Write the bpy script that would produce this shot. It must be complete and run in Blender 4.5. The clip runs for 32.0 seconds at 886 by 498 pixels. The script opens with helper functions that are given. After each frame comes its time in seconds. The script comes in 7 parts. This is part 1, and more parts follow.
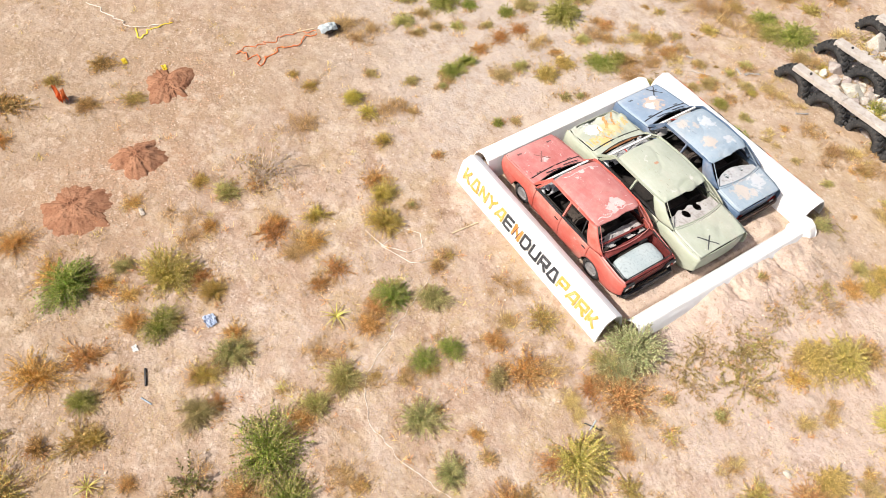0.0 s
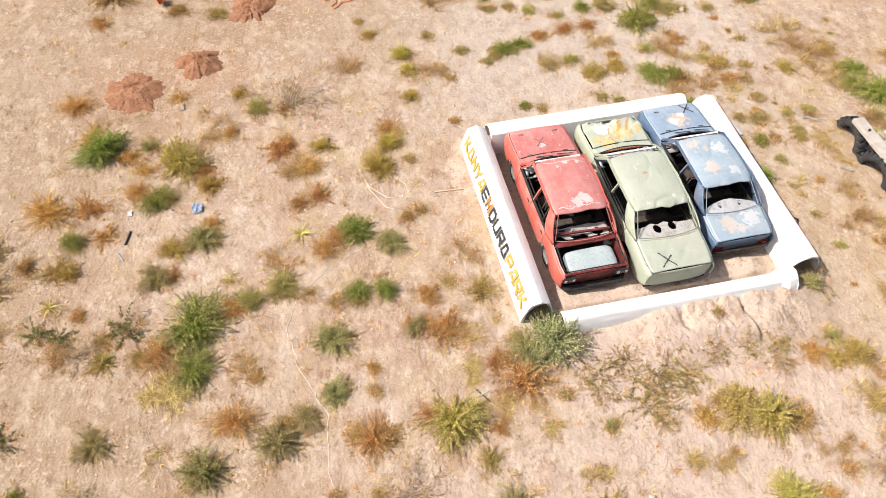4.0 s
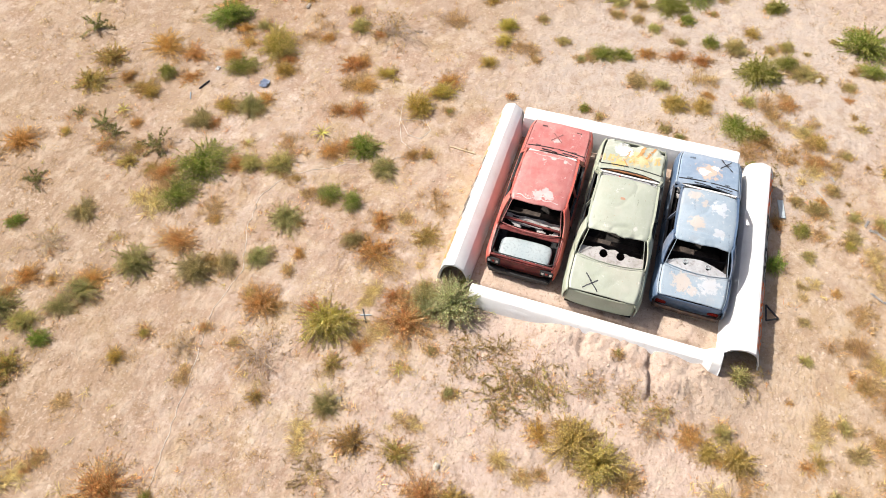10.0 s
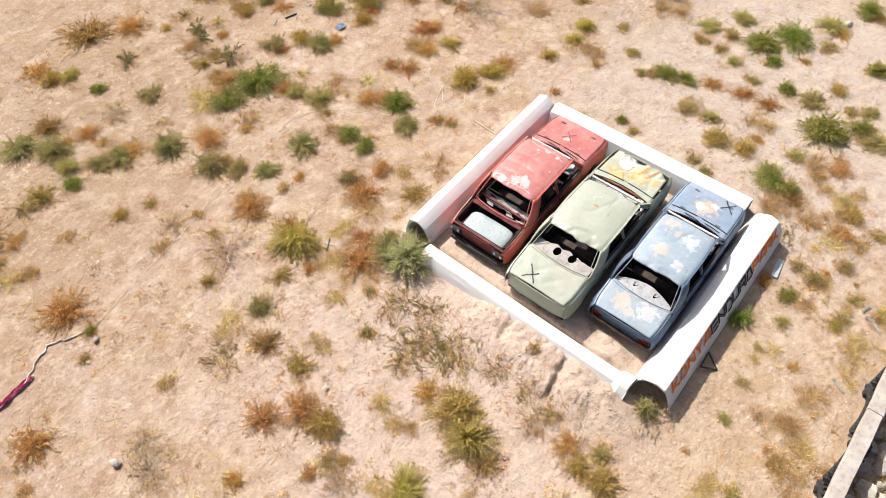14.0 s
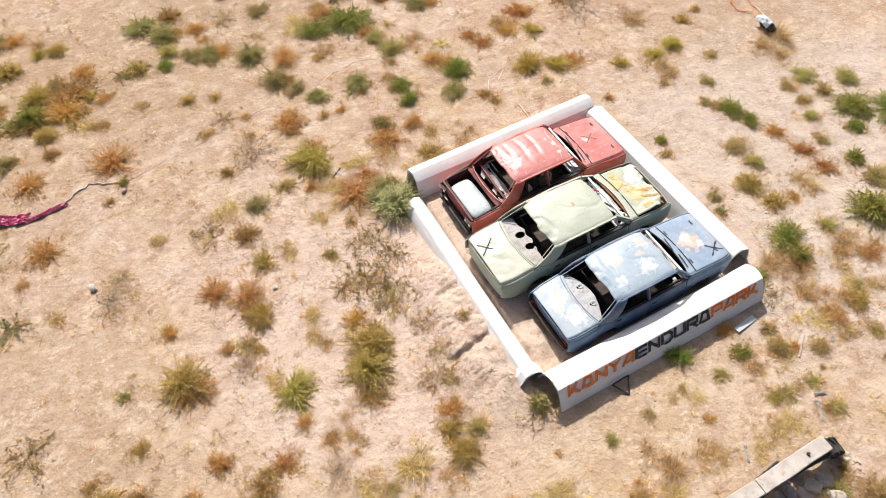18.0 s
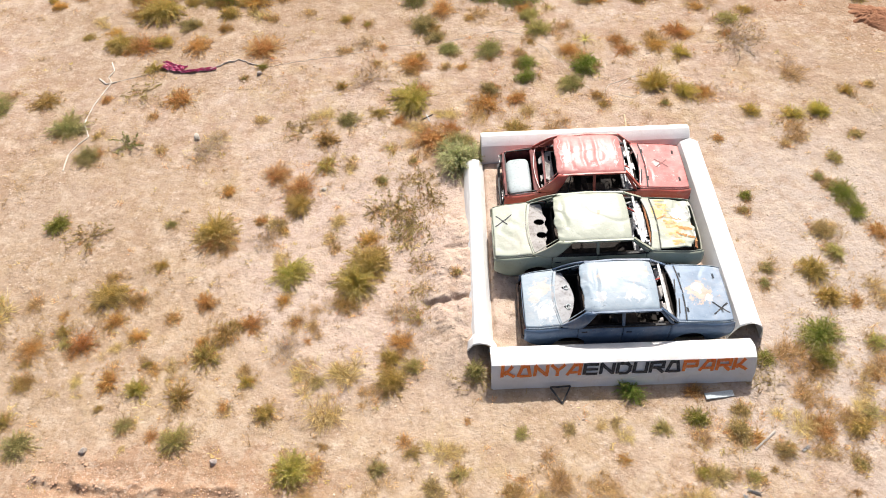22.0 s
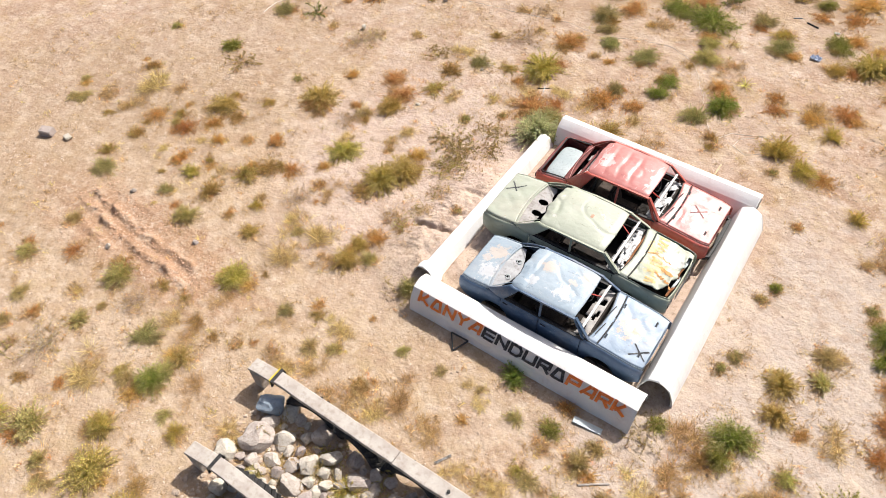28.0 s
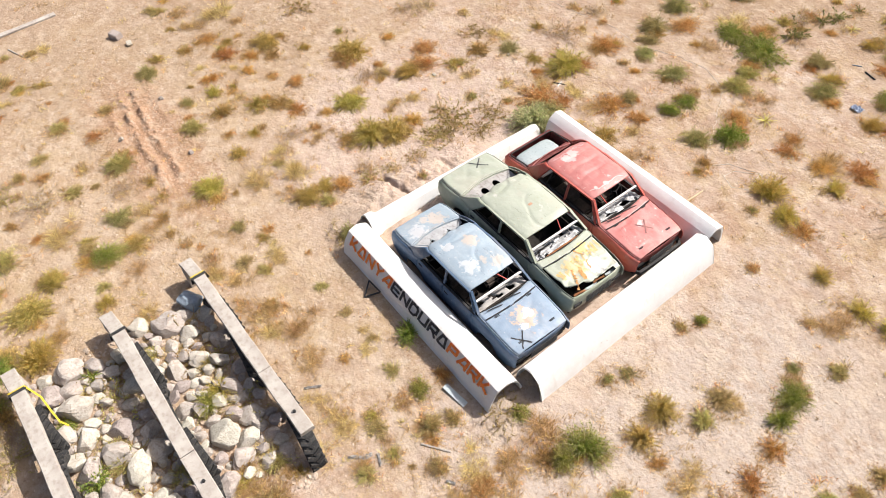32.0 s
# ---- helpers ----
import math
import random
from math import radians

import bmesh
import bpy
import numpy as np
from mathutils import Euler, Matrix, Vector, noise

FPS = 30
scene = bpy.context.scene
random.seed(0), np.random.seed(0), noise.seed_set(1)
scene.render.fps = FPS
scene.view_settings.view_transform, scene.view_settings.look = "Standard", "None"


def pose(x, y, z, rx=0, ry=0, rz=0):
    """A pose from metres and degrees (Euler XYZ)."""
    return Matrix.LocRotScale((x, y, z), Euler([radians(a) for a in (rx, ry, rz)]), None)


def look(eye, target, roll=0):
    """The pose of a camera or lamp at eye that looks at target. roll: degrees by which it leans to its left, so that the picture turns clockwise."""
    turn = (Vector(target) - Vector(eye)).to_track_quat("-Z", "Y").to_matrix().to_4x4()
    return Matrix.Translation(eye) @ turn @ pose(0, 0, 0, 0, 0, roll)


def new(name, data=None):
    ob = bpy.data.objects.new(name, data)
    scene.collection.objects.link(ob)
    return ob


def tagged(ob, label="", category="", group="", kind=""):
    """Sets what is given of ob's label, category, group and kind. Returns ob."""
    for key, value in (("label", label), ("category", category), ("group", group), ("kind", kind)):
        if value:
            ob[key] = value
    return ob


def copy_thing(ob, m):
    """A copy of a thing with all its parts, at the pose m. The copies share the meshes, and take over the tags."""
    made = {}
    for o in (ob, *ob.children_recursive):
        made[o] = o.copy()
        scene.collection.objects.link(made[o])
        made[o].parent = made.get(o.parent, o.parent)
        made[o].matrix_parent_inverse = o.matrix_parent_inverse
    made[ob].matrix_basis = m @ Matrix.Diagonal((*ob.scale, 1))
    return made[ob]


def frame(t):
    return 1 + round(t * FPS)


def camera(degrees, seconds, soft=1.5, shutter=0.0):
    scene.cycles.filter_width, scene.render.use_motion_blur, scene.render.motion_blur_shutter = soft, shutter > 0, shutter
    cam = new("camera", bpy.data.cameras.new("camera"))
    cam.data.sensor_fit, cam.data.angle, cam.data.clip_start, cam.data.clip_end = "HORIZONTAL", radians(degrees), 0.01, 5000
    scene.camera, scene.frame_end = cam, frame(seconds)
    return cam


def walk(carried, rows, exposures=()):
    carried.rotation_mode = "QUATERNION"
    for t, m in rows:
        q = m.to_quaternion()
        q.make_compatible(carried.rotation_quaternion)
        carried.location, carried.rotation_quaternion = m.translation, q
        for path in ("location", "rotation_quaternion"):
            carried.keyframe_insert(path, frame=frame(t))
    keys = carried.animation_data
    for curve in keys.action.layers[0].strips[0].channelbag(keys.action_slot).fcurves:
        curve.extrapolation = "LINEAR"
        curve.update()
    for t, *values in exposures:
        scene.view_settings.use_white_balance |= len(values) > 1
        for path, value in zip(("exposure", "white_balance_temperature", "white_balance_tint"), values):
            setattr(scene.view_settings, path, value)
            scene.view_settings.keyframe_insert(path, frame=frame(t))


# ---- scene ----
cam = camera(64.0, 32.0, soft=0.5)
PATH = [
    (0.0, -6.746, 10.588, 13.026, 36.55, -2.36, -122.52),
    (0.5, -7.191, 10.240, 13.063, 36.41, -2.27, -119.68),
    (1.0, -7.595, 9.863, 13.105, 36.30, -2.20, -117.83),
    (1.5, -7.955, 9.475, 13.138, 36.20, -2.15, -115.98),
    (2.0, -8.301, 9.073, 13.163, 36.10, -2.07, -113.60),
    (2.5, -8.626, 8.644, 13.189, 35.98, -1.98, -111.01),
    (3.0, -8.929, 8.202, 13.216, 35.88, -1.89, -108.41),
    (3.5, -9.228, 7.744, 13.248, 35.75, -1.82, -105.80),
    (5.5, -10.237, 5.780, 13.350, 35.58, -1.38, -95.39),
    (6.0, -10.414, 5.258, 13.378, 35.51, -1.26, -92.79),
    (6.5, -10.562, 4.720, 13.404, 35.44, -1.15, -90.18),
    (7.0, -10.697, 4.158, 13.430, 35.37, -1.03, -87.56),
    (7.5, -10.795, 3.603, 13.462, 35.30, -0.92, -84.96),
    (8.0, -10.850, 3.037, 13.496, 35.20, -0.82, -82.35),
    (8.5, -10.894, 2.481, 13.519, 35.18, -0.70, -79.75),
    (9.0, -10.911, 1.908, 13.535, 35.17, -0.56, -77.15),
    (9.5, -10.897, 1.328, 13.554, 35.12, -0.42, -74.53),
    (10.0, -10.867, 0.782, 13.577, 35.08, -0.30, -71.99),
    (10.5, -10.811, 0.210, 13.595, 35.07, -0.15, -69.37),
    (11.0, -10.729, -0.345, 13.613, 35.03, -0.06, -66.75),
    (11.5, -10.634, -0.912, 13.620, 35.07, 0.09, -64.14),
    (12.0, -10.505, -1.466, 13.633, 35.05, 0.22, -61.52),
    (12.5, -10.347, -2.011, 13.656, 35.01, 0.32, -58.90),
    (13.0, -10.178, -2.565, 13.666, 35.02, 0.47, -56.26),
    (13.5, -9.981, -3.110, 13.680, 35.03, 0.60, -53.62),
    (14.0, -9.778, -3.642, 13.684, 35.06, 0.73, -51.00),
    (14.5, -9.557, -4.173, 13.692, 35.08, 0.84, -48.36),
    (16.5, -8.358, -6.205, 13.724, 35.27, 1.28, -37.84),
    (17.0, -7.989, -6.665, 13.727, 35.31, 1.39, -35.17),
    (17.5, -7.599, -7.100, 13.728, 35.38, 1.51, -32.10),
    (18.0, -7.184, -7.513, 13.721, 35.47, 1.64, -28.87),
    (18.5, -6.754, -7.909, 13.716, 35.59, 1.75, -25.49),
    (19.0, -6.304, -8.287, 13.705, 35.71, 1.86, -21.95),
    (19.5, -5.828, -8.643, 13.692, 35.84, 2.00, -18.23),
    (20.0, -5.350, -8.961, 13.691, 35.95, 2.09, -14.54),
    (20.5, -4.846, -9.266, 13.673, 36.12, 2.19, -10.82),
    (21.0, -4.307, -9.524, 13.655, 36.25, 2.34, -7.11),
    (21.5, -3.771, -9.758, 13.643, 36.42, 2.42, -3.43),
    (22.0, -3.219, -9.972, 13.628, 36.58, 2.48, -0.90),
    (22.5, -2.653, -10.134, 13.626, 36.63, 2.53, 0.78),
    (23.0, -2.105, -10.271, 13.625, 36.70, 2.49, 2.79),
    (23.5, -1.541, -10.374, 13.623, 36.83, 2.54, 5.87),
    (24.0, -0.982, -10.467, 13.610, 37.03, 2.55, 9.14),
    (24.5, -0.416, -10.522, 13.584, 37.19, 2.60, 12.41),
    (25.0, 0.148, -10.541, 13.547, 37.36, 2.61, 15.65),
    (25.5, 0.717, -10.533, 13.513, 37.56, 2.62, 18.92),
    (27.5, 2.945, -10.187, 13.398, 38.17, 2.53, 31.82),
    (28.0, 3.499, -10.040, 13.359, 38.35, 2.50, 35.08),
    (28.5, 4.032, -9.861, 13.331, 38.50, 2.44, 38.35),
    (29.0, 4.567, -9.671, 13.302, 38.65, 2.37, 41.64),
    (29.5, 5.084, -9.426, 13.263, 38.80, 2.32, 44.94),
    (30.0, 5.580, -9.151, 13.233, 38.93, 2.23, 48.36),
    (30.5, 6.078, -8.846, 13.192, 39.08, 2.17, 51.32),
    (31.0, 6.549, -8.507, 13.161, 39.09, 2.16, 52.25),
    (31.5, 6.999, -8.154, 13.129, 39.07, 2.14, 52.30),
    (32.0, 7.443, -7.776, 13.102, 39.04, 2.12, 52.30),
]
walk(cam, [(t, pose(x, y, z, rx, ry, rz)) for t, x, y, z, rx, ry, rz in PATH])

# sky and sun
world = bpy.data.worlds.new("sky")
scene.world = world
world.use_nodes = True
wn = world.node_tree
sky = wn.nodes.new("ShaderNodeTexSky")
sky.sky_type, sky.sun_disc = "NISHITA", False
SUN_ELEV, SUN_AZ = radians(48.5), radians(78)     # azimuth counted from +x towards +y
sky.air_density, sky.dust_density, sky.ozone_density = 0.8, 5.0, 0.6
sky.sun_elevation, sky.sun_rotation = SUN_ELEV, radians(90) - SUN_AZ
wn.nodes["Background"].inputs["Strength"].default_value = 0.094
wn.links.new(sky.outputs[0], wn.nodes["Background"].inputs[0])
sun = new("sun", bpy.data.lights.new("sun", "SUN"))
sun.data.energy, sun.data.angle, sun.data.color = 4.5, radians(0.53), (1.0, 0.965, 0.925)
sun_dir = Vector((math.cos(SUN_ELEV) * math.cos(SUN_AZ), math.cos(SUN_ELEV) * math.sin(SUN_AZ), math.sin(SUN_ELEV)))
sun.matrix_world = look(sun_dir * 50, (0, 0, 0))
scene.view_settings.exposure = 0.50


# ---- materials ----
def surface(name, colours, scale=3.0, fine=40.0, rough=0.85, bump=0.15, metal=0.0, spec=0.3, vary=0.0, detail=6.0):
    """Three colours mixed by a coarse and a fine noise, with relief; vary: change from object to object."""
    m = bpy.data.materials.new(name)
    m.use_nodes = True
    n, l = m.node_tree.nodes, m.node_tree.links
    b = n["Principled BSDF"]
    b.inputs["Roughness"].default_value, b.inputs["Metallic"].default_value = rough, metal
    b.inputs["Specular IOR Level"].default_value = spec
    tc = n.new("ShaderNodeTexCoord")
    big = n.new("ShaderNodeTexNoise")
    big.inputs["Scale"].default_value, big.inputs["Detail"].default_value = scale, detail
    small = n.new("ShaderNodeTexNoise")
    small.inputs["Scale"].default_value, small.inputs["Detail"].default_value = fine, 4
    l.new(tc.outputs["Object"], big.inputs["Vector"])
    l.new(tc.outputs["Object"], small.inputs["Vector"])
    r1 = ramp(m, big.outputs["Fac"], ((0.36, colours[0]), (0.66, colours[1])))
    r2 = n.new("ShaderNodeMapRange")
    r2.inputs["From Min"].default_value, r2.inputs["From Max"].default_value = 0.5, 0.75
    l.new(small.outputs["Fac"], r2.inputs["Value"])
    mix = blend(m, r2.outputs["Result"], r1, colours[2])
    if vary:
        info = n.new("ShaderNodeObjectInfo")
        hsv = n.new("ShaderNodeHueSaturation")
        for sock, low, high in (("Hue", 0.5 - 0.05 * vary, 0.5 + 0.05 * vary), ("Value", 1 - 0.35 * vary, 1 + 0.35 * vary)):
            mr = n.new("ShaderNodeMapRange")
            mr.inputs["To Min"].default_value, mr.inputs["To Max"].default_value = low, high
            l.new(info.outputs["Random"], mr.inputs["Value"])
            l.new(mr.outputs["Result"], hsv.inputs[sock])
        l.new(mix, hsv.inputs["Color"])
        mix = hsv.outputs["Color"]
    l.new(mix, b.inputs["Base Color"])
    if bump:
        bp = n.new("ShaderNodeBump")
        bp.inputs["Strength"].default_value, bp.inputs["Distance"].default_value = bump, 0.03
        l.new(small.outputs["Fac"], bp.inputs["Height"])
        l.new(bp.outputs["Normal"], b.inputs["Normal"])
    return m


def ramp(m, fac, stops):
    n = m.node_tree.nodes.new("ShaderNodeValToRGB")
    e = n.color_ramp.elements
    while len(e) < len(stops):
        e.new(0.5)
    for i, (p, c) in enumerate(stops):
        e[i].position = p
        e[i].color = (*c, 1) if len(c) == 3 else c
    m.node_tree.links.new(fac, n.inputs["Fac"])
    return n.outputs["Color"]


def blend(m, fac, a, b):
    n = m.node_tree.nodes.new("ShaderNodeMix")
    n.data_type = "RGBA"
    l = m.node_tree.links
    if isinstance(fac, float):
        n.inputs["Factor"].default_value = fac
    else:
        l.new(fac, n.inputs["Factor"])
    for sock, v in (("A", a), ("B", b)):
        s = n.inputs[6 if sock == "A" else 7]
        if isinstance(v, tuple):
            s.default_value = (*v, 1)
        else:
            l.new(v, s)
    return n.outputs[2]


def noise_node(m, scale, detail=4.0, rough=0.5, stretch=None, offset=(0, 0, 0)):
    n, l = m.node_tree.nodes, m.node_tree.links
    tc = n.new("ShaderNodeTexCoord")
    mp = n.new("ShaderNodeMapping")
    mp.inputs["Location"].default_value = offset
    if stretch:
        mp.inputs["Scale"].default_value = stretch
    t = n.new("ShaderNodeTexNoise")
    t.inputs["Scale"].default_value, t.inputs["Detail"].default_value, t.inputs["Roughness"].default_value = scale, detail, rough
    l.new(tc.outputs["Object"], mp.inputs["Vector"])
    l.new(mp.outputs["Vector"], t.inputs["Vector"])
    return t.outputs["Fac"]


def step(m, value, low, high):
    n = m.node_tree.nodes.new("ShaderNodeMapRange")
    n.inputs["From Min"].default_value, n.inputs["From Max"].default_value = low, high
    m.node_tree.links.new(value, n.inputs["Value"])
    return n.outputs["Result"]


def math_node(m, op, a, b):
    n = m.node_tree.nodes.new("ShaderNodeMath")
    n.operation = op
    for i, v in enumerate((a, b)):
        if isinstance(v, (int, float)):
            n.inputs[i].default_value = v
        else:
            m.node_tree.links.new(v, n.inputs[i])
    return n.outputs[0]


def spot(m, centre, radius, soft, wobble=0.4, scale=2.0, squeeze=(1, 1, 1)):
    """1 inside a ragged patch of that radius round a place, 0 outside."""
    n, l = m.node_tree.nodes, m.node_tree.links
    tc = n.new("ShaderNodeTexCoord")
    d = n.new("ShaderNodeVectorMath")
    d.operation = "DISTANCE"
    mp = n.new("ShaderNodeMapping")
    mp.vector_type = "POINT"
    mp.inputs["Scale"].default_value = squeeze
    d.inputs[1].default_value = [c * k for c, k in zip(centre, squeeze)]
    l.new(tc.outputs["Object"], mp.inputs["Vector"])
    l.new(mp.outputs["Vector"], d.inputs[0])
    w = math_node(m, "MULTIPLY", math_node(m, "SUBTRACT", noise_node(m, scale, 5, 0.65), 0.5), wobble * radius * 4)
    return step(m, math_node(m, "ADD", d.outputs["Value"], w), radius + soft, radius)


def ground_material():
    m = bpy.data.materials.new("dry_sandy_soil")
    m.use_nodes = True
    n, l = m.node_tree.nodes, m.node_tree.links
    b = n["Principled BSDF"]
    b.inputs["Roughness"].default_value, b.inputs["Specular IOR Level"].default_value = 0.95, 0.05
    big = noise_node(m, 0.16, 6, 0.6)
    mid = noise_node(m, 1.1, 6, 0.65)
    col = ramp(m, big, ((0.34, (0.327, 0.228, 0.169)), (0.52, (0.378, 0.28, 0.215)), (0.68, (0.433, 0.338, 0.266))))
    col = blend(m, step(m, mid, 0.49, 0.60), col, (0.307, 0.205, 0.143))
    col = blend(m, math_node(m, "MULTIPLY", step(m, noise_node(m, 1.9, 8, 0.72, offset=(6, 8, 0)), 0.52, 0.58), 0.65), col, (0.473, 0.381, 0.317))
    # rusty earth, in the north and west
    rust = math_node(m, "MULTIPLY", step(m, noise_node(m, 0.5, 7, 0.7, offset=(7, 3, 0)), 0.47, 0.60), 0.55)
    col = blend(m, rust, col, (0.33, 0.215, 0.142))
    # straw litter
    litter = math_node(m, "MULTIPLY", step(m, noise_node(m, 26, 3, 0.7), 0.52, 0.66), step(m, noise_node(m, 0.55, 5, 0.65, offset=(1, 9, 0)), 0.46, 0.62))
    col = blend(m, litter, col, (0.441, 0.328, 0.143))
    straw = math_node(m, "MULTIPLY", step(m, noise_node(m, 0.8, 6, 0.7, offset=(4, 2, 0)), 0.50, 0.68), 0.55)
    col = blend(m, straw, col, (0.394, 0.292, 0.152))
    for centre, radius in (((9.55, 8.35, 0), 1.3), ((7.3, 9.95, 0), 0.9), ((6.45, 11.65, 0), 1.3)):
        col = blend(m, math_node(m, "MULTIPLY", spot(m, centre, radius, 0.9, 0.35, 1.6), 0.6), col, (0.339, 0.196, 0.118))
    sallow = spot(m, (-8.5, -7.5, 0), 7.0, 4.0, 0.3, 0.3)
    col = blend(m, math_node(m, "MULTIPLY", sallow, 0.45), col, (0.394, 0.292, 0.181))
    thicket = spot(m, (-11.2, 12.0, 0), 2.6, 2.0, 0.5, 0.6)
    col = blend(m, math_node(m, "MULTIPLY", thicket, 0.6), col, (0.315, 0.205, 0.122))
    # dug-up reddish earth along the ruts
    ruts = spot(m, (-9.7, -5.6, 0), 0.75, 0.55, 0.6, 1.6, (0.27, 1.0, 1.0))
    col = blend(m, math_node(m, "MULTIPLY", ruts, 0.75), col, (0.345, 0.208, 0.13))
    scored = math_node(m, "MULTIPLY", ruts, step(m, noise_node(m, 3.2, 6, 0.7, stretch=(0.22, 1.6, 1), offset=(2, 2, 5)), 0.47, 0.60))
    col = blend(m, math_node(m, "MULTIPLY", scored, 0.6), col, (0.235, 0.127, 0.07))
    # pale dust, trodden flat in front of the wrecks
    dust = spot(m, (7.5, -1.5, 0), 4.2, 2.6, 0.5, 0.35)
    col = blend(m, math_node(m, "MULTIPLY", dust, 0.75), col, (0.418, 0.355, 0.305))
    pale = spot(m, (-5.2, 0.2, 0), 2.6, 2.2, 0.55, 0.5)
    col = blend(m, math_node(m, "MULTIPLY", pale, 0.65), col, (0.468, 0.365, 0.313))
    yard = spot(m, (-0.2, 0, 0), 2.9, 0.5, 0.1, 1.5)
    col = blend(m, math_node(m, "MULTIPLY", yard, 0.75), col, (0.532, 0.405, 0.323))
    # browner patches of earth away from the middle
    for centre, radius in (((-12.0, 11.8, 0), 4.2), ((-3.5, 15.8, 0), 3.2), ((-16.8, -5.5, 0), 3.6), ((13.0, 11.5, 0), 3.0), ((-13.5, 1.0, 0), 2.6), ((9.0, 12.5, 0), 3.6), ((3.0, 15.5, 0), 3.0), ((-5.5, 12.0, 0), 2.4), ((9.5, 5.5, 0), 2.2)):
        col = blend(m, math_node(m, "MULTIPLY", spot(m, centre, radius, 2.5, 0.45, 0.5), 0.55), col, (0.297, 0.21, 0.138))
    # crusts and flecks of pale earth
    flecks = math_node(m, "MULTIPLY", step(m, noise_node(m, 7.0, 6, 0.7, offset=(1, 4, 2)), 0.55, 0.60), step(m, noise_node(m, 0.9, 5, 0.6, offset=(3, 8, 1)), 0.40, 0.60))
    col = blend(m, math_node(m, "MULTIPLY", flecks, 0.6), col, (0.552, 0.44, 0.354))
    # brown crumbs and dead litter in loose patches
    crumbs = math_node(m, "MULTIPLY", step(m, noise_node(m, 5.5, 6, 0.72, offset=(8, 2, 3)), 0.54, 0.66), step(m, noise_node(m, 0.7, 4, 0.6, offset=(2, 6, 0)), 0.38, 0.58))
    col = blend(m, math_node(m, "MULTIPLY", crumbs, 0.75), col, (0.236, 0.152, 0.0845))
    # reddish stains and pale crusts a hand or two across
    stains = math_node(m, "MULTIPLY", step(m, noise_node(m, 2.6, 7, 0.7, offset=(11, 5, 2)), 0.50, 0.62), step(m, noise_node(m, 0.33, 4, 0.6, offset=(5, 1, 7)), 0.40, 0.60))
    col = blend(m, math_node(m, "MULTIPLY", stains, 0.55), col, (0.28, 0.185, 0.125))
    crust = math_node(m, "MULTIPLY", step(m, noise_node(m, 2.2, 7, 0.7, offset=(1, 15, 4)), 0.50, 0.62), 0.5)
    col = blend(m, crust, col, (0.495, 0.395, 0.30))
    # pale grit and dark grains
    col = blend(m, math_node(m, "MULTIPLY", step(m, noise_node(m, 24, 3, 0.6, offset=(3, 1, 0)), 0.58, 0.68), 0.4), col, (0.52, 0.435, 0.346))
    col = blend(m, math_node(m, "MULTIPLY", step(m, noise_node(m, 13, 3, 0.6, offset=(5, 5, 1)), 0.60, 0.67), 0.5), col, (0.213, 0.136, 0.0887))
    col = blend(m, math_node(m, "MULTIPLY", step(m, noise_node(m, 42, 2, 0.6, offset=(2, 7, 1)), 0.60, 0.70), 0.25), col, (0.236, 0.156, 0.106))
    l.new(col, b.inputs["Base Color"])
    h = math_node(m, "ADD", math_node(m, "MULTIPLY", noise_node(m, 4, 6, 0.62), 1.0), math_node(m, "MULTIPLY", noise_node(m, 15, 3, 0.6, offset=(3, 3, 3)), 0.2))
    bp = n.new("ShaderNodeBump")
    bp.inputs["Strength"].default_value, bp.inputs["Distance"].default_value = 0.6, 0.12
    l.new(h, bp.inputs["Height"])
    l.new(bp.outputs["Normal"], b.inputs["Normal"])
    return m


def whitewash():
    """White limewash on concrete: dusty stains, faint runs and rubbed spots where the grey shows."""
    m = bpy.data.materials.new("whitewashed_concrete")
    m.use_nodes = True
    n, l = m.node_tree.nodes, m.node_tree.links
    b = n["Principled BSDF"]
    b.inputs["Roughness"].default_value, b.inputs["Specular IOR Level"].default_value = 0.85, 0.2
    col = ramp(m, noise_node(m, 1.3, 6, 0.6), ((0.35, (0.72, 0.705, 0.68)), (0.65, (0.80, 0.79, 0.77))))
    col = blend(m, math_node(m, "MULTIPLY", step(m, noise_node(m, 0.9, 7, 0.72, offset=(3, 1, 4)), 0.52, 0.66), 0.45), col, (0.68, 0.62, 0.55))
    col = blend(m, math_node(m, "MULTIPLY", step(m, noise_node(m, 5, 5, 0.7, stretch=(1, 1, 0.25), offset=(1, 7, 2)), 0.58, 0.70), 0.35), col, (0.60, 0.54, 0.47))
    col = blend(m, math_node(m, "MULTIPLY", step(m, noise_node(m, 3.2, 8, 0.75, offset=(9, 2, 6)), 0.66, 0.69), 0.7), col, (0.52, 0.46, 0.41))
    col = blend(m, math_node(m, "MULTIPLY", step(m, noise_node(m, 30, 3, 0.6), 0.60, 0.72), 0.25), col, (0.62, 0.57, 0.51))
    l.new(col, b.inputs["Base Color"])
    bp = n.new("ShaderNodeBump")
    bp.inputs["Strength"].default_value, bp.inputs["Distance"].default_value = 0.3, 0.03
    l.new(math_node(m, "ADD", noise_node(m, 4, 5, 0.6), math_node(m, "MULTIPLY", noise_node(m, 28, 3, 0.6), 0.3)), bp.inputs["Height"])
    l.new(bp.outputs["Normal"], b.inputs["Normal"])
    return m


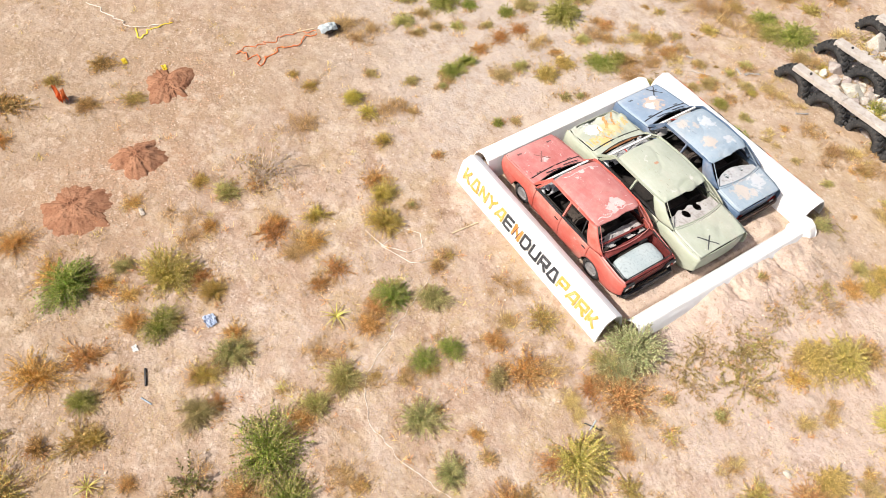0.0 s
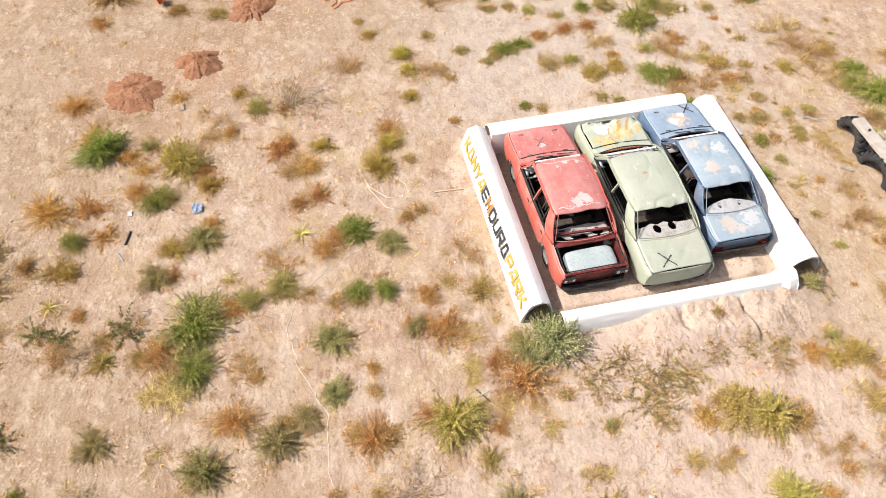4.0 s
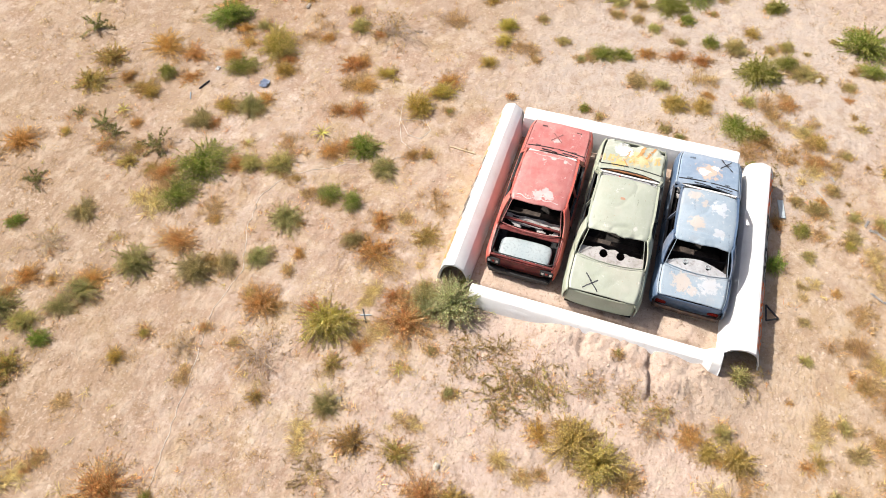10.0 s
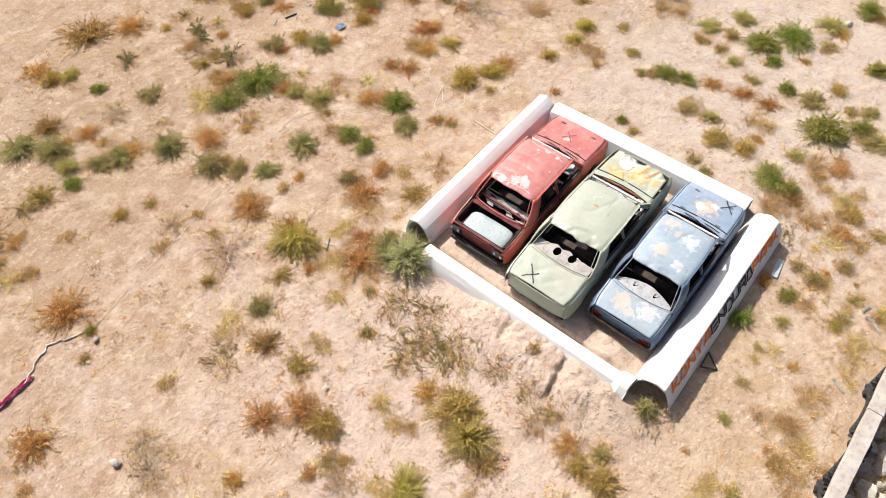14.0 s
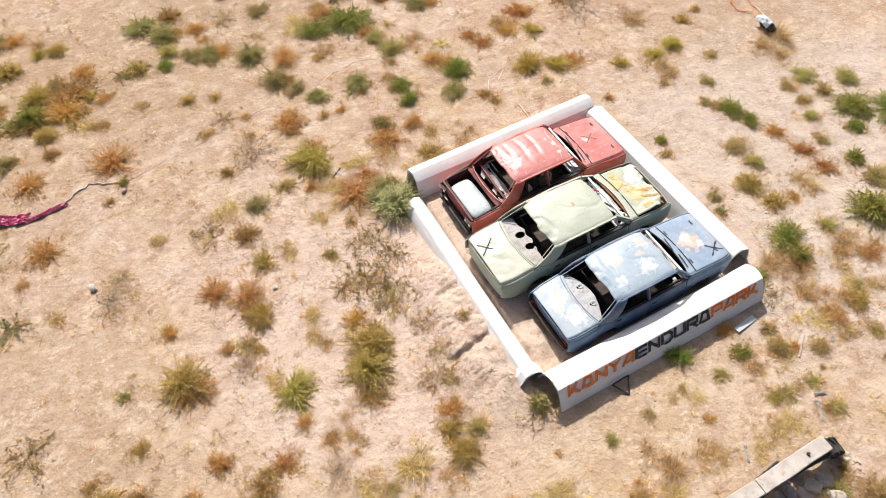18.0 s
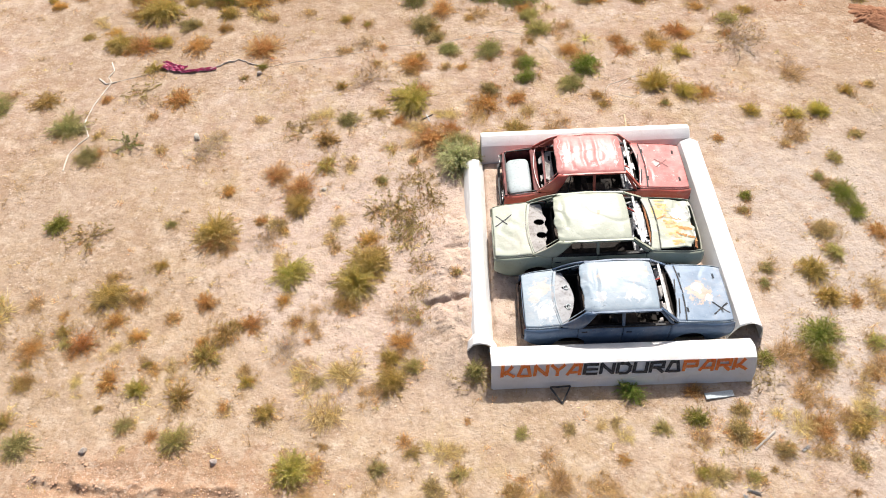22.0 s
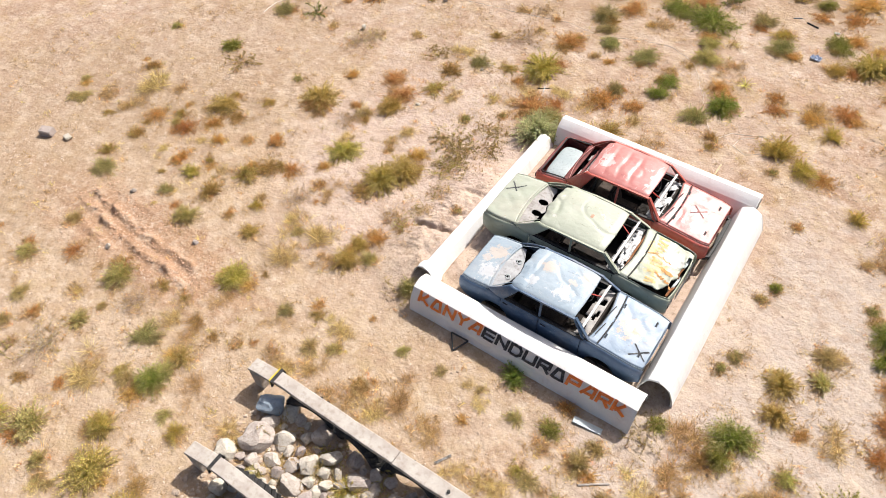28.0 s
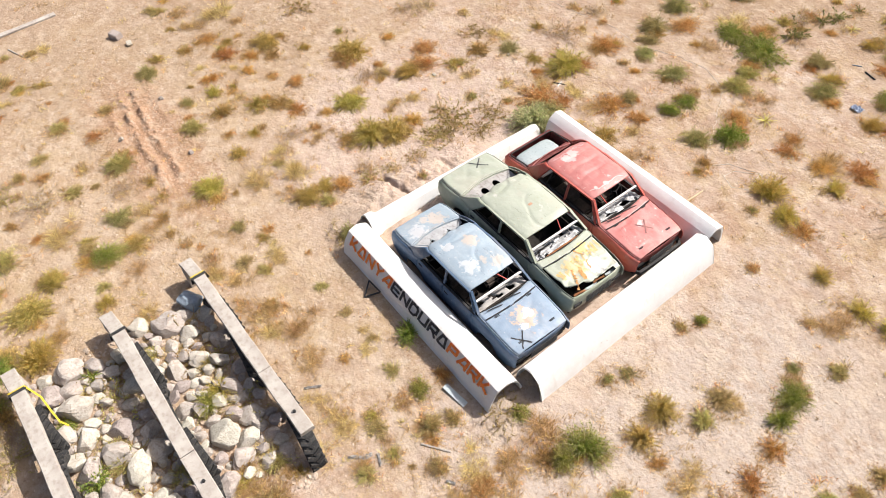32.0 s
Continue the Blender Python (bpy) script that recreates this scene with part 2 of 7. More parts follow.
def car_paint(name, paint, faded, stain, primer, rust, stain_at=(), chips=0.62, rough=0.36):
    """Old sun-bleached car paint: fading, worn-through primer and rust at the places given."""
    m = bpy.data.materials.new(name)
    m.use_nodes = True
    n, l = m.node_tree.nodes, m.node_tree.links
    b = n["Principled BSDF"]
    b.inputs["Specular IOR Level"].default_value = 0.35
    col = ramp(m, noise_node(m, 1.6, 6, 0.65), ((0.36, paint), (0.68, faded)))
    for centre, radius, colour in stain_at:
        col = blend(m, math_node(m, "MULTIPLY", spot(m, centre, radius, radius * 0.35, 1.1, 8.0), 0.85), col, colour)
    col = blend(m, math_node(m, "MULTIPLY", step(m, noise_node(m, 4, 9, 0.75, offset=(2, 2, 2)), chips, chips + 0.03), 0.8), col, primer)
    col = blend(m, math_node(m, "MULTIPLY", step(m, noise_node(m, 9, 6, 0.75, offset=(9, 4, 2), stretch=(0.35, 1, 1)), chips + 0.02, chips + 0.06), 0.6), col, tuple(0.5 * v for v in paint))
    col = blend(m, math_node(m, "MULTIPLY", step(m, noise_node(m, 16, 5, 0.7, offset=(4, 1, 6)), 0.64, 0.72), 0.8), col, rust)
    col = blend(m, math_node(m, "MULTIPLY", step(m, noise_node(m, 3, 5, 0.7, stretch=(1, 4, 1)), 0.5, 0.8), 0.35), col, stain)
    col = blend(m, math_node(m, "MULTIPLY", step(m, noise_node(m, 0.9, 7, 0.7, offset=(5, 9, 3)), 0.48, 0.66), 0.30), col, (0.50, 0.42, 0.35))
    col = blend(m, math_node(m, "MULTIPLY", step(m, noise_node(m, 22, 4, 0.7, offset=(6, 3, 1), stretch=(1, 0.12, 1)), 0.66, 0.70), 0.55), col, primer)
    col = blend(m, math_node(m, "MULTIPLY", step(m, noise_node(m, 20, 4, 0.7, offset=(2, 8, 4), stretch=(0.12, 1, 1)), 0.67, 0.71), 0.6), col, tuple(0.45 * v for v in paint))
    l.new(col, b.inputs["Base Color"])
    l.new(ramp(m, noise_node(m, 2.2, 3), ((0.3, (rough,) * 3), (0.7, (min(0.95, rough + 0.2),) * 3))), b.inputs["Roughness"])
    folds = math_node(m, "ABSOLUTE", math_node(m, "SUBTRACT", noise_node(m, 2.1, 3, 0.55, offset=(8, 3, 1)), 0.5), 0.0)
    h = math_node(m, "ADD", math_node(m, "MULTIPLY", folds, 2.2), math_node(m, "MULTIPLY", noise_node(m, 7, 4, 0.6), 0.5))
    bp = n.new("ShaderNodeBump")
    bp.inputs["Strength"].default_value, bp.inputs["Distance"].default_value = 0.32, 0.022
    l.new(h, bp.inputs["Height"])
    l.new(bp.outputs["Normal"], b.inputs["Normal"])
    return m


SOIL = ground_material()
RED_EARTH = surface("red_earth", ((0.235, 0.11, 0.062), (0.31, 0.16, 0.094), (0.165, 0.072, 0.04)), 3.5, 15, 0.95, 0.6, spec=0.05)
RUBBLE = surface("brown_rubble", ((0.36, 0.27, 0.20), (0.50, 0.41, 0.33), (0.24, 0.17, 0.12)), 3.0, 12, 0.95, 0.4, spec=0.05)
STONE = surface("limestone", ((0.39, 0.34, 0.29), (0.50, 0.45, 0.395), (0.29, 0.24, 0.20)), 2.2, 7, 0.9, 0.5, spec=0.1, vary=0.6)
WHITEWASH = whitewash()
ORANGE_PAINT = surface("orange_spray_paint", ((0.86, 0.24, 0.045), (0.74, 0.17, 0.035), (0.80, 0.38, 0.20)), 5, 26, 0.7, 0.05)
YELLOW_PAINT = surface("yellow_spray_paint", ((0.50, 0.265, 0.035), (0.55, 0.325, 0.07), (0.62, 0.48, 0.30)), 5, 24, 0.7, 0.05)
BLACK_PAINT = surface("black_spray_paint", ((0.022, 0.023, 0.028), (0.05, 0.05, 0.055), (0.16, 0.16, 0.16)), 5, 28, 0.7, 0.05)
GREY_PAINT = surface("faded_grey_spray_paint", ((0.20, 0.085, 0.08), (0.26, 0.12, 0.11), (0.36, 0.14, 0.12)), 5, 20, 0.7, 0.05)
OCHRE_PAINT = surface("worn_ochre_paint", ((0.52, 0.33, 0.11), (0.56, 0.42, 0.20), (0.50, 0.46, 0.36)), 5, 14, 0.7, 0.1)
# shade is put into the blue sides, glare and bleaching into the top
BLUE_SHADED_SIDE = car_paint("blue_paint", (0.06, 0.10, 0.165), (0.10, 0.15, 0.225), (0.17, 0.215, 0.275), (0.40, 0.42, 0.45), (0.14, 0.075, 0.045), chips=0.64)
BLUE_LIT_TOP = car_paint("bleached_blue_paint", (0.245, 0.31, 0.365), (0.33, 0.385, 0.43), (0.39, 0.425, 0.455), (0.49, 0.495, 0.495), (0.27, 0.16, 0.10),
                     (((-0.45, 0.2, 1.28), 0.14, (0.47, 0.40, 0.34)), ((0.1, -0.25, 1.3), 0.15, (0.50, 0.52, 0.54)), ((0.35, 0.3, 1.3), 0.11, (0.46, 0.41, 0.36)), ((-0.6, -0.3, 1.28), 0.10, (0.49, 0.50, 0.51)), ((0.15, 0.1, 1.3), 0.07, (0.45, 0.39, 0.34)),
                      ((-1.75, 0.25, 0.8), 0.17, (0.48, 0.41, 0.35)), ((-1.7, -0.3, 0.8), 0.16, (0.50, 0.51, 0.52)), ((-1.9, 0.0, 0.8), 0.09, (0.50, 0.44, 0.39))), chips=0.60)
GREEN_PAINT = car_paint("green_paint", (0.306, 0.333, 0.248), (0.378, 0.401, 0.31), (0.432, 0.441, 0.369), (0.45, 0.441, 0.387), (0.22, 0.11, 0.06), chips=0.65)
GREEN_TOP = car_paint("bleached_green_paint", (0.335, 0.357, 0.28), (0.396, 0.413, 0.34), (0.464, 0.473, 0.421), (0.533, 0.516, 0.473), (0.34, 0.19, 0.11),
                      (((0.03, 0.05, 1.38), 0.045, (0.42, 0.20, 0.11)), ((1.72, -0.1, 0.9), 0.22, (0.55, 0.41, 0.20)), ((1.45, 0.3, 0.9), 0.12, (0.60, 0.42, 0.12)), ((1.95, 0.25, 0.9), 0.16, (0.66, 0.64, 0.60))), chips=0.62)
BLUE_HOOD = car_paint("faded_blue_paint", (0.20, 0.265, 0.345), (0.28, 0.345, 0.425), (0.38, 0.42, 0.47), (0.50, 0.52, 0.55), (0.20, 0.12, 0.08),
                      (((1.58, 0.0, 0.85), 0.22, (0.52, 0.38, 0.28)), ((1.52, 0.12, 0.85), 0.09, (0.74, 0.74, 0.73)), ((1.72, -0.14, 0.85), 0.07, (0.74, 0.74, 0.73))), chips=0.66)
BLUE_SHELF = surface("pale_grey_shelf_board", ((0.33, 0.33, 0.335), (0.40, 0.40, 0.405), (0.26, 0.245, 0.235)), 3, 14, 0.85, 0.1)
PEELED = surface("peeled_pale_primer", ((0.56, 0.44, 0.42), (0.64, 0.55, 0.53), (0.48, 0.28, 0.25)), 4, 14, 0.8, 0.1)
RUST_STAIN = surface("orange_rust_stain", ((0.50, 0.25, 0.09), (0.56, 0.34, 0.15), (0.36, 0.15, 0.06)), 6, 26, 0.9, 0.2)
RED_PAINT = car_paint("red_paint", (0.45, 0.085, 0.06), (0.50, 0.13, 0.10), (0.50, 0.22, 0.18), (0.56, 0.42, 0.38), (0.13, 0.04, 0.035), chips=0.64)
RED_TOP = car_paint("bleached_red_paint", (0.42, 0.13, 0.118), (0.49, 0.22, 0.20), (0.55, 0.35, 0.33), (0.64, 0.53, 0.50), (0.20, 0.06, 0.05),
                    (((-0.72, 0.02, 1.44), 0.10, (0.60, 0.48, 0.455)), ((-0.70, -0.2, 1.44), 0.09, (0.60, 0.48, 0.455)), ((-0.60, -0.1, 1.44), 0.07, (0.58, 0.44, 0.42)), ((0.44, -0.05, 1.44), 0.05, (0.62, 0.52, 0.49)), ((0.42, -0.35, 1.44), 0.04, (0.62, 0.52, 0.49)), ((1.5, 0.05, 0.85), 0.08, (0.60, 0.46, 0.44))), chips=0.62, rough=0.27)
MAROON = surface("scorched_maroon_paint", ((0.10, 0.018, 0.016), (0.20, 0.04, 0.035), (0.05, 0.02, 0.018)), 4, 20, 0.6, 0.2)
TANK_METAL = surface("pale_painted_steel", ((0.33, 0.385, 0.395), (0.40, 0.445, 0.445), (0.27, 0.30, 0.30)), 2.5, 18, 0.5, 0.05)
RIM_METAL = surface("dull_wheel_rim", ((0.20, 0.20, 0.20), (0.30, 0.29, 0.28), (0.13, 0.10, 0.08)), 4, 20, 0.7, 0.1)
BARE_SHEET = surface("grey_sheet_metal", ((0.40, 0.45, 0.46), (0.50, 0.54, 0.54), (0.30, 0.32, 0.32)), 2.5, 30, 0.55, 0.1, metal=0.1)
PALE_LINER = surface("torn_grey_lining", ((0.33, 0.31, 0.29), (0.41, 0.39, 0.37), (0.22, 0.19, 0.17)), 4, 14, 0.9, 0.3)
FOIL = surface("silvery_insulation", ((0.34, 0.34, 0.34), (0.50, 0.50, 0.50), (0.18, 0.16, 0.14)), 6, 18, 0.45, 0.5, metal=0.3)
RUST = surface("rusty_iron", ((0.20, 0.08, 0.035), (0.34, 0.15, 0.06), (0.10, 0.045, 0.025)), 6, 40, 0.9, 0.3)
DARK_TRIM = surface("black_trim", ((0.016, 0.016, 0.017), (0.035, 0.034, 0.034), (0.07, 0.065, 0.06)), 5, 40, 0.6, 0.1)
# near-black: the shade inside cabins and bays is put into this colour
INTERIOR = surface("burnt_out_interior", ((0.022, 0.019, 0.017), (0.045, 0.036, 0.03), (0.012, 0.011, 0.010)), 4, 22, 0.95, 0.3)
SEAT_CLOTH = surface("dusty_seat_cloth", ((0.06, 0.046, 0.038), (0.11, 0.085, 0.07), (0.03, 0.025, 0.02)), 5, 40, 0.95, 0.3)
WHITE_BAR = surface("white_painted_tube", ((0.60, 0.58, 0.55), (0.70, 0.69, 0.66), (0.42, 0.36, 0.30)), 5, 40, 0.6, 0.1)
RED_TUBE = surface("red_painted_tube", ((0.45, 0.05, 0.035), (0.38, 0.06, 0.05), (0.20, 0.04, 0.03)), 5, 40, 0.6, 0.1)
LAMP_RED = surface("red_tail_lamp", ((0.30, 0.015, 0.012), (0.22, 0.02, 0.015), (0.36, 0.08, 0.03)), 6, 30, 0.25, 0.05, spec=0.5)
LAMP_GLASS = surface("dull_lamp_glass", ((0.42, 0.42, 0.40), (0.55, 0.55, 0.52), (0.3, 0.28, 0.25)), 6, 30, 0.25, 0.05, spec=0.5)
RUBBER = surface("old_tyre_rubber", ((0.022, 0.022, 0.023), (0.045, 0.044, 0.044), (0.10, 0.085, 0.07)), 4, 30, 0.85, 0.15, spec=0.25)
TIMBER = surface("grey_weathered_timber", ((0.37, 0.325, 0.285), (0.46, 0.42, 0.375), (0.31, 0.265, 0.225)), 3, 11, 0.9, 0.25, spec=0.1)
FRESH_WOOD = surface("pale_wood", ((0.52, 0.40, 0.26), (0.60, 0.49, 0.34), (0.38, 0.27, 0.16)), 4, 30, 0.9, 0.2, spec=0.1)
WHITE_PLASTIC = surface("white_plastic", ((0.66, 0.65, 0.62), (0.76, 0.75, 0.73), (0.5, 0.47, 0.42)), 6, 30, 0.6, 0.1)
YELLOW_PLASTIC = surface("yellow_plastic_tape", ((0.66, 0.50, 0.02), (0.74, 0.58, 0.06), (0.5, 0.36, 0.05)), 6, 30, 0.5, 0.1)
ORANGE_PLASTIC = surface("orange_plastic_net", ((0.62, 0.13, 0.03), (0.70, 0.20, 0.06), (0.42, 0.09, 0.03)), 6, 30, 0.6, 0.1)
SIGN_RED = surface("faded_red_sheet", ((0.42, 0.07, 0.08), (0.50, 0.12, 0.13), (0.60, 0.40, 0.40)), 3, 9, 0.6, 0.1)
MAGENTA_CLOTH = surface("magenta_cloth", ((0.42, 0.05, 0.14), (0.50, 0.10, 0.20), (0.62, 0.50, 0.52)), 5, 20, 0.9, 0.3)
BLUE_PLASTIC = surface("pale_blue_plastic", ((0.34, 0.39, 0.50), (0.44, 0.49, 0.58), (0.30, 0.33, 0.42)), 6, 30, 0.5, 0.1)
def leafy(name, colours, vary=1.0, glow=0.5, leaf_vary=0.45, dried=None, share=0.4):
    """Leaf or stalk that lets part of the light through; each leaf a little lighter or darker, a share of them dried."""
    m = surface(name, colours, 1.2, 5, 0.75, 0, spec=0.2, vary=vary)
    n, l = m.node_tree.nodes, m.node_tree.links
    b = n["Principled BSDF"]
    geo = n.new("ShaderNodeNewGeometry")
    hsv = n.new("ShaderNodeHueSaturation")
    l.new(step_to(m, geo.outputs["Random Per Island"], 1 - leaf_vary, 1 + leaf_vary), hsv.inputs["Value"])
    tint = b.inputs["Base Color"].links[0].from_socket
    if dried:
        white = n.new("ShaderNodeTexWhiteNoise")
        white.noise_dimensions = "1D"
        l.new(geo.outputs["Random Per Island"], white.inputs["W"])
        info = n.new("ShaderNodeObjectInfo")
        limit = step_to(m, info.outputs["Random"], 1 - share * 1.5, 1 - share * 0.5)
        tint = blend(m, math_node(m, "GREATER_THAN", white.outputs["Value"], limit), tint, dried)
    l.new(tint, hsv.inputs["Color"])
    l.new(hsv.outputs["Color"], b.inputs["Base Color"])
    t = n.new("ShaderNodeBsdfTranslucent")
    l.new(hsv.outputs["Color"], t.inputs["Color"])
    mix = n.new("ShaderNodeMixShader")
    mix.inputs[0].default_value = glow
    l.new(b.outputs[0], mix.inputs[1])
    l.new(t.outputs[0], mix.inputs[2])
    l.new(mix.outputs[0], n["Material Output"].inputs[0])
    return m


def step_to(m, value, low, high):
    n = m.node_tree.nodes.new("ShaderNodeMapRange")
    n.inputs["To Min"].default_value, n.inputs["To Max"].default_value = low, high
    m.node_tree.links.new(value, n.inputs["Value"])
    return n.outputs["Result"]


BLUE_STONE = surface("blue_grey_stone", ((0.24, 0.29, 0.34), (0.31, 0.36, 0.41), (0.20, 0.22, 0.25)), 2, 8, 0.9, 0.4)
PEBBLE = surface("pebble", ((0.44, 0.33, 0.25), (0.52, 0.41, 0.325), (0.35, 0.25, 0.18)), 0.9, 4, 0.9, 0.1, spec=0.1)
shade = PEBBLE.node_tree.nodes.new("ShaderNodeHueSaturation")
PEBBLE.node_tree.links.new(PEBBLE.node_tree.nodes["Principled BSDF"].inputs["Base Color"].links[0].from_socket, shade.inputs["Color"])
PEBBLE.node_tree.links.new(step_to(PEBBLE, PEBBLE.node_tree.nodes.new("ShaderNodeNewGeometry").outputs["Random Per Island"], 0.8, 1.2), shade.inputs["Value"])
PEBBLE.node_tree.links.new(shade.outputs["Color"], PEBBLE.node_tree.nodes["Principled BSDF"].inputs["Base Color"])
LEAF_GREEN = leafy("green_leaf", ((0.225, 0.295, 0.045), (0.315, 0.365, 0.07), (0.43, 0.43, 0.115)), 0.5, 0.22, 0.5, (0.56, 0.48, 0.15), 0.24)
LEAF_GREY = leafy("grey_green_leaf", ((0.32, 0.325, 0.11), (0.44, 0.42, 0.165), (0.56, 0.50, 0.23)), 0.5, 0.28, 0.45, (0.60, 0.48, 0.22), 0.38)
LEAF_OLIVE = leafy("olive_leaf", ((0.41, 0.355, 0.085), (0.53, 0.45, 0.13), (0.64, 0.52, 0.19)), 0.5, 0.3, 0.45, (0.74, 0.55, 0.18), 0.42)
LEAF_BANK = leafy("creeping_weed_leaf", ((0.36, 0.31, 0.095), (0.45, 0.38, 0.125), (0.54, 0.44, 0.17)), 0.4, 0.25, 0.45, (0.34, 0.24, 0.10), 0.3)
LEAF_DARK = leafy("dark_green_leaf", ((0.20, 0.205, 0.07), (0.28, 0.27, 0.10), (0.40, 0.35, 0.15)), 0.4, 0.25, 0.5, (0.48, 0.36, 0.18), 0.25)
LEAF_SAGE = leafy("sage_leaf", ((0.46, 0.53, 0.25), (0.57, 0.62, 0.32), (0.65, 0.66, 0.38)), 0.1, 0.4, 0.45, (0.68, 0.62, 0.38), 0.3)
LEAF_YELLOW = leafy("yellow_green_leaf", ((0.52, 0.45, 0.085), (0.60, 0.51, 0.13), (0.66, 0.54, 0.20)), 0.4, 0.35, 0.5, (0.66, 0.46, 0.14), 0.4)
LEAF_PALE = leafy("pale_green_leaf", ((0.42, 0.39, 0.13), (0.52, 0.47, 0.18), (0.60, 0.52, 0.25)), 0.5, 0.35, 0.5, (0.66, 0.50, 0.24), 0.45)
LEAF_RUST = leafy("rust_brown_leaf", ((0.58, 0.27, 0.08), (0.70, 0.38, 0.125), (0.76, 0.50, 0.21)), 0.5, 0.35, 0.4, (0.76, 0.52, 0.22), 0.42)
LEAF_TAWNY = leafy("tawny_leaf", ((0.58, 0.34, 0.11), (0.68, 0.44, 0.17), (0.72, 0.50, 0.24)), 0.5, 0.4, 0.4, (0.56, 0.27, 0.09), 0.35)
LEAF_DUN = leafy("dun_leaf", ((0.37, 0.28, 0.09), (0.48, 0.37, 0.13), (0.58, 0.45, 0.20)), 0.5, 0.3, 0.5, (0.56, 0.34, 0.12), 0.4)
DEAD_STALK = leafy("dead_stalk", ((0.36, 0.24, 0.11), (0.45, 0.32, 0.16), (0.28, 0.18, 0.09)), 0.3, 0.25)
STRAW = leafy("straw", ((0.50, 0.35, 0.15), (0.60, 0.44, 0.21), (0.42, 0.28, 0.11)), 0.5, 0.35, 0.5, (0.40, 0.25, 0.10), 0.35)
LITTER = leafy("dead_leaf_litter", ((0.27, 0.145, 0.075), (0.36, 0.215, 0.115), (0.22, 0.12, 0.065)), 0.0, 0.15, 0.5, (0.48, 0.34, 0.18), 0.3)
STEM = leafy("dry_stem", ((0.38, 0.28, 0.17), (0.47, 0.36, 0.23), (0.30, 0.21, 0.12)), 0.3, 0.35)
TWIG = leafy("grey_twig", ((0.36, 0.28, 0.21), (0.45, 0.37, 0.28), (0.28, 0.20, 0.15)), 0.3, 0.2)
CORD_FIBRE = surface("dusty_white_cord", ((0.56, 0.49, 0.41), (0.66, 0.60, 0.53), (0.42, 0.32, 0.24)), 1.5, 8, 0.85, 0.1)
CHARRED = surface("charred_metal", ((0.035, 0.022, 0.016), (0.10, 0.055, 0.035), (0.05, 0.05, 0.055)), 5, 26, 0.85, 0.2)
CLOD = surface("crumbled_soil", ((0.44, 0.27, 0.175), (0.50, 0.33, 0.23), (0.37, 0.21, 0.13)), 1.5, 8, 0.95, 0.3, spec=0.05)



# ---- building helpers ----
def mesh_of(name, bm, material, smooth=False):
    me = bpy.data.meshes.new(name)
    bm.to_mesh(me)
    bm.free()
    if smooth:
        me.polygons.foreach_set("use_smooth", [True] * len(me.polygons))
    for m in material if isinstance(material, (list, tuple)) else (material,):
        me.materials.append(m)
    return me


def part(name, bm, material, parent=None, label="", smooth=False, thick=0.0, bevel=0.0):
    """One mesh object, under a thing or a part."""
    ob = new(name, mesh_of(name, bm, material, smooth))
    if parent:
        ob.parent = parent
    if label:
        ob["label"] = label
    if thick:
        s = ob.modifiers.new("thickness", "SOLIDIFY")
        s.thickness, s.offset = thick, -1
    if bevel:
        s = ob.modifiers.new("edges", "BEVEL")
        s.width, s.segments = bevel, 2
    return ob


def thing(name, m, label, category, group="", kind=""):
    ob = new(name)
    ob.empty_display_size = 0.2
    ob.matrix_basis = m
    return tagged(ob, label, category, group, kind)


def grid(fn, us, vs, keep=None):
    """A sheet of quads over the parameters us and vs."""
    bm = bmesh.new()
    rows = [[bm.verts.new(fn(u, v)) for v in vs] for u in us]
    for i in range(len(us) - 1):
        for j in range(len(vs) - 1):
            if keep is None or keep((us[i] + us[i + 1]) / 2, (vs[j] + vs[j + 1]) / 2):
                bm.faces.new((rows[i][j], rows[i + 1][j], rows[i + 1][j + 1], rows[i][j + 1]))
    loose = [v for v in bm.verts if not v.link_faces]
    bmesh.ops.delete(bm, geom=loose, context="VERTS")
    return bm


def span(a, b, n):
    return [a + (b - a) * i / n for i in range(n + 1)]


def bar(points, w, h=None, sides=4, bm=None):
    """A rod of w by h along a line of points."""
    bm = bm or bmesh.new()
    h = h or w
    pts = [Vector(p) for p in points]
    rings = []
    for i, p in enumerate(pts):
        d = (pts[min(i + 1, len(pts) - 1)] - pts[max(i - 1, 0)]).normalized()
        side = d.cross(Vector((0, 0, 1)))
        side = side.normalized() if side.length > 0.05 else Vector((0, 1, 0))
        up = side.cross(d).normalized()
        ring = []
        for k in range(sides):
            a = math.tau * (k + 0.5) / sides
            s = math.sqrt(2) if sides == 4 else 1.0
            ring.append(bm.verts.new(p + side * (math.cos(a) * w / 2 * s) + up * (math.sin(a) * h / 2 * s)))
        rings.append(ring)
    for a, b in zip(rings, rings[1:]):
        for k in range(sides):
            bm.faces.new((a[k], a[(k + 1) % sides], b[(k + 1) % sides], b[k]))
    bm.faces.new(rings[0][::-1])
    bm.faces.new(rings[-1])
    bmesh.ops.recalc_face_normals(bm, faces=bm.faces)
    return bm


def block(x0, x1, y0, y1, z0, z1, bm=None, soft=0.0):
    bm = bm or bmesh.new()
    made = bmesh.ops.create_cube(bm, size=1)["verts"]
    bmesh.ops.transform(bm, matrix=Matrix.Translation(((x0 + x1) / 2, (y0 + y1) / 2, (z0 + z1) / 2)) @ Matrix.Diagonal((x1 - x0, y1 - y0, z1 - z0, 1)), verts=made)
    if soft:
        bmesh.ops.bevel(bm, geom=[e for e in bm.edges if e.verts[0] in made], offset=soft, segments=2, affect="EDGES")
    return bm


def wave(x, y, s=1.0, seed=0.0):
    return noise.noise((x * s + seed, y * s - seed, seed * 0.37))


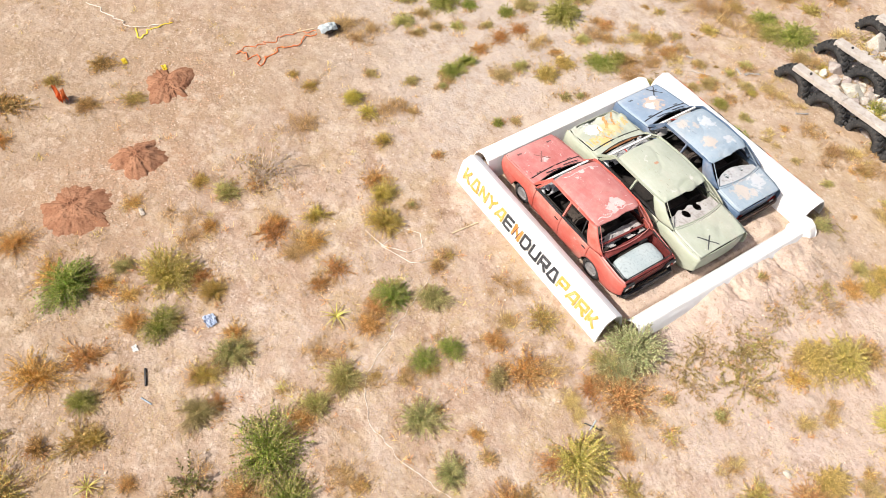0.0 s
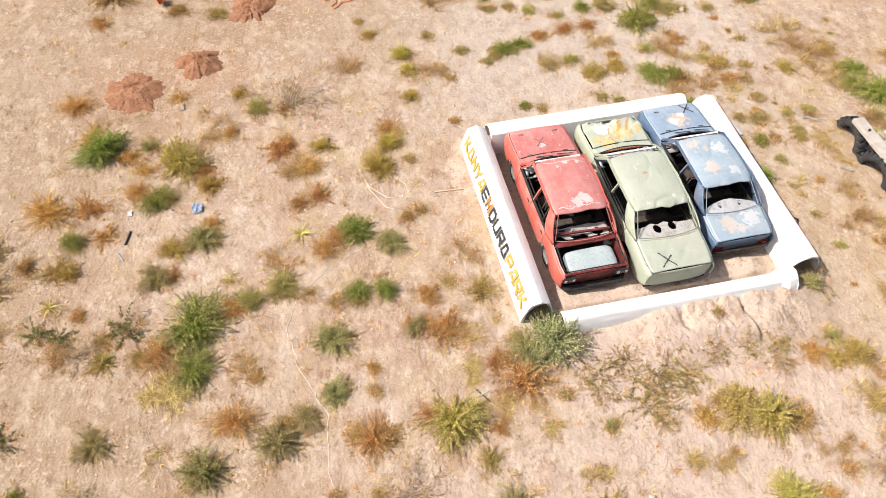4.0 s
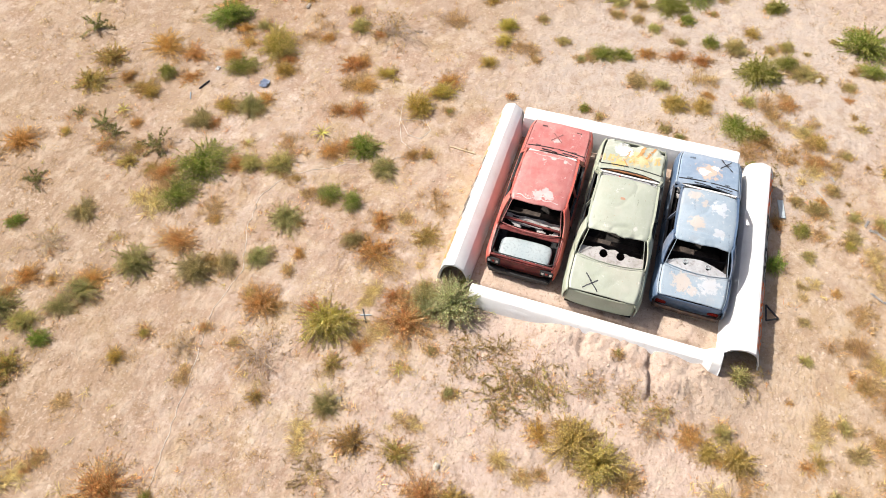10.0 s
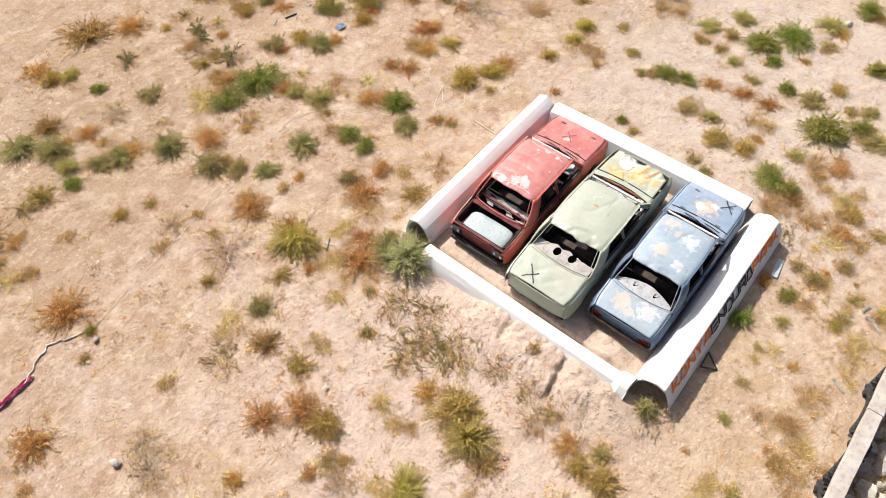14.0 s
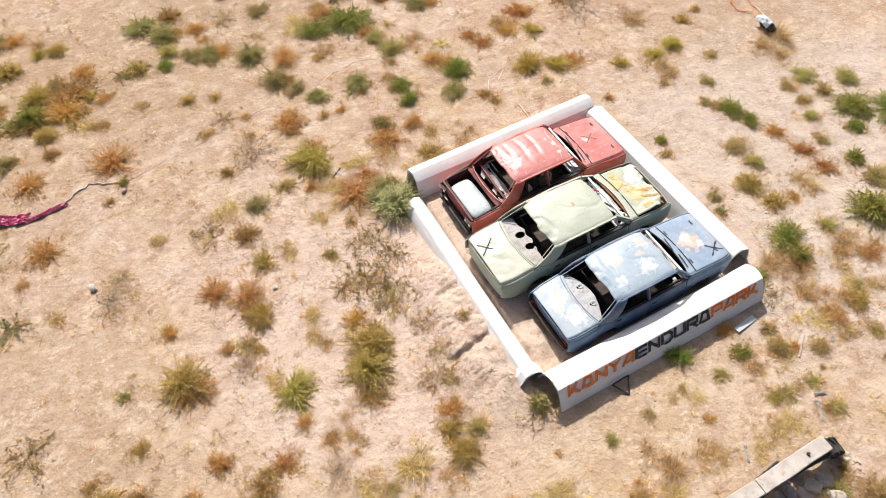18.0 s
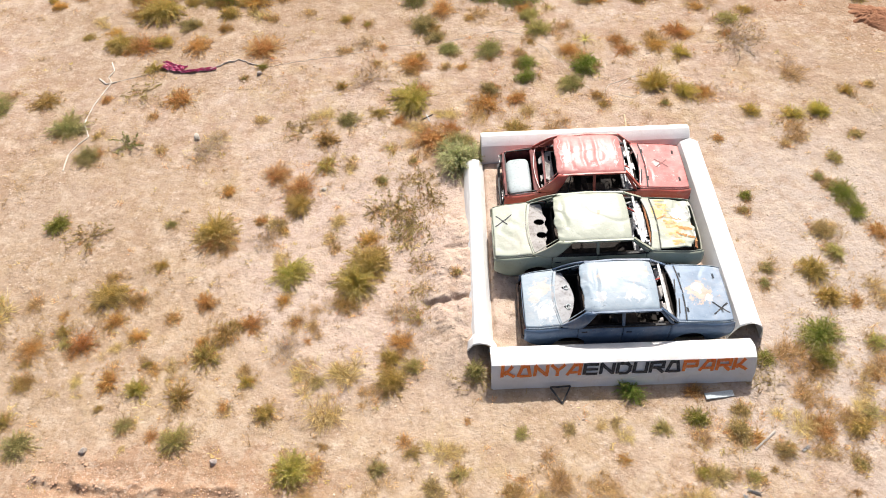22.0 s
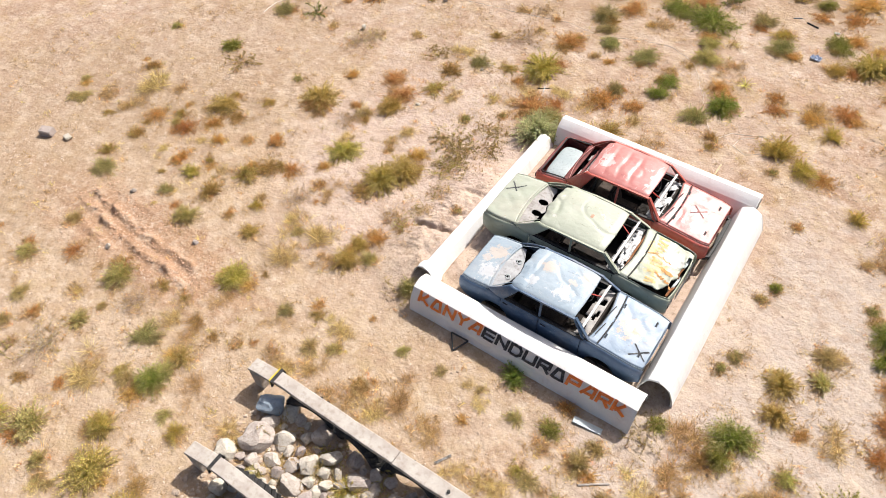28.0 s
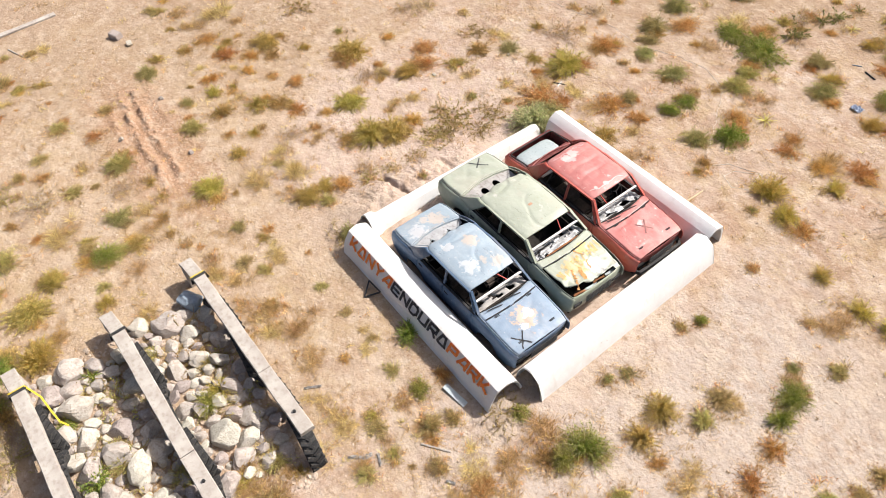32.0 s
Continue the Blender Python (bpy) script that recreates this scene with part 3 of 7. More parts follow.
def ridge(x, lo, hi, soft):
    """1 between lo and hi, falling to 0 over soft."""
    t = min(max((x - lo) / soft + 1, 0), max(min((hi - x) / soft + 1, 1), 0), 1)
    return t * t * (3 - 2 * t)


RUT_Y, RUT_SLOPE = -5.52, -0.115


def ground_height(x, y):
    """The lie of the land: soft swells, a sand bank west of the wrecks, two ruts in the south-west."""
    far = 1 / (1 + (max(abs(x), abs(y)) / 60) ** 4)
    z = (0.05 * wave(x, y, 0.22, 3) + 0.022 * wave(x, y, 0.9, 8) + 0.010 * wave(x, y, 3.1, 5)) * far
    calm = ridge(x, -2.9, 2.9, 0.6) * ridge(y, -3.3, 3.3, 0.6)
    z *= 1 - 0.8 * calm
    z += 0.05 * calm + 0.015 * calm * wave(x, y, 2.6, 9)
    z += 0.12 * ridge(x, -2.52, -2.20, 0.55 if x > -2.4 else 0.08) * ridge(y, -1.9, 2.3, 0.8) * (1 + 0.5 * wave(x, y, 1.7, 12) + 0.25 * wave(x, y, 5, 3) + 0.10 * wave(x, y, 12, 3))
    bank = ridge(y, -2.3, 0.4, 1.3) * ridge(x, -3.6, -3.0, 0.9 if x < -3.3 else 0.3)
    if bank > 0:
        z += bank * (0.21 + 0.05 * wave(x, y, 2.2, 1) + 0.035 * wave(x, y, 6, 2) + 0.03 * abs(wave(x, y, 9, 4)) + 0.018 * wave(x, y, 15, 5))
        # gullies washed into the bank
        for gy, gx0, gx1, dep in ((-1.40, -3.95, -3.0, 0.10), (0.07, -3.4, -3.0, 0.06), (-0.75, -3.6, -3.1, 0.04)):
            d = y - gy - 0.10 * wave(x, 0, 2.5, gy) - 0.06 * wave(x, y, 9, gy) - 0.12 * (x + 3.4)
            z -= dep * ridge(x, gx0, gx1, 0.3) * (math.exp(-(d / 0.05) ** 2) + (0.5 * math.exp(-(d / 0.2) ** 2) if d < 0 else 0))
    if -13 < x < -6 and -8 < y < -4:
        for off, depth, x0, x1 in ((0.0, 1.0, -11.6, -7.9), (-0.42, 0.6, -11.0, -8.2), (0.40, 0.4, -12.4, -9.6)):
            line = RUT_Y + RUT_SLOPE * (x + 10) + off + 0.14 * wave(x, 0, 0.9, 4) + 0.06 * wave(x, off, 3.1, 7)
            d = abs(y - line)
            f = depth * ridge(x, x0, x1, 0.7) * (0.55 + 1.1 * abs(wave(x, off, 1.7, 6)))
            z += f * (-0.045 * math.exp(-(d / 0.12) ** 2) + 0.055 * math.exp(-((d - 0.21) / 0.10) ** 2) * (0.6 + 1.6 * wave(x, y, 4, 6) + 0.8 * wave(x, y, 11, 6))
                      + math.exp(-(d / 0.3) ** 2) * (0.022 * abs(wave(x, y, 7, 2)) + 0.02 * wave(x, y, 15, 9)))
    return z


# ---- ground ----
reach = [21 + 21 * (1.32 ** k - 1) for k in range(1, 13)]


def lines_of(fine):
    """Grid lines from far to far, closer together in the stretches named."""
    out, v = [], -21.0
    while v < 21:
        out.append(round(v, 4))
        v += 0.036 if any(a <= v < b for a, b in fine) else 0.14
    return [-r for r in reach[::-1]] + out + [21.0] + reach


xs, ys = lines_of(((-4.2, -2.0), (-12.2, -7.4))), lines_of(((-2.6, 0.6), (-6.6, -5.2)))
count = len(ys)
verts = [(x, y, ground_height(x, y)) for x in xs for y in ys]
faces = [(i * count + j, (i + 1) * count + j, (i + 1) * count + j + 1, i * count + j + 1) for i in range(len(xs) - 1) for j in range(count - 1)]
me = bpy.data.meshes.new("ground")
me.from_pydata(verts, [], faces)
me.polygons.foreach_set("use_smooth", [True] * len(faces))
me.materials.append(SOIL)
ground = tagged(new("ground", me), "dry pinkish sandy soil with grit and straw litter", "ground", kind="structure")



# ---- half-pipe walls round the wrecks ----
def profile(points, n=8, bulge=0.035):
    """Cross-section from one foot over the top to the other: flat flanks that bulge a little, with edges between."""
    out = []
    for (a, b), (c, d) in zip(points, points[1:]):
        length = math.hypot(c - a, d - b)
        nx, nz = -(d - b) / length, (c - a) / length
        for k in range(n):
            t = k / n
            w = bulge * length * math.sin(math.pi * t)
            out.append((a + (c - a) * t + nx * w, b + (d - b) * t + nz * w))
    return out + [points[-1]]


def inset(points, wall):
    """The round hollow inside: an arch that keeps the wall's thickness at feet and top."""
    a, b = points[0][0] + wall, points[-1][0] - wall
    top = max(z for _, z in points) - wall * 1.3
    return [((a + b) / 2 - (b - a) / 2 * math.cos(t), top * math.sin(t) ** 0.8 if 0 < t < math.pi else 0.0) for t in span(0, math.pi, 8 * (len(points) - 1))]


def half_pipe(name, start, end, section, wall, label, flare=None, sink=0.03, rise=0.0):
    """A half pipe laid from start to end, open below. flare: growth of the socket at its start."""
    a, b = Vector((*start, 0)), Vector((*end, 0))
    along = (b - a).normalized()
    side = Vector((0, 0, 1)).cross(along)
    length = (b - a).length
    bm = bmesh.new()
    stations = [0, 0.02, 0.1, 0.2, 0.26, 0.34] + span(0.6, length - 0.06, 20) + [length - 0.015, length]
    outer, inner_ = profile(section), inset(section, wall)
    rings = []
    for s in stations:
        f = 1.0
        if flare:
            f = 1 + flare * (1 if s < 0.2 else max(0, (0.34 - s) / 0.14))
        chip = -0.012 if s in (0, length) else 0
        ring = []
        for pts, k in ((outer, 1), (inner_[::-1], -1)):
            for o, z in pts:
                w = 0.007 * wave(s * 1.5 + o, z * 2, 1.3, length * 9)
                ring.append(bm.verts.new(a + along * s + side * (o * f + k * (chip + w)) + Vector((0, 0, max(z * f + k * (chip + w), 0) - sink + rise * s / length))))
        rings.append(ring)
    m = len(rings[0])
    for p, q in zip(rings, rings[1:]):
        for k in range(m):
            bm.faces.new((p[k], q[k], q[(k + 1) % m], p[(k + 1) % m]))
    for ring in (rings[0], rings[-1]):
        for k in range(m // 2 - 1):
            bm.faces.new((ring[k], ring[k + 1], ring[m - 2 - k], ring[m - 1 - k]))
    bmesh.ops.recalc_face_normals(bm, faces=bm.faces)
    ob = part(name, bm, WHITEWASH, smooth=True)
    s = ob.modifiers.new("split", "EDGE_SPLIT")
    s.split_angle = radians(28)
    return tagged(ob, label, "pipe wall", "half pipes round the wrecks")


def on_pipe(section):
    """Place on the outside of a wall by the way up from its foot."""
    pts = profile(section, 30)
    acc = [0.0]
    for p, q in zip(pts, pts[1:]):
        acc.append(acc[-1] + math.dist(p, q))

    def at(s):
        i = max(0, min(len(acc) - 2, int(np.searchsorted(acc, s)) - 1))
        f = (s - acc[i]) / max(acc[i + 1] - acc[i], 1e-6)
        o, z = (pts[i][k] + (pts[i + 1][k] - pts[i][k]) * f for k in (0, 1))
        return o, z
    return at


# stencil strokes of each letter: pairs of places on a grid 4 wide and 4 high
STENCIL = {"K": "00-03 04-04 11-34 12-40", "O": "00-14 14-34 34-40 10-30", "N": "00-04 04-40 40-44", "Y": "04-22 44-22 22-20", "A": "00-24 24-44 44-40 11-41",
           "E": "00-04 14-44 12-42 10-40", "D": "00-04 14-34 34-43 43-41 41-30 30-10", "U": "04-00 10-40 40-44", "R": "00-04 14-44 44-42 42-12 22-40", "P": "00-04 14-44 44-42 42-12"}


def letter_mesh(ch, bold=0.29):
    """A letter of bold straight stencil strokes, about 1 by 1."""
    bm = bmesh.new()
    for stroke in STENCIL[ch].split():
        (ax, ay), (bx, by) = [(int(q[0]) / 4, int(q[1]) / 4) for q in stroke.split("-")]
        d = Vector((bx - ax, by - ay, 0))
        if d.length < 0.01:
            d = Vector((0, 0.05, 0))
        n_ = Vector((-d.y, d.x, 0)).normalized() * bold / 2
        e = d.normalized() * bold * 0.42
        p, q = Vector((ax, ay, 0)) - e, Vector((ax, ay, 0)) + d + e
        lift = 0.0004 * len(bm.faces)
        k = 6
        rows = [[bm.verts.new(p.lerp(q, i / k) + s * n_ * (1 + 0.12 * wave(i + ax * 7, s + ay * 5, 0.9, ord(ch))) + Vector((0, 0, lift))) for s in (-1, 0, 1)] for i in range(k + 1)]
        for r0, r1 in zip(rows, rows[1:]):
            for j in (0, 1):
                bm.faces.new((r0[j], r0[j + 1], r1[j + 1], r1[j]))
    for v in bm.verts:
        v.co.x, v.co.y = 0.12 + 0.76 * v.co.x, 0.12 + 0.76 * v.co.y
    return bm


def lettering(wall, words, x0, x1, foot_y, direction, at, low, high, drop=0.0, sink=0.03, proud=0.014, rise=0.0):
    """Letters sprayed on a wall's outer face, bent to its curve. direction: way of reading along x."""
    text = [(c, mat) for word, mat in words for c in word]
    pitch = (x1 - x0) / len(text)
    for i, (c, mat) in enumerate(text):
        bm = letter_mesh(c)
        lean = 0.10
        for v in bm.verts:
            u, w, over = v.co.x + lean * (v.co.y - 0.5), v.co.y, proud + v.co.z
            x = x0 + pitch * (i + 0.03 + 0.94 * u)
            s = low + (high - low) * w + drop * i / len(text) + 0.006 * wave(u * 4 + i, w * 4, 1)
            o, z = at(s)
            o2, z2 = at(s + 0.01)
            nz, no = -(o2 - o), (z2 - z)
            k = math.hypot(nz, no) or 1
            # outward of the foot side is -o
            o, z = o - over * no / k, z - over * nz / k
            f = (x - x0) / (x1 - x0)
            v.co = (x if direction > 0 else x0 + x1 - x, foot_y + o * direction, z - sink + rise * f)
        part("letter", bm, mat, wall)


# sections: offsets and heights from the foot on the outer side to the other foot
SOUTH = ((-0.53, 0.0), (-0.27, 0.65), (-0.06, 0.71), (0.20, 0.58), (0.40, 0.0))
NORTH = ((-0.39, 0.0), (-0.24, 0.62), (-0.02, 0.77), (0.20, 0.69), (0.37, 0.0))
EAST = ((-0.42, 0.0), (-0.25, 0.60), (-0.04, 0.71), (0.20, 0.57), (0.37, 0.0))
WEST = ((-0.30, 0.0), (-0.14, 0.37), (-0.02, 0.43), (0.12, 0.38), (0.28, 0.0))
wall_s = half_pipe("pipe_wall", (2.66, -3.04), (-2.70, -3.04), [(-o, z) for o, z in SOUTH[::-1]], 0.06, "whitewashed concrete half pipe with orange and black lettering")
wall_n = half_pipe("pipe_wall", (2.70, 3.17), (-2.60, 3.17), [(-o, z) for o, z in NORTH[::-1]], 0.06, "whitewashed concrete half pipe with yellow and black lettering")
half_pipe("pipe_wall", (2.78, -2.55), (2.68, 2.85), [(-o, z) for o, z in EAST[::-1]], 0.05, "plain whitewashed concrete half pipe in front of the wrecks")
half_pipe("pipe_wall", (-2.86, -2.72), (-2.80, 2.70), [(-o, z) for o, z in WEST[::-1]], 0.045, "low whitewashed half pipe banked with sand, socket end chipped", flare=0.28)
lettering(wall_s, (("KONYA", ORANGE_PAINT), ("ENDURO", BLACK_PAINT), ("PARK", ORANGE_PAINT)), -2.52, 2.50, -3.04, 1, on_pipe(SOUTH), 0.41, 0.70)
lettering(wall_n, (("KONYA", YELLOW_PAINT), ("E", BLACK_PAINT), ("N", ORANGE_PAINT), ("DURO", BLACK_PAINT), ("PARK", YELLOW_PAINT)), -2.45, 2.52, 3.17, -1, on_pipe([(-o, z) for o, z in NORTH[::-1]]), 0.31, 0.68)
for k in (0, 1):
    # black strokes of the flame-like emblem on the sixth sign
    bm = bmesh.new()
    at_n = on_pipe([(-o, z) for o, z in NORTH[::-1]])
    pitch = (2.52 + 2.45) / 15
    for i in range(7):
        u, w = 0.30 + 0.4 * k + 0.25 * (i / 6 - 0.5), i / 6
        pair = []
        for d in (-0.045, 0.045):
            o, z = at_n(0.33 + 0.33 * w)
            o2, z2 = at_n(0.34 + 0.33 * w)
            q = math.hypot(o2 - o, z2 - z)
            o, z = o - 0.019 * (z2 - z) / q, z + 0.019 * (o2 - o) / q
            x = -2.45 + pitch * (6.03 + 0.94 * (u + d * (1.4 - w)))
            pair.append(bm.verts.new((0.07 - x, 3.17 - o, z - 0.03)))
        if i:
            bm.faces.new((last[0], last[1], pair[1], pair[0]))
        last = pair
    part("letter_stroke", bm, BLACK_PAINT, wall_n)



# ---- wrecked cars ----
def lerp_table(x, table):
    if x <= table[0][0]:
        return table[0][1]
    for (a, p), (b, q) in zip(table, table[1:]):
        if x <= b:
            t = (x - a) / (b - a)
            return p + (q - p) * t
    return table[-1][1]


def sedan(name, place, paint, top, label, c):
    """A stripped saloon car without glass. c: its lengths, heights and dents. x is forward."""
    car = thing(name, place, label, "car", "wrecked cars")
    xr, xf, W = c["rear"], c["front"], c["half"]
    rr, rf, rz, rw = c["roof_rear"], c["roof_front"], c["roof_z"], c["roof_half"]
    back, wind = c["back"], c["wind"]
    belt = [(xr, c["z_rear"]), (back, c["z_back"]), (wind, c["z_wind"]), (xf, c["z_front"])]
    sill, arch = c["sill"], c["arch"]
    wheels = (c["wheel_rear"], c["wheel_front"])
    seed = c["seed"]

    def zb(x):
        return lerp_table(x, belt)

    def screen_base(v):
        return wind - 0.03 + c["bow"] * (1 - v * v)

    def rear_base(v):
        return back + 0.03 - c["bow"] * (1 - v * v)

    def half(x):
        e = min(x - xr, xf - x)
        nip = max(0, 1 - e / 0.35)
        return W * (1 - 0.07 * nip ** 2 - 0.02 * abs(x / 2.2) ** 2)

    def side_point(x, s, sg):
        low = sill + 0.20 * max(0, 1 - min(x - xr, xf - x) / 0.45) ** 2
        for wx in wheels:
            d = abs(x - wx)
            if d < arch:
                low = max(low, c["hub"] + math.sqrt(arch ** 2 - d ** 2))
        top = zb(x) - 0.035
        z = low + (top - low) * s
        g = (z - sill) / max(top - sill, 0.01)
        y = half(x) * (0.925 + 0.075 * math.sin(math.pi * min(1, 0.18 + 0.62 * g))) - (0.04 * max(0, g - 0.86) / 0.14)
        crease = 0.010 * math.exp(-((g - 0.62) / 0.05) ** 2)
        y += crease + c["dent"] * 0.5 * wave(x * 1.5, z * 2 + sg, 1.3, seed)
        return Vector((x, sg * y, z))

    b_x = c["pillar"]
    rear_door = c["door_rear"]
    cuts = ((xr, rear_door, "rear_fender"), (rear_door + 0.012, b_x - 0.006, "rear_door"), (b_x + 0.006, wind - 0.14, "front_door"), (wind - 0.128, xf, "front_fender"))
    for sg in (1, -1):
        for x0, x1, pname in cuts:
            xs = span(x0, x1, max(10, int((x1 - x0) / 0.045)))
            vs = span(0, 1, 10)
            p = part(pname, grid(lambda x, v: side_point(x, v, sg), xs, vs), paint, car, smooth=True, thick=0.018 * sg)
            if "door" in pname:
                hx = x0 + 0.12
                h0 = side_point(hx, 0.78, sg)
                part("door_handle", bar([h0 + Vector((-0.06, sg * 0.022, 0)), h0 + Vector((0.06, sg * 0.022, 0))], 0.022), DARK_TRIM, p)
        # rolled shoulder along hood and boot
        for x0, x1, pname in ((xr + 0.03, back - 0.02, "rear_shoulder"), (wind, xf - 0.03, "front_shoulder")):
            inn = c["deck_half"]

            def shoulder(x, v, sg=sg):
                a = side_point(x, 1, sg)
                t = v * math.pi / 2
                y_in = inn * half(x) / W
                return Vector((x, sg * (y_in + (abs(a.y) - y_in) * math.cos(t)), a.z + 0.035 * math.sin(t) + 0.4 * c["dent"] * wave(x * 2, v, 1, seed)))
            part(pname, grid(shoulder, span(x0, x1, 16), span(0, 1, 5)), top, car, smooth=True, thick=0.012)
        # wheel housings
        for wx in wheels:
            bm = bmesh.new()
            y0, y1 = half(wx) * 0.93, half(wx) - 0.30
            ring = [(wx + arch * math.cos(a), c["hub"] + arch * math.sin(a)) for a in span(0, math.pi, 12)]
            o = [bm.verts.new((x, sg * y0, z)) for x, z in ring]
            i = [bm.verts.new((x, sg * y1, z)) for x, z in ring]
            for k in range(12):
                bm.faces.new((o[k], o[k + 1], i[k + 1], i[k]))
            bm.faces.new(i)
            part("wheel_housing", bm, DARK_TRIM, car)
        # window frame: pillars, roof rail and belt rail
        zr = rz - 0.03
        belt_y = half(0.3) - 0.055
        rail = [(wind - 0.10, sg * (belt_y - 0.01), zb(wind - 0.1) - 0.03), (rf + 0.02, sg * (rw + 0.015), zr), (0.5 * (rr + rf), sg * (rw + 0.035), zr + 0.02), (rr + 0.12, sg * (rw + 0.015), zr - 0.01), (rear_door + 0.05, sg * (belt_y - 0.005), zb(rear_door) - 0.03)]
        part("side_window_frame", bar(rail, 0.045, 0.05), paint, car)
        part("belt_rail", bar([(wind - 0.08, sg * belt_y, zb(wind) - 0.035), (b_x, sg * (belt_y + 0.01), zb(b_x) - 0.03), (rear_door, sg * belt_y, zb(rear_door) - 0.03)], 0.05, 0.035), DARK_TRIM, car)
        part("door_pillar", bar([(b_x, sg * (belt_y + 0.005), zb(b_x) - 0.05), (b_x - 0.03, sg * (rw + 0.02), zr + 0.01)], 0.05, 0.05), paint, car)
        part("windscreen_pillar", bar([(wind, sg * (c["deck_half"] - 0.01), zb(wind)), (rf + 0.03, sg * (rw - 0.01), rz - 0.015)], 0.055, 0.05), paint, car)
        if c["vent_bar"]:
            part("quarter_window_bar", bar([(rear_door + 0.34, sg * belt_y, zb(rear_door) - 0.03), (rear_door + 0.40, sg * (rw + 0.01), zr - 0.01)], 0.025), DARK_TRIM, car)
        # broad rear pillar

        def c_pillar(u, v, sg=sg):
            low0, low1 = Vector((back - 0.04, sg * (c["deck_half"] - 0.02), zb(back) + 0.0)), Vector((rear_door + 0.06, sg * (belt_y + 0.01), zb(rear_door) - 0.04))
            up0, up1 = Vector((rr + 0.01, sg * (rw - 0.02), rz - 0.02)), Vector((rr + c["c_top"], sg * (rw + 0.02), zr))
            p = low0.lerp(low1, u).lerp(up0.lerp(up1, u), v)
            p.y += sg * (0.03 * math.sin(math.pi * v) + 0.02 * math.sin(math.pi * u))
            return p
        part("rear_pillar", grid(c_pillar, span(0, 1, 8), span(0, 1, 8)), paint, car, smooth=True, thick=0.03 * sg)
        if c["vent"]:
            v0 = c_pillar(0.75, 0.30) + Vector((0, sg * 0.012, 0))
            bm = bmesh.new()
            bmesh.ops.create_cone(bm, cap_ends=True, segments=14, radius1=0.045, radius2=0.04, depth=0.02)
            bmesh.ops.transform(bm, matrix=Matrix.Translation(v0) @ Matrix.Rotation(radians(90), 4, "X"), verts=bm.verts)
            part("air_vent", bm, DARK_TRIM, car)

    # roof with dents
    def roof(x, v):
        u = (x - rr) / (rf - rr)
        crown = c["crown"] * (1 - abs(v) ** 2.4) * (0.55 + 0.45 * math.sin(math.pi * min(max(u, 0.0), 1)))
        fall = 0.035 * max(0, 0.10 - u) / 0.10 + 0.03 * max(0, u - 0.9) / 0.10
        y = v * (rw + 0.045 * math.sin(math.pi * u))
        edge = 0.02 * max(0, abs(v) - 0.9) / 0.1
        d = c["roof_dent"] * (wave(x * 1.8, y * 1.8, 1, seed) + 0.35 * wave(x * 4.5, y * 2.5, 1, seed + 3)) * (1 - 0.6 * abs(v) ** 3)
        d -= c["roof_dent"] * 0.7 * max(0, 0.10 - abs(wave(x * 1.3, y * 1.3, 1, seed + 6))) / 0.10 * (1 - v * v)
        torn = c["tear"] * max(0, 1 - u / 0.14)
        d -= torn * (0.9 * abs(wave(y * 4, u * 5, 1, seed + 11)) + 0.35 * abs(wave(y * 11, u * 9, 1, seed + 12)))
        for at, depth in c["creases"]:
            d -= depth * math.exp(-((u - at + 0.04 * wave(y * 3, 0, 1, seed)) / 0.035) ** 2) * (1 - v * v)
        return Vector((x + torn * (0.8 * wave(y * 3.5, 0, 1, seed) + 0.22 * wave(y * 11, 0, 1, seed)) + 0.03 * (1 - v * v) * (1 if u > 0.5 else -1) * abs(2 * u - 1), y, rz + crown - fall - edge + d))
    part("roof", grid(roof, span(rr, rf, 56), span(-1, 1, 48)), top, car, smooth=True, thick=0.02)
    # dark liner added below the roof to stop light bouncing into the cabin
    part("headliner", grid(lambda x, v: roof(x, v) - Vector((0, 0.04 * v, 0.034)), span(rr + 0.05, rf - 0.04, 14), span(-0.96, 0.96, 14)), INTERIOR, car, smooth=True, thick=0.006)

    # hood, cowl, boot lid
    def deck(x, v, zoff, inset, bump, s2):
        y_in = (c["deck_half"] * half(x) / W - inset)
        d = bump * (wave(x * 2.2, v * 1.6, 1, seed + s2) + 0.5 * wave(x * 5, v * 4, 1, seed + s2 + 2))
        d -= bump * 0.9 * max(0, 0.2 - abs(wave(x * 1.9, v * 1.4, 1, seed + s2 + 7))) / 0.2
        return Vector((x, v * y_in, zb(x) + 0.022 * (1 - v * v) + zoff + d * (1 - 0.7 * v ** 4)))
    hood_back = wind + c["cowl"]
    lift = c["hood_lift"]

    def hood(x, v):
        p = deck(x, v, 0.006, 0.012 + 0.022 * c["crumple"], c["hood_dent"], 5)
        u = (x - hood_back) / (xf - hood_back)
        p.z += lift * max(0, -v) ** 1.5 * u + c["crumple"] * max(0, u - 0.2) * (0.045 * (abs(math.sin(7 * u + 2.6 * v + 2 * wave(u * 2, v, 1, 4))) - 0.5) + 0.16 * (0.2 - abs(wave(u * 2.2, v * 1.5, 1, 17))) + 0.05 * (0.2 - abs(wave(u * 6, v * 4, 1, 19))))
        return p
    torn_hood = (lambda u, v: u < 0.90 + 0.10 * wave(v * 2.6, u, 1, seed) - 0.16 * max(0, -v - 0.1) or v > 0.75) if c["crumple"] else None
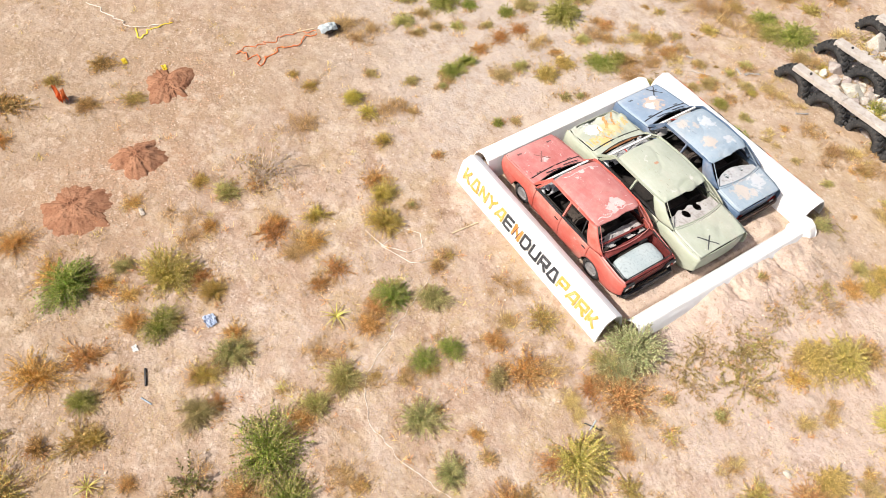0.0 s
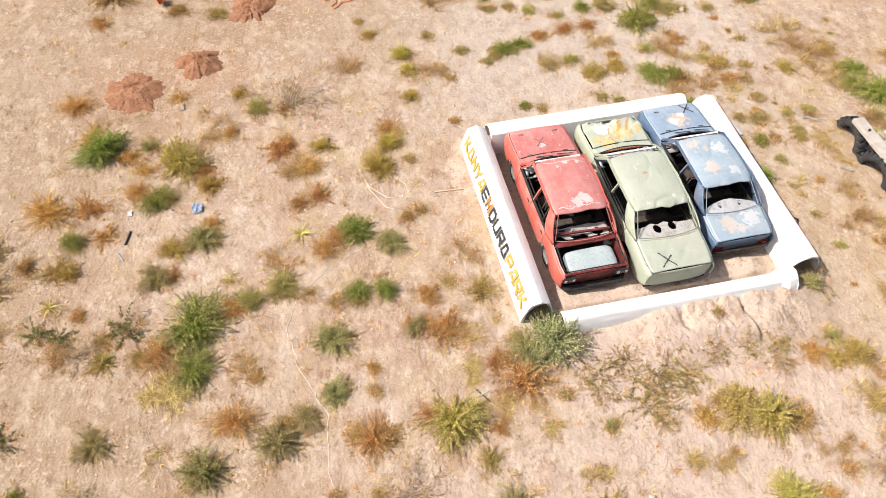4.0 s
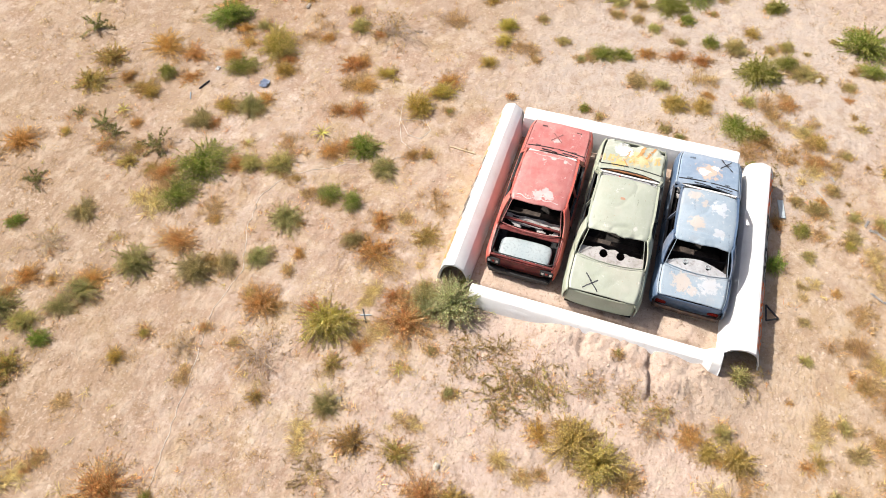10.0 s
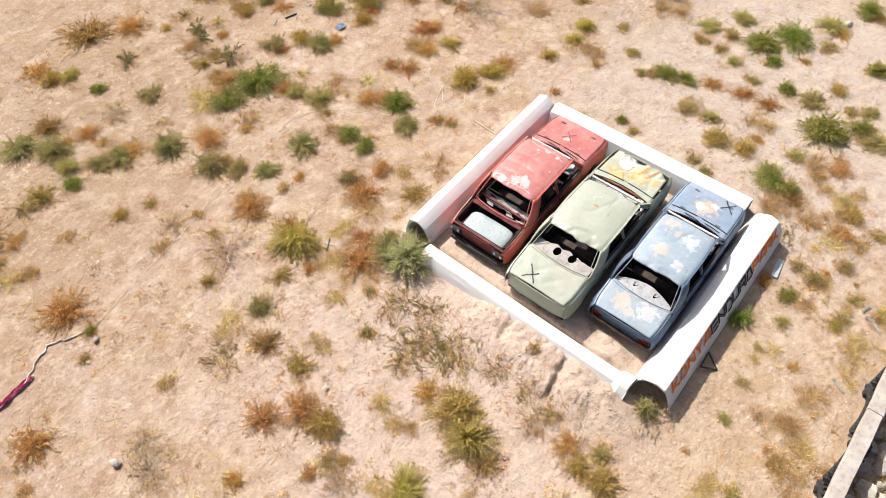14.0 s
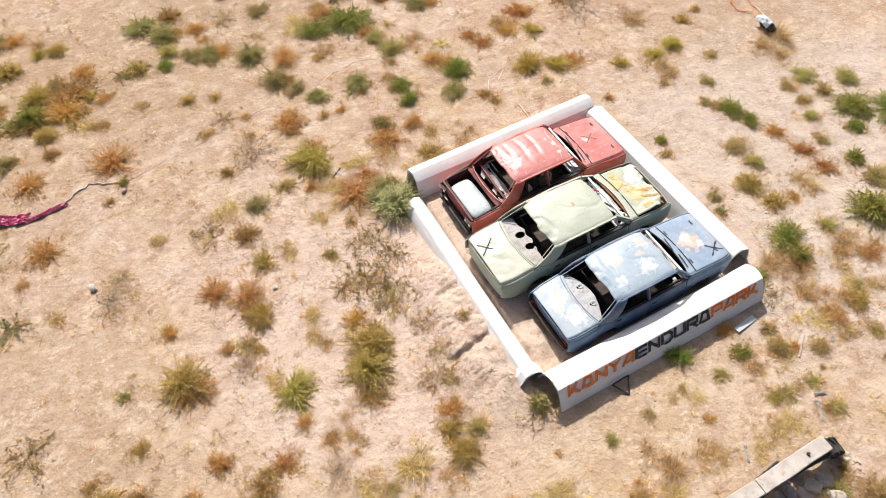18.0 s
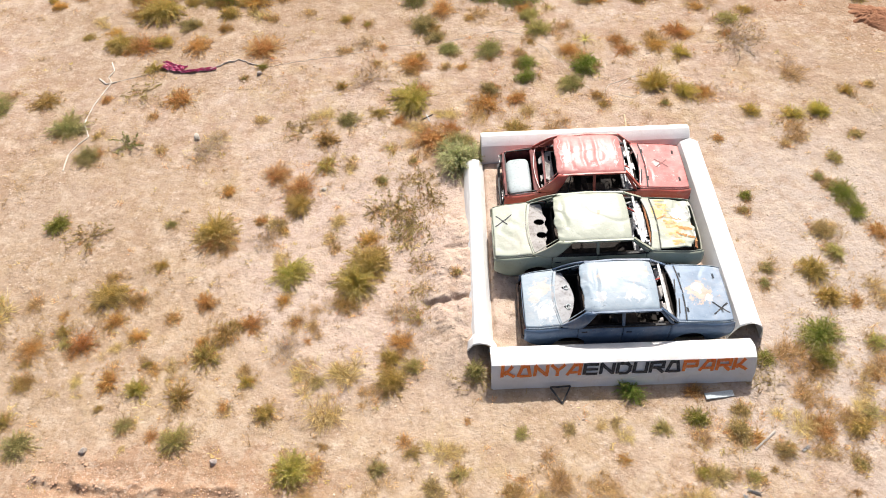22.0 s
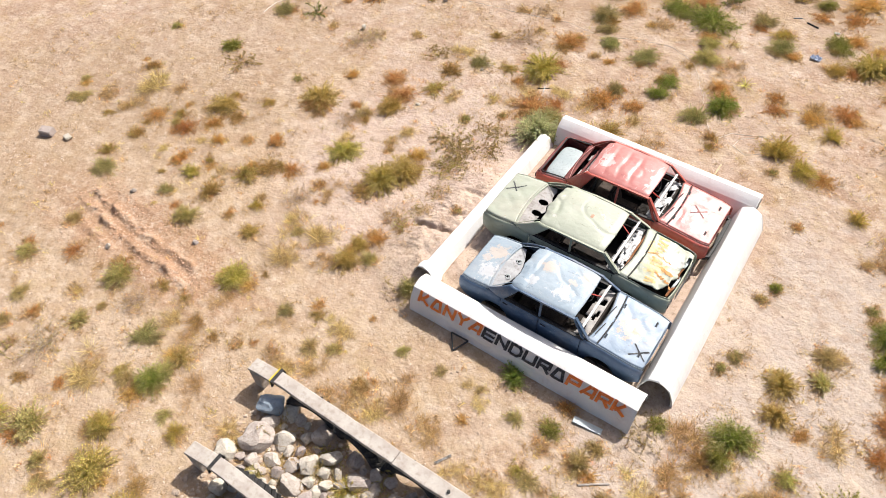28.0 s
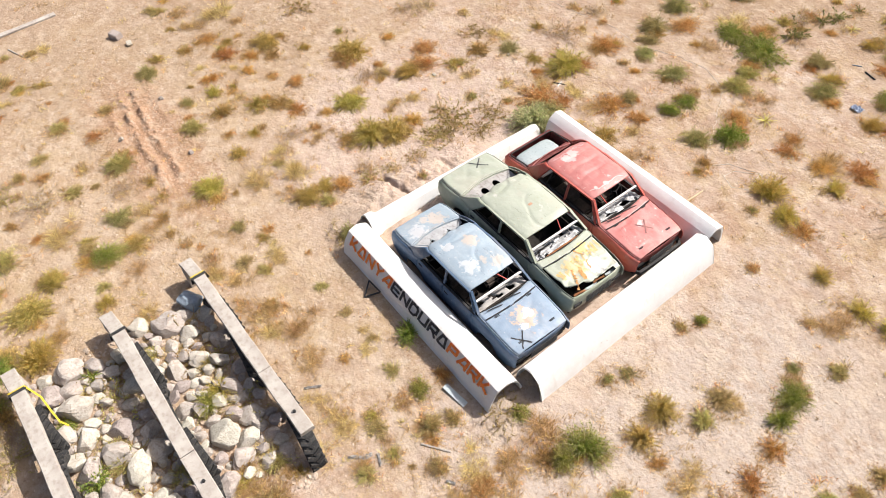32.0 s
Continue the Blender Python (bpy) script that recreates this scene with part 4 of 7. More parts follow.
    if torn_hood:
        # near-black block painted for the shaded void under the torn hood
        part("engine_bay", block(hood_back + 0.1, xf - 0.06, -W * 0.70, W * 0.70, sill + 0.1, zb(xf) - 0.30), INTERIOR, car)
        for k, y0 in enumerate((-0.62, -0.36, -0.05, 0.3)):
            strip = [(xf - 0.10 + 0.06 * wave(y0 + 0.1 * i, k, 3, 2), y0 + 0.09 * i, zb(xf) - 0.10 + 0.07 * wave(y0 + 0.13 * i, k, 4, 6)) for i in range(5)]
            part("torn_front_strip", bar(strip, 0.05, 0.018), BARE_SHEET if k % 2 else RUST, car)
    hood_ob = part("hood", grid(lambda u, v: hood(hood_back + 0.05 * (1 - v * v) + u * (xf - 0.03 - hood_back - 0.05 * (1 - v * v)), v), span(0, 1, 44), span(-1, 1, 36), torn_hood), c["hood_paint"] or top, car, smooth=True, thick=0.018)
    part("cowl", grid(lambda u, v: deck(screen_base(v) + u * (hood_back + 0.05 * (1 - v * v) - 0.014 - screen_base(v)), v, 0, 0.0, 0.003, 1), span(0, 1, 5), span(-1, 1, 20)), c["hood_paint"] or top, car, smooth=True, thick=0.02)
    for sg in (1, -1):
        for hx in c["hood_vents"]:
            v0 = hood(hx, sg * 0.62) + Vector((0, 0, 0.006))
            for k in range(5):
                slit = block(-0.022, 0.022, -0.006, 0.006, -0.004, 0.003)
                bmesh.ops.translate(slit, vec=v0 + Vector((0, 0.026 * (k - 2), 0)), verts=slit.verts)
                part("vent_slit", slit, DARK_TRIM, hood_ob)
        if c["wipers"]:
            w0, w1 = deck(screen_base(sg * 0.2) + 0.06, sg * 0.35 + 0.1, 0.02, 0, 0, 1), deck(screen_base(0.5) + 0.02, sg * 0.35 - 0.42, 0.045, 0, 0, 1)
            part("wiper", bar([w0, w0.lerp(w1, 0.5) + Vector((0, 0, 0.01)), w1], 0.018, 0.012), DARK_TRIM, car)
        part("cowl_slit", bar([deck(hood_back - 0.02 + 0.05 * (1 - v * v), v, 0.006, 0, 0, 1) for v in span(0.08 * sg, 0.95 * sg, 6)], 0.022, 0.010), DARK_TRIM, car)
    if c["boot_lid"]:
        part("boot_lid", grid(lambda u, v: deck(xr + 0.025 + u * (rear_base(v) - 0.075 - xr), v, 0.006, 0.012, c["hood_dent"] * 0.6, 9), span(0, 1, 26), span(-1, 1, 26)), top, car, smooth=True, thick=0.02)
        part("rear_window_sill", grid(lambda u, v: deck(rear_base(v) - 0.042 + 0.062 * u, v, 0.0, 0.0, 0.002, 2), span(0, 1, 3), span(-1, 1, 20)), top, car, smooth=True, thick=0.02)
    # end panels
    for x, zt, sgx, pname in ((xr, c["z_rear"], -1, "rear_panel"), (xf, c["z_front"], 1, "front_panel")):
        def panel(v, s, x=x, zt=zt, sgx=sgx):
            z = sill + 0.06 + (zt - 0.02 - sill - 0.06) * s
            return Vector((x + sgx * (0.02 * math.sin(math.pi * s) - 0.06 * v ** 4 - c["tuck"] * (1 - s)), v * half(x) * 0.97, z))
        p = part(pname, grid(panel, span(-1, 1, 20), span(0, 1, 8)), c["tail"] or paint, car, smooth=True, thick=0.02 * sgx)
        mid = 0.42
        for sg in (1, -1):
            l0, l1 = panel(sg * 0.62, mid), panel(sg * 0.94, mid)
            bm = block(-0.018, 0.018, -abs(l1.y - l0.y) / 2, abs(l1.y - l0.y) / 2, -0.05, 0.05, soft=0.012)
            bmesh.ops.translate(bm, vec=(l0 + l1) / 2 + Vector((sgx * 0.02, 0, 0)), verts=bm.verts)
            if c["lamps"] or sgx > 0:
                part("tail_lamp" if sgx < 0 else "headlamp_hole", bm, c["lamps"] if sgx < 0 else DARK_TRIM, p)
            else:
                bm.free()
        if sgx > 0:
            for k in range(5):
                z = panel(0, 0.35 + 0.1 * k).z
                part("grille_slat", block(x + 0.03, x + 0.045, -half(x) * 0.5, half(x) * 0.5, z - 0.008, z + 0.008), DARK_TRIM, p)
        by = half(x) * 0.98
        if c["bumpers"]:
            part("bumper", bar([(x - sgx * 0.10, -by, sill + 0.12), (x + sgx * 0.05, -by * 0.9, sill + 0.12), (x + sgx * 0.07, 0, sill + 0.12), (x + sgx * 0.05, by * 0.9, sill + 0.12), (x - sgx * 0.10, by, sill + 0.12)], 0.06, 0.10), DARK_TRIM, car)

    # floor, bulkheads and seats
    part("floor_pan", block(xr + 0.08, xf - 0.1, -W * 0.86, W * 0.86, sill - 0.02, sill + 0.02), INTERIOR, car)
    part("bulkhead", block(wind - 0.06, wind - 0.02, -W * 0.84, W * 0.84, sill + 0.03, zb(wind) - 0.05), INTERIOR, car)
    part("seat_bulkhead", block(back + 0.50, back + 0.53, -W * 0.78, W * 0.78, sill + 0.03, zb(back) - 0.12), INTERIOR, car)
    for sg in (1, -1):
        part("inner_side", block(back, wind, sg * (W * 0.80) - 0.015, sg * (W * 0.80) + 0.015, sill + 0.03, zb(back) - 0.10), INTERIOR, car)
    if c["seats"]:
        for sg in (1, -1):
            sx = wind - 0.95
            bm = block(sx - 0.22, sx + 0.26, sg * 0.36 - 0.24, sg * 0.36 + 0.24, sill + 0.08, sill + 0.25, soft=0.04)
            part("seat", bm, SEAT_CLOTH, car)
            bm = block(-0.06, 0.06, -0.23, 0.23, 0, 0.52, soft=0.04)
            bmesh.ops.transform(bm, matrix=pose(sx - 0.22, sg * 0.36, sill + 0.22, 0, -14, 0), verts=bm.verts)
            part("seat_back", bm, SEAT_CLOTH, car)
    part("rear_seat", block(back + 0.56, back + 0.95, -W * 0.74, W * 0.74, sill + 0.05, sill + 0.22, soft=0.04), SEAT_CLOTH, car)
    # dashboard with torn lining
    bm = grid(lambda x, v: Vector((x, v * (c["deck_half"] - 0.05), zb(wind) - 0.06 - 0.5 * max(0, wind - 0.22 - x) + 0.03 * wave(x * 8, v * 5, 1, seed))), span(wind - 0.36, wind - 0.03, 10), span(-1, 1, 24),
              lambda x, v: wave(x * 7, v * 3, 1, seed + 4) > -0.28 or x > wind - 0.1)
    part("dashboard", bm, c["dash"], car, smooth=True, thick=0.03)
    if c["wheel_side"]:
        bm = bmesh.new()
        ring = [Vector((0, 0.18 * math.cos(a), 0.18 * math.sin(a))) for a in span(0, math.tau, 20)]
        bar(ring, 0.022, sides=5, bm=bm)
        for a in (0.5, math.pi - 0.5, 1.5 * math.pi):
            bar([(0, 0, 0), (0, 0.17 * math.cos(a), 0.17 * math.sin(a))], 0.02, bm=bm)
        bmesh.ops.transform(bm, matrix=pose(wind - 0.52, c["wheel_side"] * 0.36, zb(wind) - 0.05, 0, -28, 0), verts=bm.verts)
        part("steering_wheel", bm, DARK_TRIM, car)
    # safety tubes in the windscreen
    t = 0.5
    px, pz = wind + (rf - wind) * t + 0.01, zb(wind) + (rz - zb(wind)) * t
    part("safety_tube", bar([(px, -rw - 0.01, pz), (px, rw + 0.01, pz)], 0.05, 0.03), WHITE_BAR, car, "white-painted tube across the windscreen")
    for y0, y1 in c["struts"]:
        part("strut", bar([(px - 0.02, y0, pz), (rf - 0.03, y1, rz - 0.05)], 0.022), RED_TUBE, car)
    # screen seals: black frame lines round both openings
    for pname, base_of, za, xb, zb_, ya, yb in (("windscreen_seal", screen_base, zb(wind) + 0.012, rf + 0.045, rz - 0.005, c["deck_half"] - 0.05, rw - 0.05), ("rear_window_seal", rear_base, zb(back) + 0.015, rr - 0.02, rz - 0.015, c["deck_half"] - 0.06, rw - 0.06)):
        bm = bmesh.new()
        bar([(xb, yb, zb_)] + [(base_of(v), v * ya, za + 0.018 * (1 - v * v)) for v in (1, 0.93, 0.75, 0.4, 0, -0.4, -0.75, -0.93, -1)] + [(xb, -yb, zb_)], 0.013, bm=bm)
        part(pname, bm, DARK_TRIM if pname == "windscreen_seal" else top, car)
    # wheels
    for wx in c["wheels_on"]:
        for sg in (1, -1):
            wheel = part("wheel", wheel_mesh(0.27, 0.17), RUBBER, car)
            wheel.location = (wx, sg * (half(wx) - 0.12), c["hub"])
            rim = part("rim", rim_mesh(0.17, 0.15), RIM_METAL, wheel)
    return car


def wheel_mesh(r, w):
    bm = bmesh.new()
    sect = ((-0.42, 0.66), (-0.5, 0.80), (-0.44, 0.95), (-0.3, 1.0), (0.3, 1.0), (0.44, 0.95), (0.5, 0.80), (0.42, 0.66))
    rings = [[bm.verts.new((r * q * math.cos(a), w * p, r * q * math.sin(a))) for p, q in sect] for a in span(0, math.tau, 24)[:-1]]
    for i in range(24):
        a, b = rings[i], rings[(i + 1) % 24]
        for k in range(len(sect) - 1):
            bm.faces.new((a[k], a[k + 1], b[k + 1], b[k]))
    bmesh.ops.recalc_face_normals(bm, faces=bm.faces)
    return bm


def rim_mesh(r, w):
    bm = bmesh.new()
    sect = ((-0.45, 1.05), (-0.3, 0.95), (-0.25, 0.6), (-0.35, 0.35), (-0.33, 0.0))
    for sgn in (1, -1):
        rings = [[bm.verts.new((r * q * math.cos(a), sgn * w * p, r * q * math.sin(a))) for p, q in sect] for a in span(0, math.tau, 16)[:-1]]
        for i in range(16):
            a, b = rings[i], rings[(i + 1) % 16]
            for k in range(len(sect) - 1):
                bm.faces.new((a[k], a[k + 1], b[k + 1], b[k]))
    return bm


def decal(parent, surface_fn, lines, w, material, name="paint_mark", wobble=0.0):
    """Strokes sprayed on a sheet: each a line between two places of the sheet's own x and y."""
    bm = bmesh.new()
    for (x0, y0), (x1, y1) in lines:
        n = 24 if wobble else 10
        prev = None
        dx, dy = x1 - x0, y1 - y0
        k = w / 2 / math.hypot(dx, dy)
        for i in range(n + 1):
            t = i / n
            x, y = x0 + dx * t, y0 + dy * t
            if wobble:
                q = wobble * wave(t * 5, x0 * 7 + y0 * 3, 1)
                x, y = x - dy * q, y + dx * q
            f = 0.7 + 0.6 * abs(wave(x * 9, y * 9, 1)) + 5 * wobble * abs(wave(x * 13, y * 13, 1))
            a = bm.verts.new(surface_fn(x - dy * k * f, y + dx * k * f))
            b = bm.verts.new(surface_fn(x + dy * k * f, y - dx * k * f))
            if prev:
                bm.faces.new((prev[0], prev[1], b, a))
            prev = (a, b)
    return part(name, bm, material, parent)


def shelf(car, x0, x1, half, z, holes, r, material, seed, ragged=0.0, curve=0.13, bow=0.06):
    """A parcel shelf with round loudspeaker holes."""
    def fn(x, y):
        f = 1 - (y / half) ** 2
        return Vector((x - curve * f * (x1 - x) / (x1 - x0), y, z + 0.012 * wave(x * 6, y * 6, 1, seed) + 0.03 * f * (x1 - x) / (x1 - x0)))

    def keep(x, y):
        if any(math.hypot(x - hx, y - hy) < r for hx, hy in holes):
            return False
        if x > x1 - bow * (y / half) ** 2 - ragged * (0.5 + wave(y * 6, 0, 1, seed)):
            return False
        return True
    ob = part("parcel_shelf", grid(fn, span(x0, x1, 44), span(-half, half, 110), keep), material, car, thick=0.015)
    return ob


base = dict(half=0.80, sill=0.26, arch=0.33, hub=0.28, deck_half=0.715, dent=0.012, crown=0.07, roof_dent=0.02, creases=(), cowl=0.20, hood_lift=0.0, hood_dent=0.008, crumple=0.0,
            boot_lid=True, lamps=DARK_TRIM, bumpers=False, seats=True, dash=PALE_LINER, wheel_side=1, struts=(), wheels_on=(), vent=False, vent_bar=False, c_top=0.22, hood_vents=(), tail=None, tuck=0.10, bow=0.10, tear=0.03, hood_paint=None, wipers=False)

# blue saloon
BLUE_X, BLUE_Y = 0.21, -1.86
# side paint carries the shade, top paint the sun's glare and bleaching
blue = sedan("wrecked_saloon", pose(BLUE_X, BLUE_Y, 0.0, 0, 0, 0), BLUE_SHADED_SIDE, BLUE_LIT_TOP, "sun-bleached blue saloon wreck without glass on sand",
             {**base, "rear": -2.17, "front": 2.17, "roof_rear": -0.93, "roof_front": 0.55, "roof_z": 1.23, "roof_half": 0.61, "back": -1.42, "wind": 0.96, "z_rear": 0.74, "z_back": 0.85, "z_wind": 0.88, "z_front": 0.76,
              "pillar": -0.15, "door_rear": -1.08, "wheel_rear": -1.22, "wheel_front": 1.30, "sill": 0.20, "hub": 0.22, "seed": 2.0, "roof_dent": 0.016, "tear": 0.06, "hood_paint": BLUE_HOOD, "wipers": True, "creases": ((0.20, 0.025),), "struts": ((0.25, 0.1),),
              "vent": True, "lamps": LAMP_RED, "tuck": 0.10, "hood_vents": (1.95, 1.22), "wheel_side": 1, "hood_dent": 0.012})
sh = shelf(blue, -1.42, -1.08, 0.64, 0.83, ((-1.22, 0.24), (-1.22, -0.24)), 0.034, BLUE_SHELF, 3.0, bow=0.20)
for y in (0.24, -0.24):
    bm = bmesh.new()
    bar([(-1.22 + 0.052 * math.cos(a), y + 0.052 * math.sin(a), 0.856) for a in span(0, math.tau, 14)], 0.014, 0.012, bm=bm)
    part("speaker_ring", bm, BARE_SHEET, sh)

part("rear_valance", bar([(-2.10, -0.74, 0.40), (-2.20, -0.66, 0.39), (-2.225, 0.0, 0.385), (-2.20, 0.66, 0.39), (-2.10, 0.74, 0.40)], 0.05, 0.09), CHARRED, blue, "rusted lower rear edge")

# pale green saloon
GREEN_X, GREEN_Y = -0.17, -0.05
green = sedan("wrecked_saloon", pose(GREEN_X, GREEN_Y, 0.0, 0, 0, 0), GREEN_PAINT, GREEN_TOP, "pale green saloon wreck with a crumpled rusty hood on sand",
              {**base, "rear": -2.32, "front": 2.30, "roof_rear": -0.92, "roof_front": 0.66, "roof_z": 1.30, "roof_half": 0.66, "half": 0.84, "deck_half": 0.765, "back": -1.45, "wind": 1.14, "z_rear": 0.86, "z_back": 0.95, "z_wind": 0.97, "z_front": 0.86,
               "pillar": -0.05, "door_rear": -1.05, "wheel_rear": -1.35, "wheel_front": 1.42, "seed": 5.0, "roof_dent": 0.018, "tear": 0.06, "creases": ((0.11, 0.025),), "hood_lift": 0.15, "crumple": 1.4, "hood_dent": 0.02,
               "struts": ((0.2, 0.3),), "seats": False, "lamps": None, "dash": FOIL, "c_top": 0.30, "wheel_side": 0, "tuck": 0.03})
shelf(green, -1.45, -1.08, 0.70, 0.93, ((-1.21, 0.17), (-1.19, -0.20)), 0.088, PALE_LINER, 6.0, ragged=0.05)

# red saloon
RED_X, RED_Y = 0.06, 1.78
red = sedan("wrecked_saloon", pose(RED_X, RED_Y, 0.0, 0, 0, 0), RED_PAINT, RED_TOP, "faded red four-door saloon wreck with its boot lid missing",
            {**base, "rear": -2.20, "front": 2.20, "roof_rear": -0.95, "roof_front": 0.57, "roof_z": 1.38, "roof_half": 0.61, "half": 0.82, "deck_half": 0.735, "back": -1.38, "wind": 0.98, "z_rear": 0.80, "z_back": 0.93, "z_wind": 0.93, "z_front": 0.80,
             "pillar": -0.10, "door_rear": -1.06, "wheel_rear": -1.25, "wheel_front": 1.32, "seed": 8.0, "roof_dent": 0.010, "tear": 0.05, "wipers": True, "creases": ((0.22, 0.018), (0.42, 0.02), (0.62, 0.018)), "boot_lid": False, "bumpers": True, "tail": MAROON, "dash": FOIL,
             "wheels_on": (-1.25, 1.32), "struts": ((-0.3, -0.35),), "vent_bar": True, "hood_vents": (1.22, 1.98)})
# open boot with a loose panel in it
part("boot_floor", block(-2.12, -1.36, -0.66, 0.66, 0.42, 0.45), INTERIOR, red)
for sg in (1, -1):
    part("boot_side", block(-2.12, -1.36, sg * 0.70 - 0.012, sg * 0.70 + 0.012, 0.45, 0.80), MAROON, red)
part("boot_edge", bar([(-2.15, -0.70, 0.80), (-2.15, 0.70, 0.80)], 0.05, 0.04), MAROON, red)
part("boot_seal", bar([(-1.46, -0.68, 0.915), (-2.06, -0.69, 0.845), (-2.11, -0.6, 0.83), (-2.11, 0.6, 0.83), (-2.06, 0.69, 0.845), (-1.46, 0.68, 0.915)], 0.02), DARK_TRIM, red)
part("rear_crossmember", grid(lambda x, y: Vector((x, y, 0.90 + 0.025 * wave(x * 9, y * 7, 1, 3))), span(-1.50, -1.36, 5), span(-0.70, 0.70, 30)), MAROON, red, smooth=True, thick=0.02)
part("torn_shelf", grid(lambda x, y: Vector((x, y, 0.86 + 0.05 * wave(x * 6, y * 5, 1, 7))), span(-1.30, -0.98, 12), span(-0.62, 0.62, 44), lambda x, y: wave(x * 5, y * 4, 1, 11) > -0.02 or x > -1.02), PALE_LINER, red, "torn grey lining under the rear window", thick=0.015)
for sg in (1, -1):
    lamp = part("rear_lamp", block(-2.235, -2.16, sg * 0.60 - 0.15, sg * 0.60 + 0.15, 0.60, 0.73, soft=0.015), DARK_TRIM, red, "broken rear lamp")
    for k in range(3):
        y = sg * 0.60 + 0.09 * (k - 1)
        part("lamp_shard", block(-2.245, -2.23, y - 0.03, y + 0.028, 0.63 + 0.015 * (k % 2), 0.70), LAMP_GLASS if k != 1 else LAMP_RED, lamp)
part("inner_brace", bar([(-1.22, -0.64, 0.92), (-1.18, 0.64, 0.94)], 0.05, 0.04), MAROON, red)


def loose_panel():
    bm = bmesh.new()
    n, rings = 40, []
    for k, (s, z) in enumerate(((1.0, 0.0), (1.0, 0.05), (0.95, 0.085), (0.80, 0.10), (0.5, 0.105), (0.0, 0.108))):
        ring = []
        for i in range(n):
            a = math.tau * i / n
            c_, s_ = math.cos(a), math.sin(a)
            e = 2 / 5
            x, y = math.copysign(abs(c_) ** e, c_) * 0.29 * s, math.copysign(abs(s_) ** e, s_) * 0.58 * s
            ring.append(bm.verts.new((x, y, z + 0.008 * wave(x * 5, y * 5, 1, 2))))
        rings.append(ring)
    for a, b in zip(rings, rings[1:]):
        for i in range(n):
            bm.faces.new((a[i], a[(i + 1) % n], b[(i + 1) % n], b[i]))
    bm.faces.new(rings[0][::-1])
    bmesh.ops.remove_doubles(bm, verts=bm.verts, dist=1e-4)
    return bm


panel_ob = part("metal_tank", loose_panel(), TANK_METAL, None, smooth=True)
panel_ob.matrix_basis = pose(RED_X - 1.80, RED_Y - 0.02, 0.64, 0, -5, 1)
tagged(panel_ob, "flat rounded grey metal tank lying in an open boot", "tank")
part("packing", block(-0.2, 0.2, -0.45, 0.45, -0.2, 0.0), INTERIOR, panel_ob)


def sheet_z(ob, x, y):
    """Height of the sheet ob above its own place x, y, just over the paint."""
    hit_, p, nrm, _ = ob.ray_cast(Vector((x, y, 3)), Vector((0, 0, -1)))
    return Vector((x, y, (p.z if hit_ else 0.9) + 0.005))


bpy.context.view_layer.update()
for car, pname, mx, my, size, mat in ((blue, "hood", 1.93, -0.38, 0.17, BLACK_PAINT), (green, "boot_lid", -2.05, 0.28, 0.19, BLACK_PAINT), (red, "hood", 1.62, 0.05, 0.16, GREY_PAINT)):
    sheet = [o for o in car.children if o.name.split(".")[0] == pname][0]
    decal(sheet, lambda x, y: sheet_z(sheet, x, y), (((mx - size, my - size * 0.9), (mx + size, my + size * 0.75)), ((mx - size * 0.9, my + size * 0.8), (mx + size * (0.45 if car is green else 1), my - size * 0.7))), 0.036, mat, "paint_mark", 0.03)
# worn yellow letters that can no longer be read, on the green hood
sheet = [o for o in green.children if o.name.split(".")[0] == "hood"][0]
mark = random.Random(5)
plates = []
for k in range(7):
    y = 0.60 - 0.195 * k
    x = 1.56 + 0.035 * k + mark.uniform(-0.03, 0.03)
    lean = mark.uniform(-0.06, 0.06)
    plates.append((((x - 0.13, y + 0.05), (x + mark.uniform(0.02, 0.13), y + 0.05 + lean)), 0.065))
    plates.append((((x - mark.uniform(0.0, 0.13), y - 0.045), (x + 0.13, y - 0.045 - lean)), mark.choice((0.03, 0.06, 0.08))))
    if k % 2:
        plates.append((((x, y + 0.06), (x + 0.03, y - 0.05)), 0.05))
for p, w in plates:
    decal(sheet, lambda x, y: sheet_z(sheet, x, y), [p], w, OCHRE_PAINT, "worn_yellow_patch", 0.07)
for (x0, y0), (x1, y1), w in (((2.0, -0.4), (2.2, -0.50), 0.06), ((1.40, 0.1), (1.62, 0.22), 0.03), ((1.78, -0.10), (2.12, -0.22), 0.09), ((1.75, -0.30), (1.98, -0.38), 0.05), ((1.72, 0.18), (1.95, 0.10), 0.03)):
    decal(sheet, lambda x, y: sheet_z(sheet, x, y) + Vector((0, 0, 0.002)), [((x0, y0), (x1, y1))], w, RUST_STAIN, "rust_streak", 0.12)
# scratches and peeling on the red roof
sheet = [o for o in red.children if o.name.split(".")[0] == "roof"][0]
for stroke in (((0.43, -0.5), (0.46, 0.42)), ((-0.84, -0.45), (-0.86, 0.5)), ((-0.80, 0.1), (-0.72, -0.3))):
    decal(sheet, lambda x, y: sheet_z(sheet, x, y), [stroke], 0.022, PEELED, "peeled_patch", 0.09)
# rusty rim and silver shreds under the green windscreen
part("screen_rust", bar([(1.16, y, 0.985 - 0.05 * (y / 0.7) ** 2 + 0.01 * wave(y * 9, 0, 1)) for y in span(-0.68, 0.68, 20)], 0.04, 0.03), RUST, green)
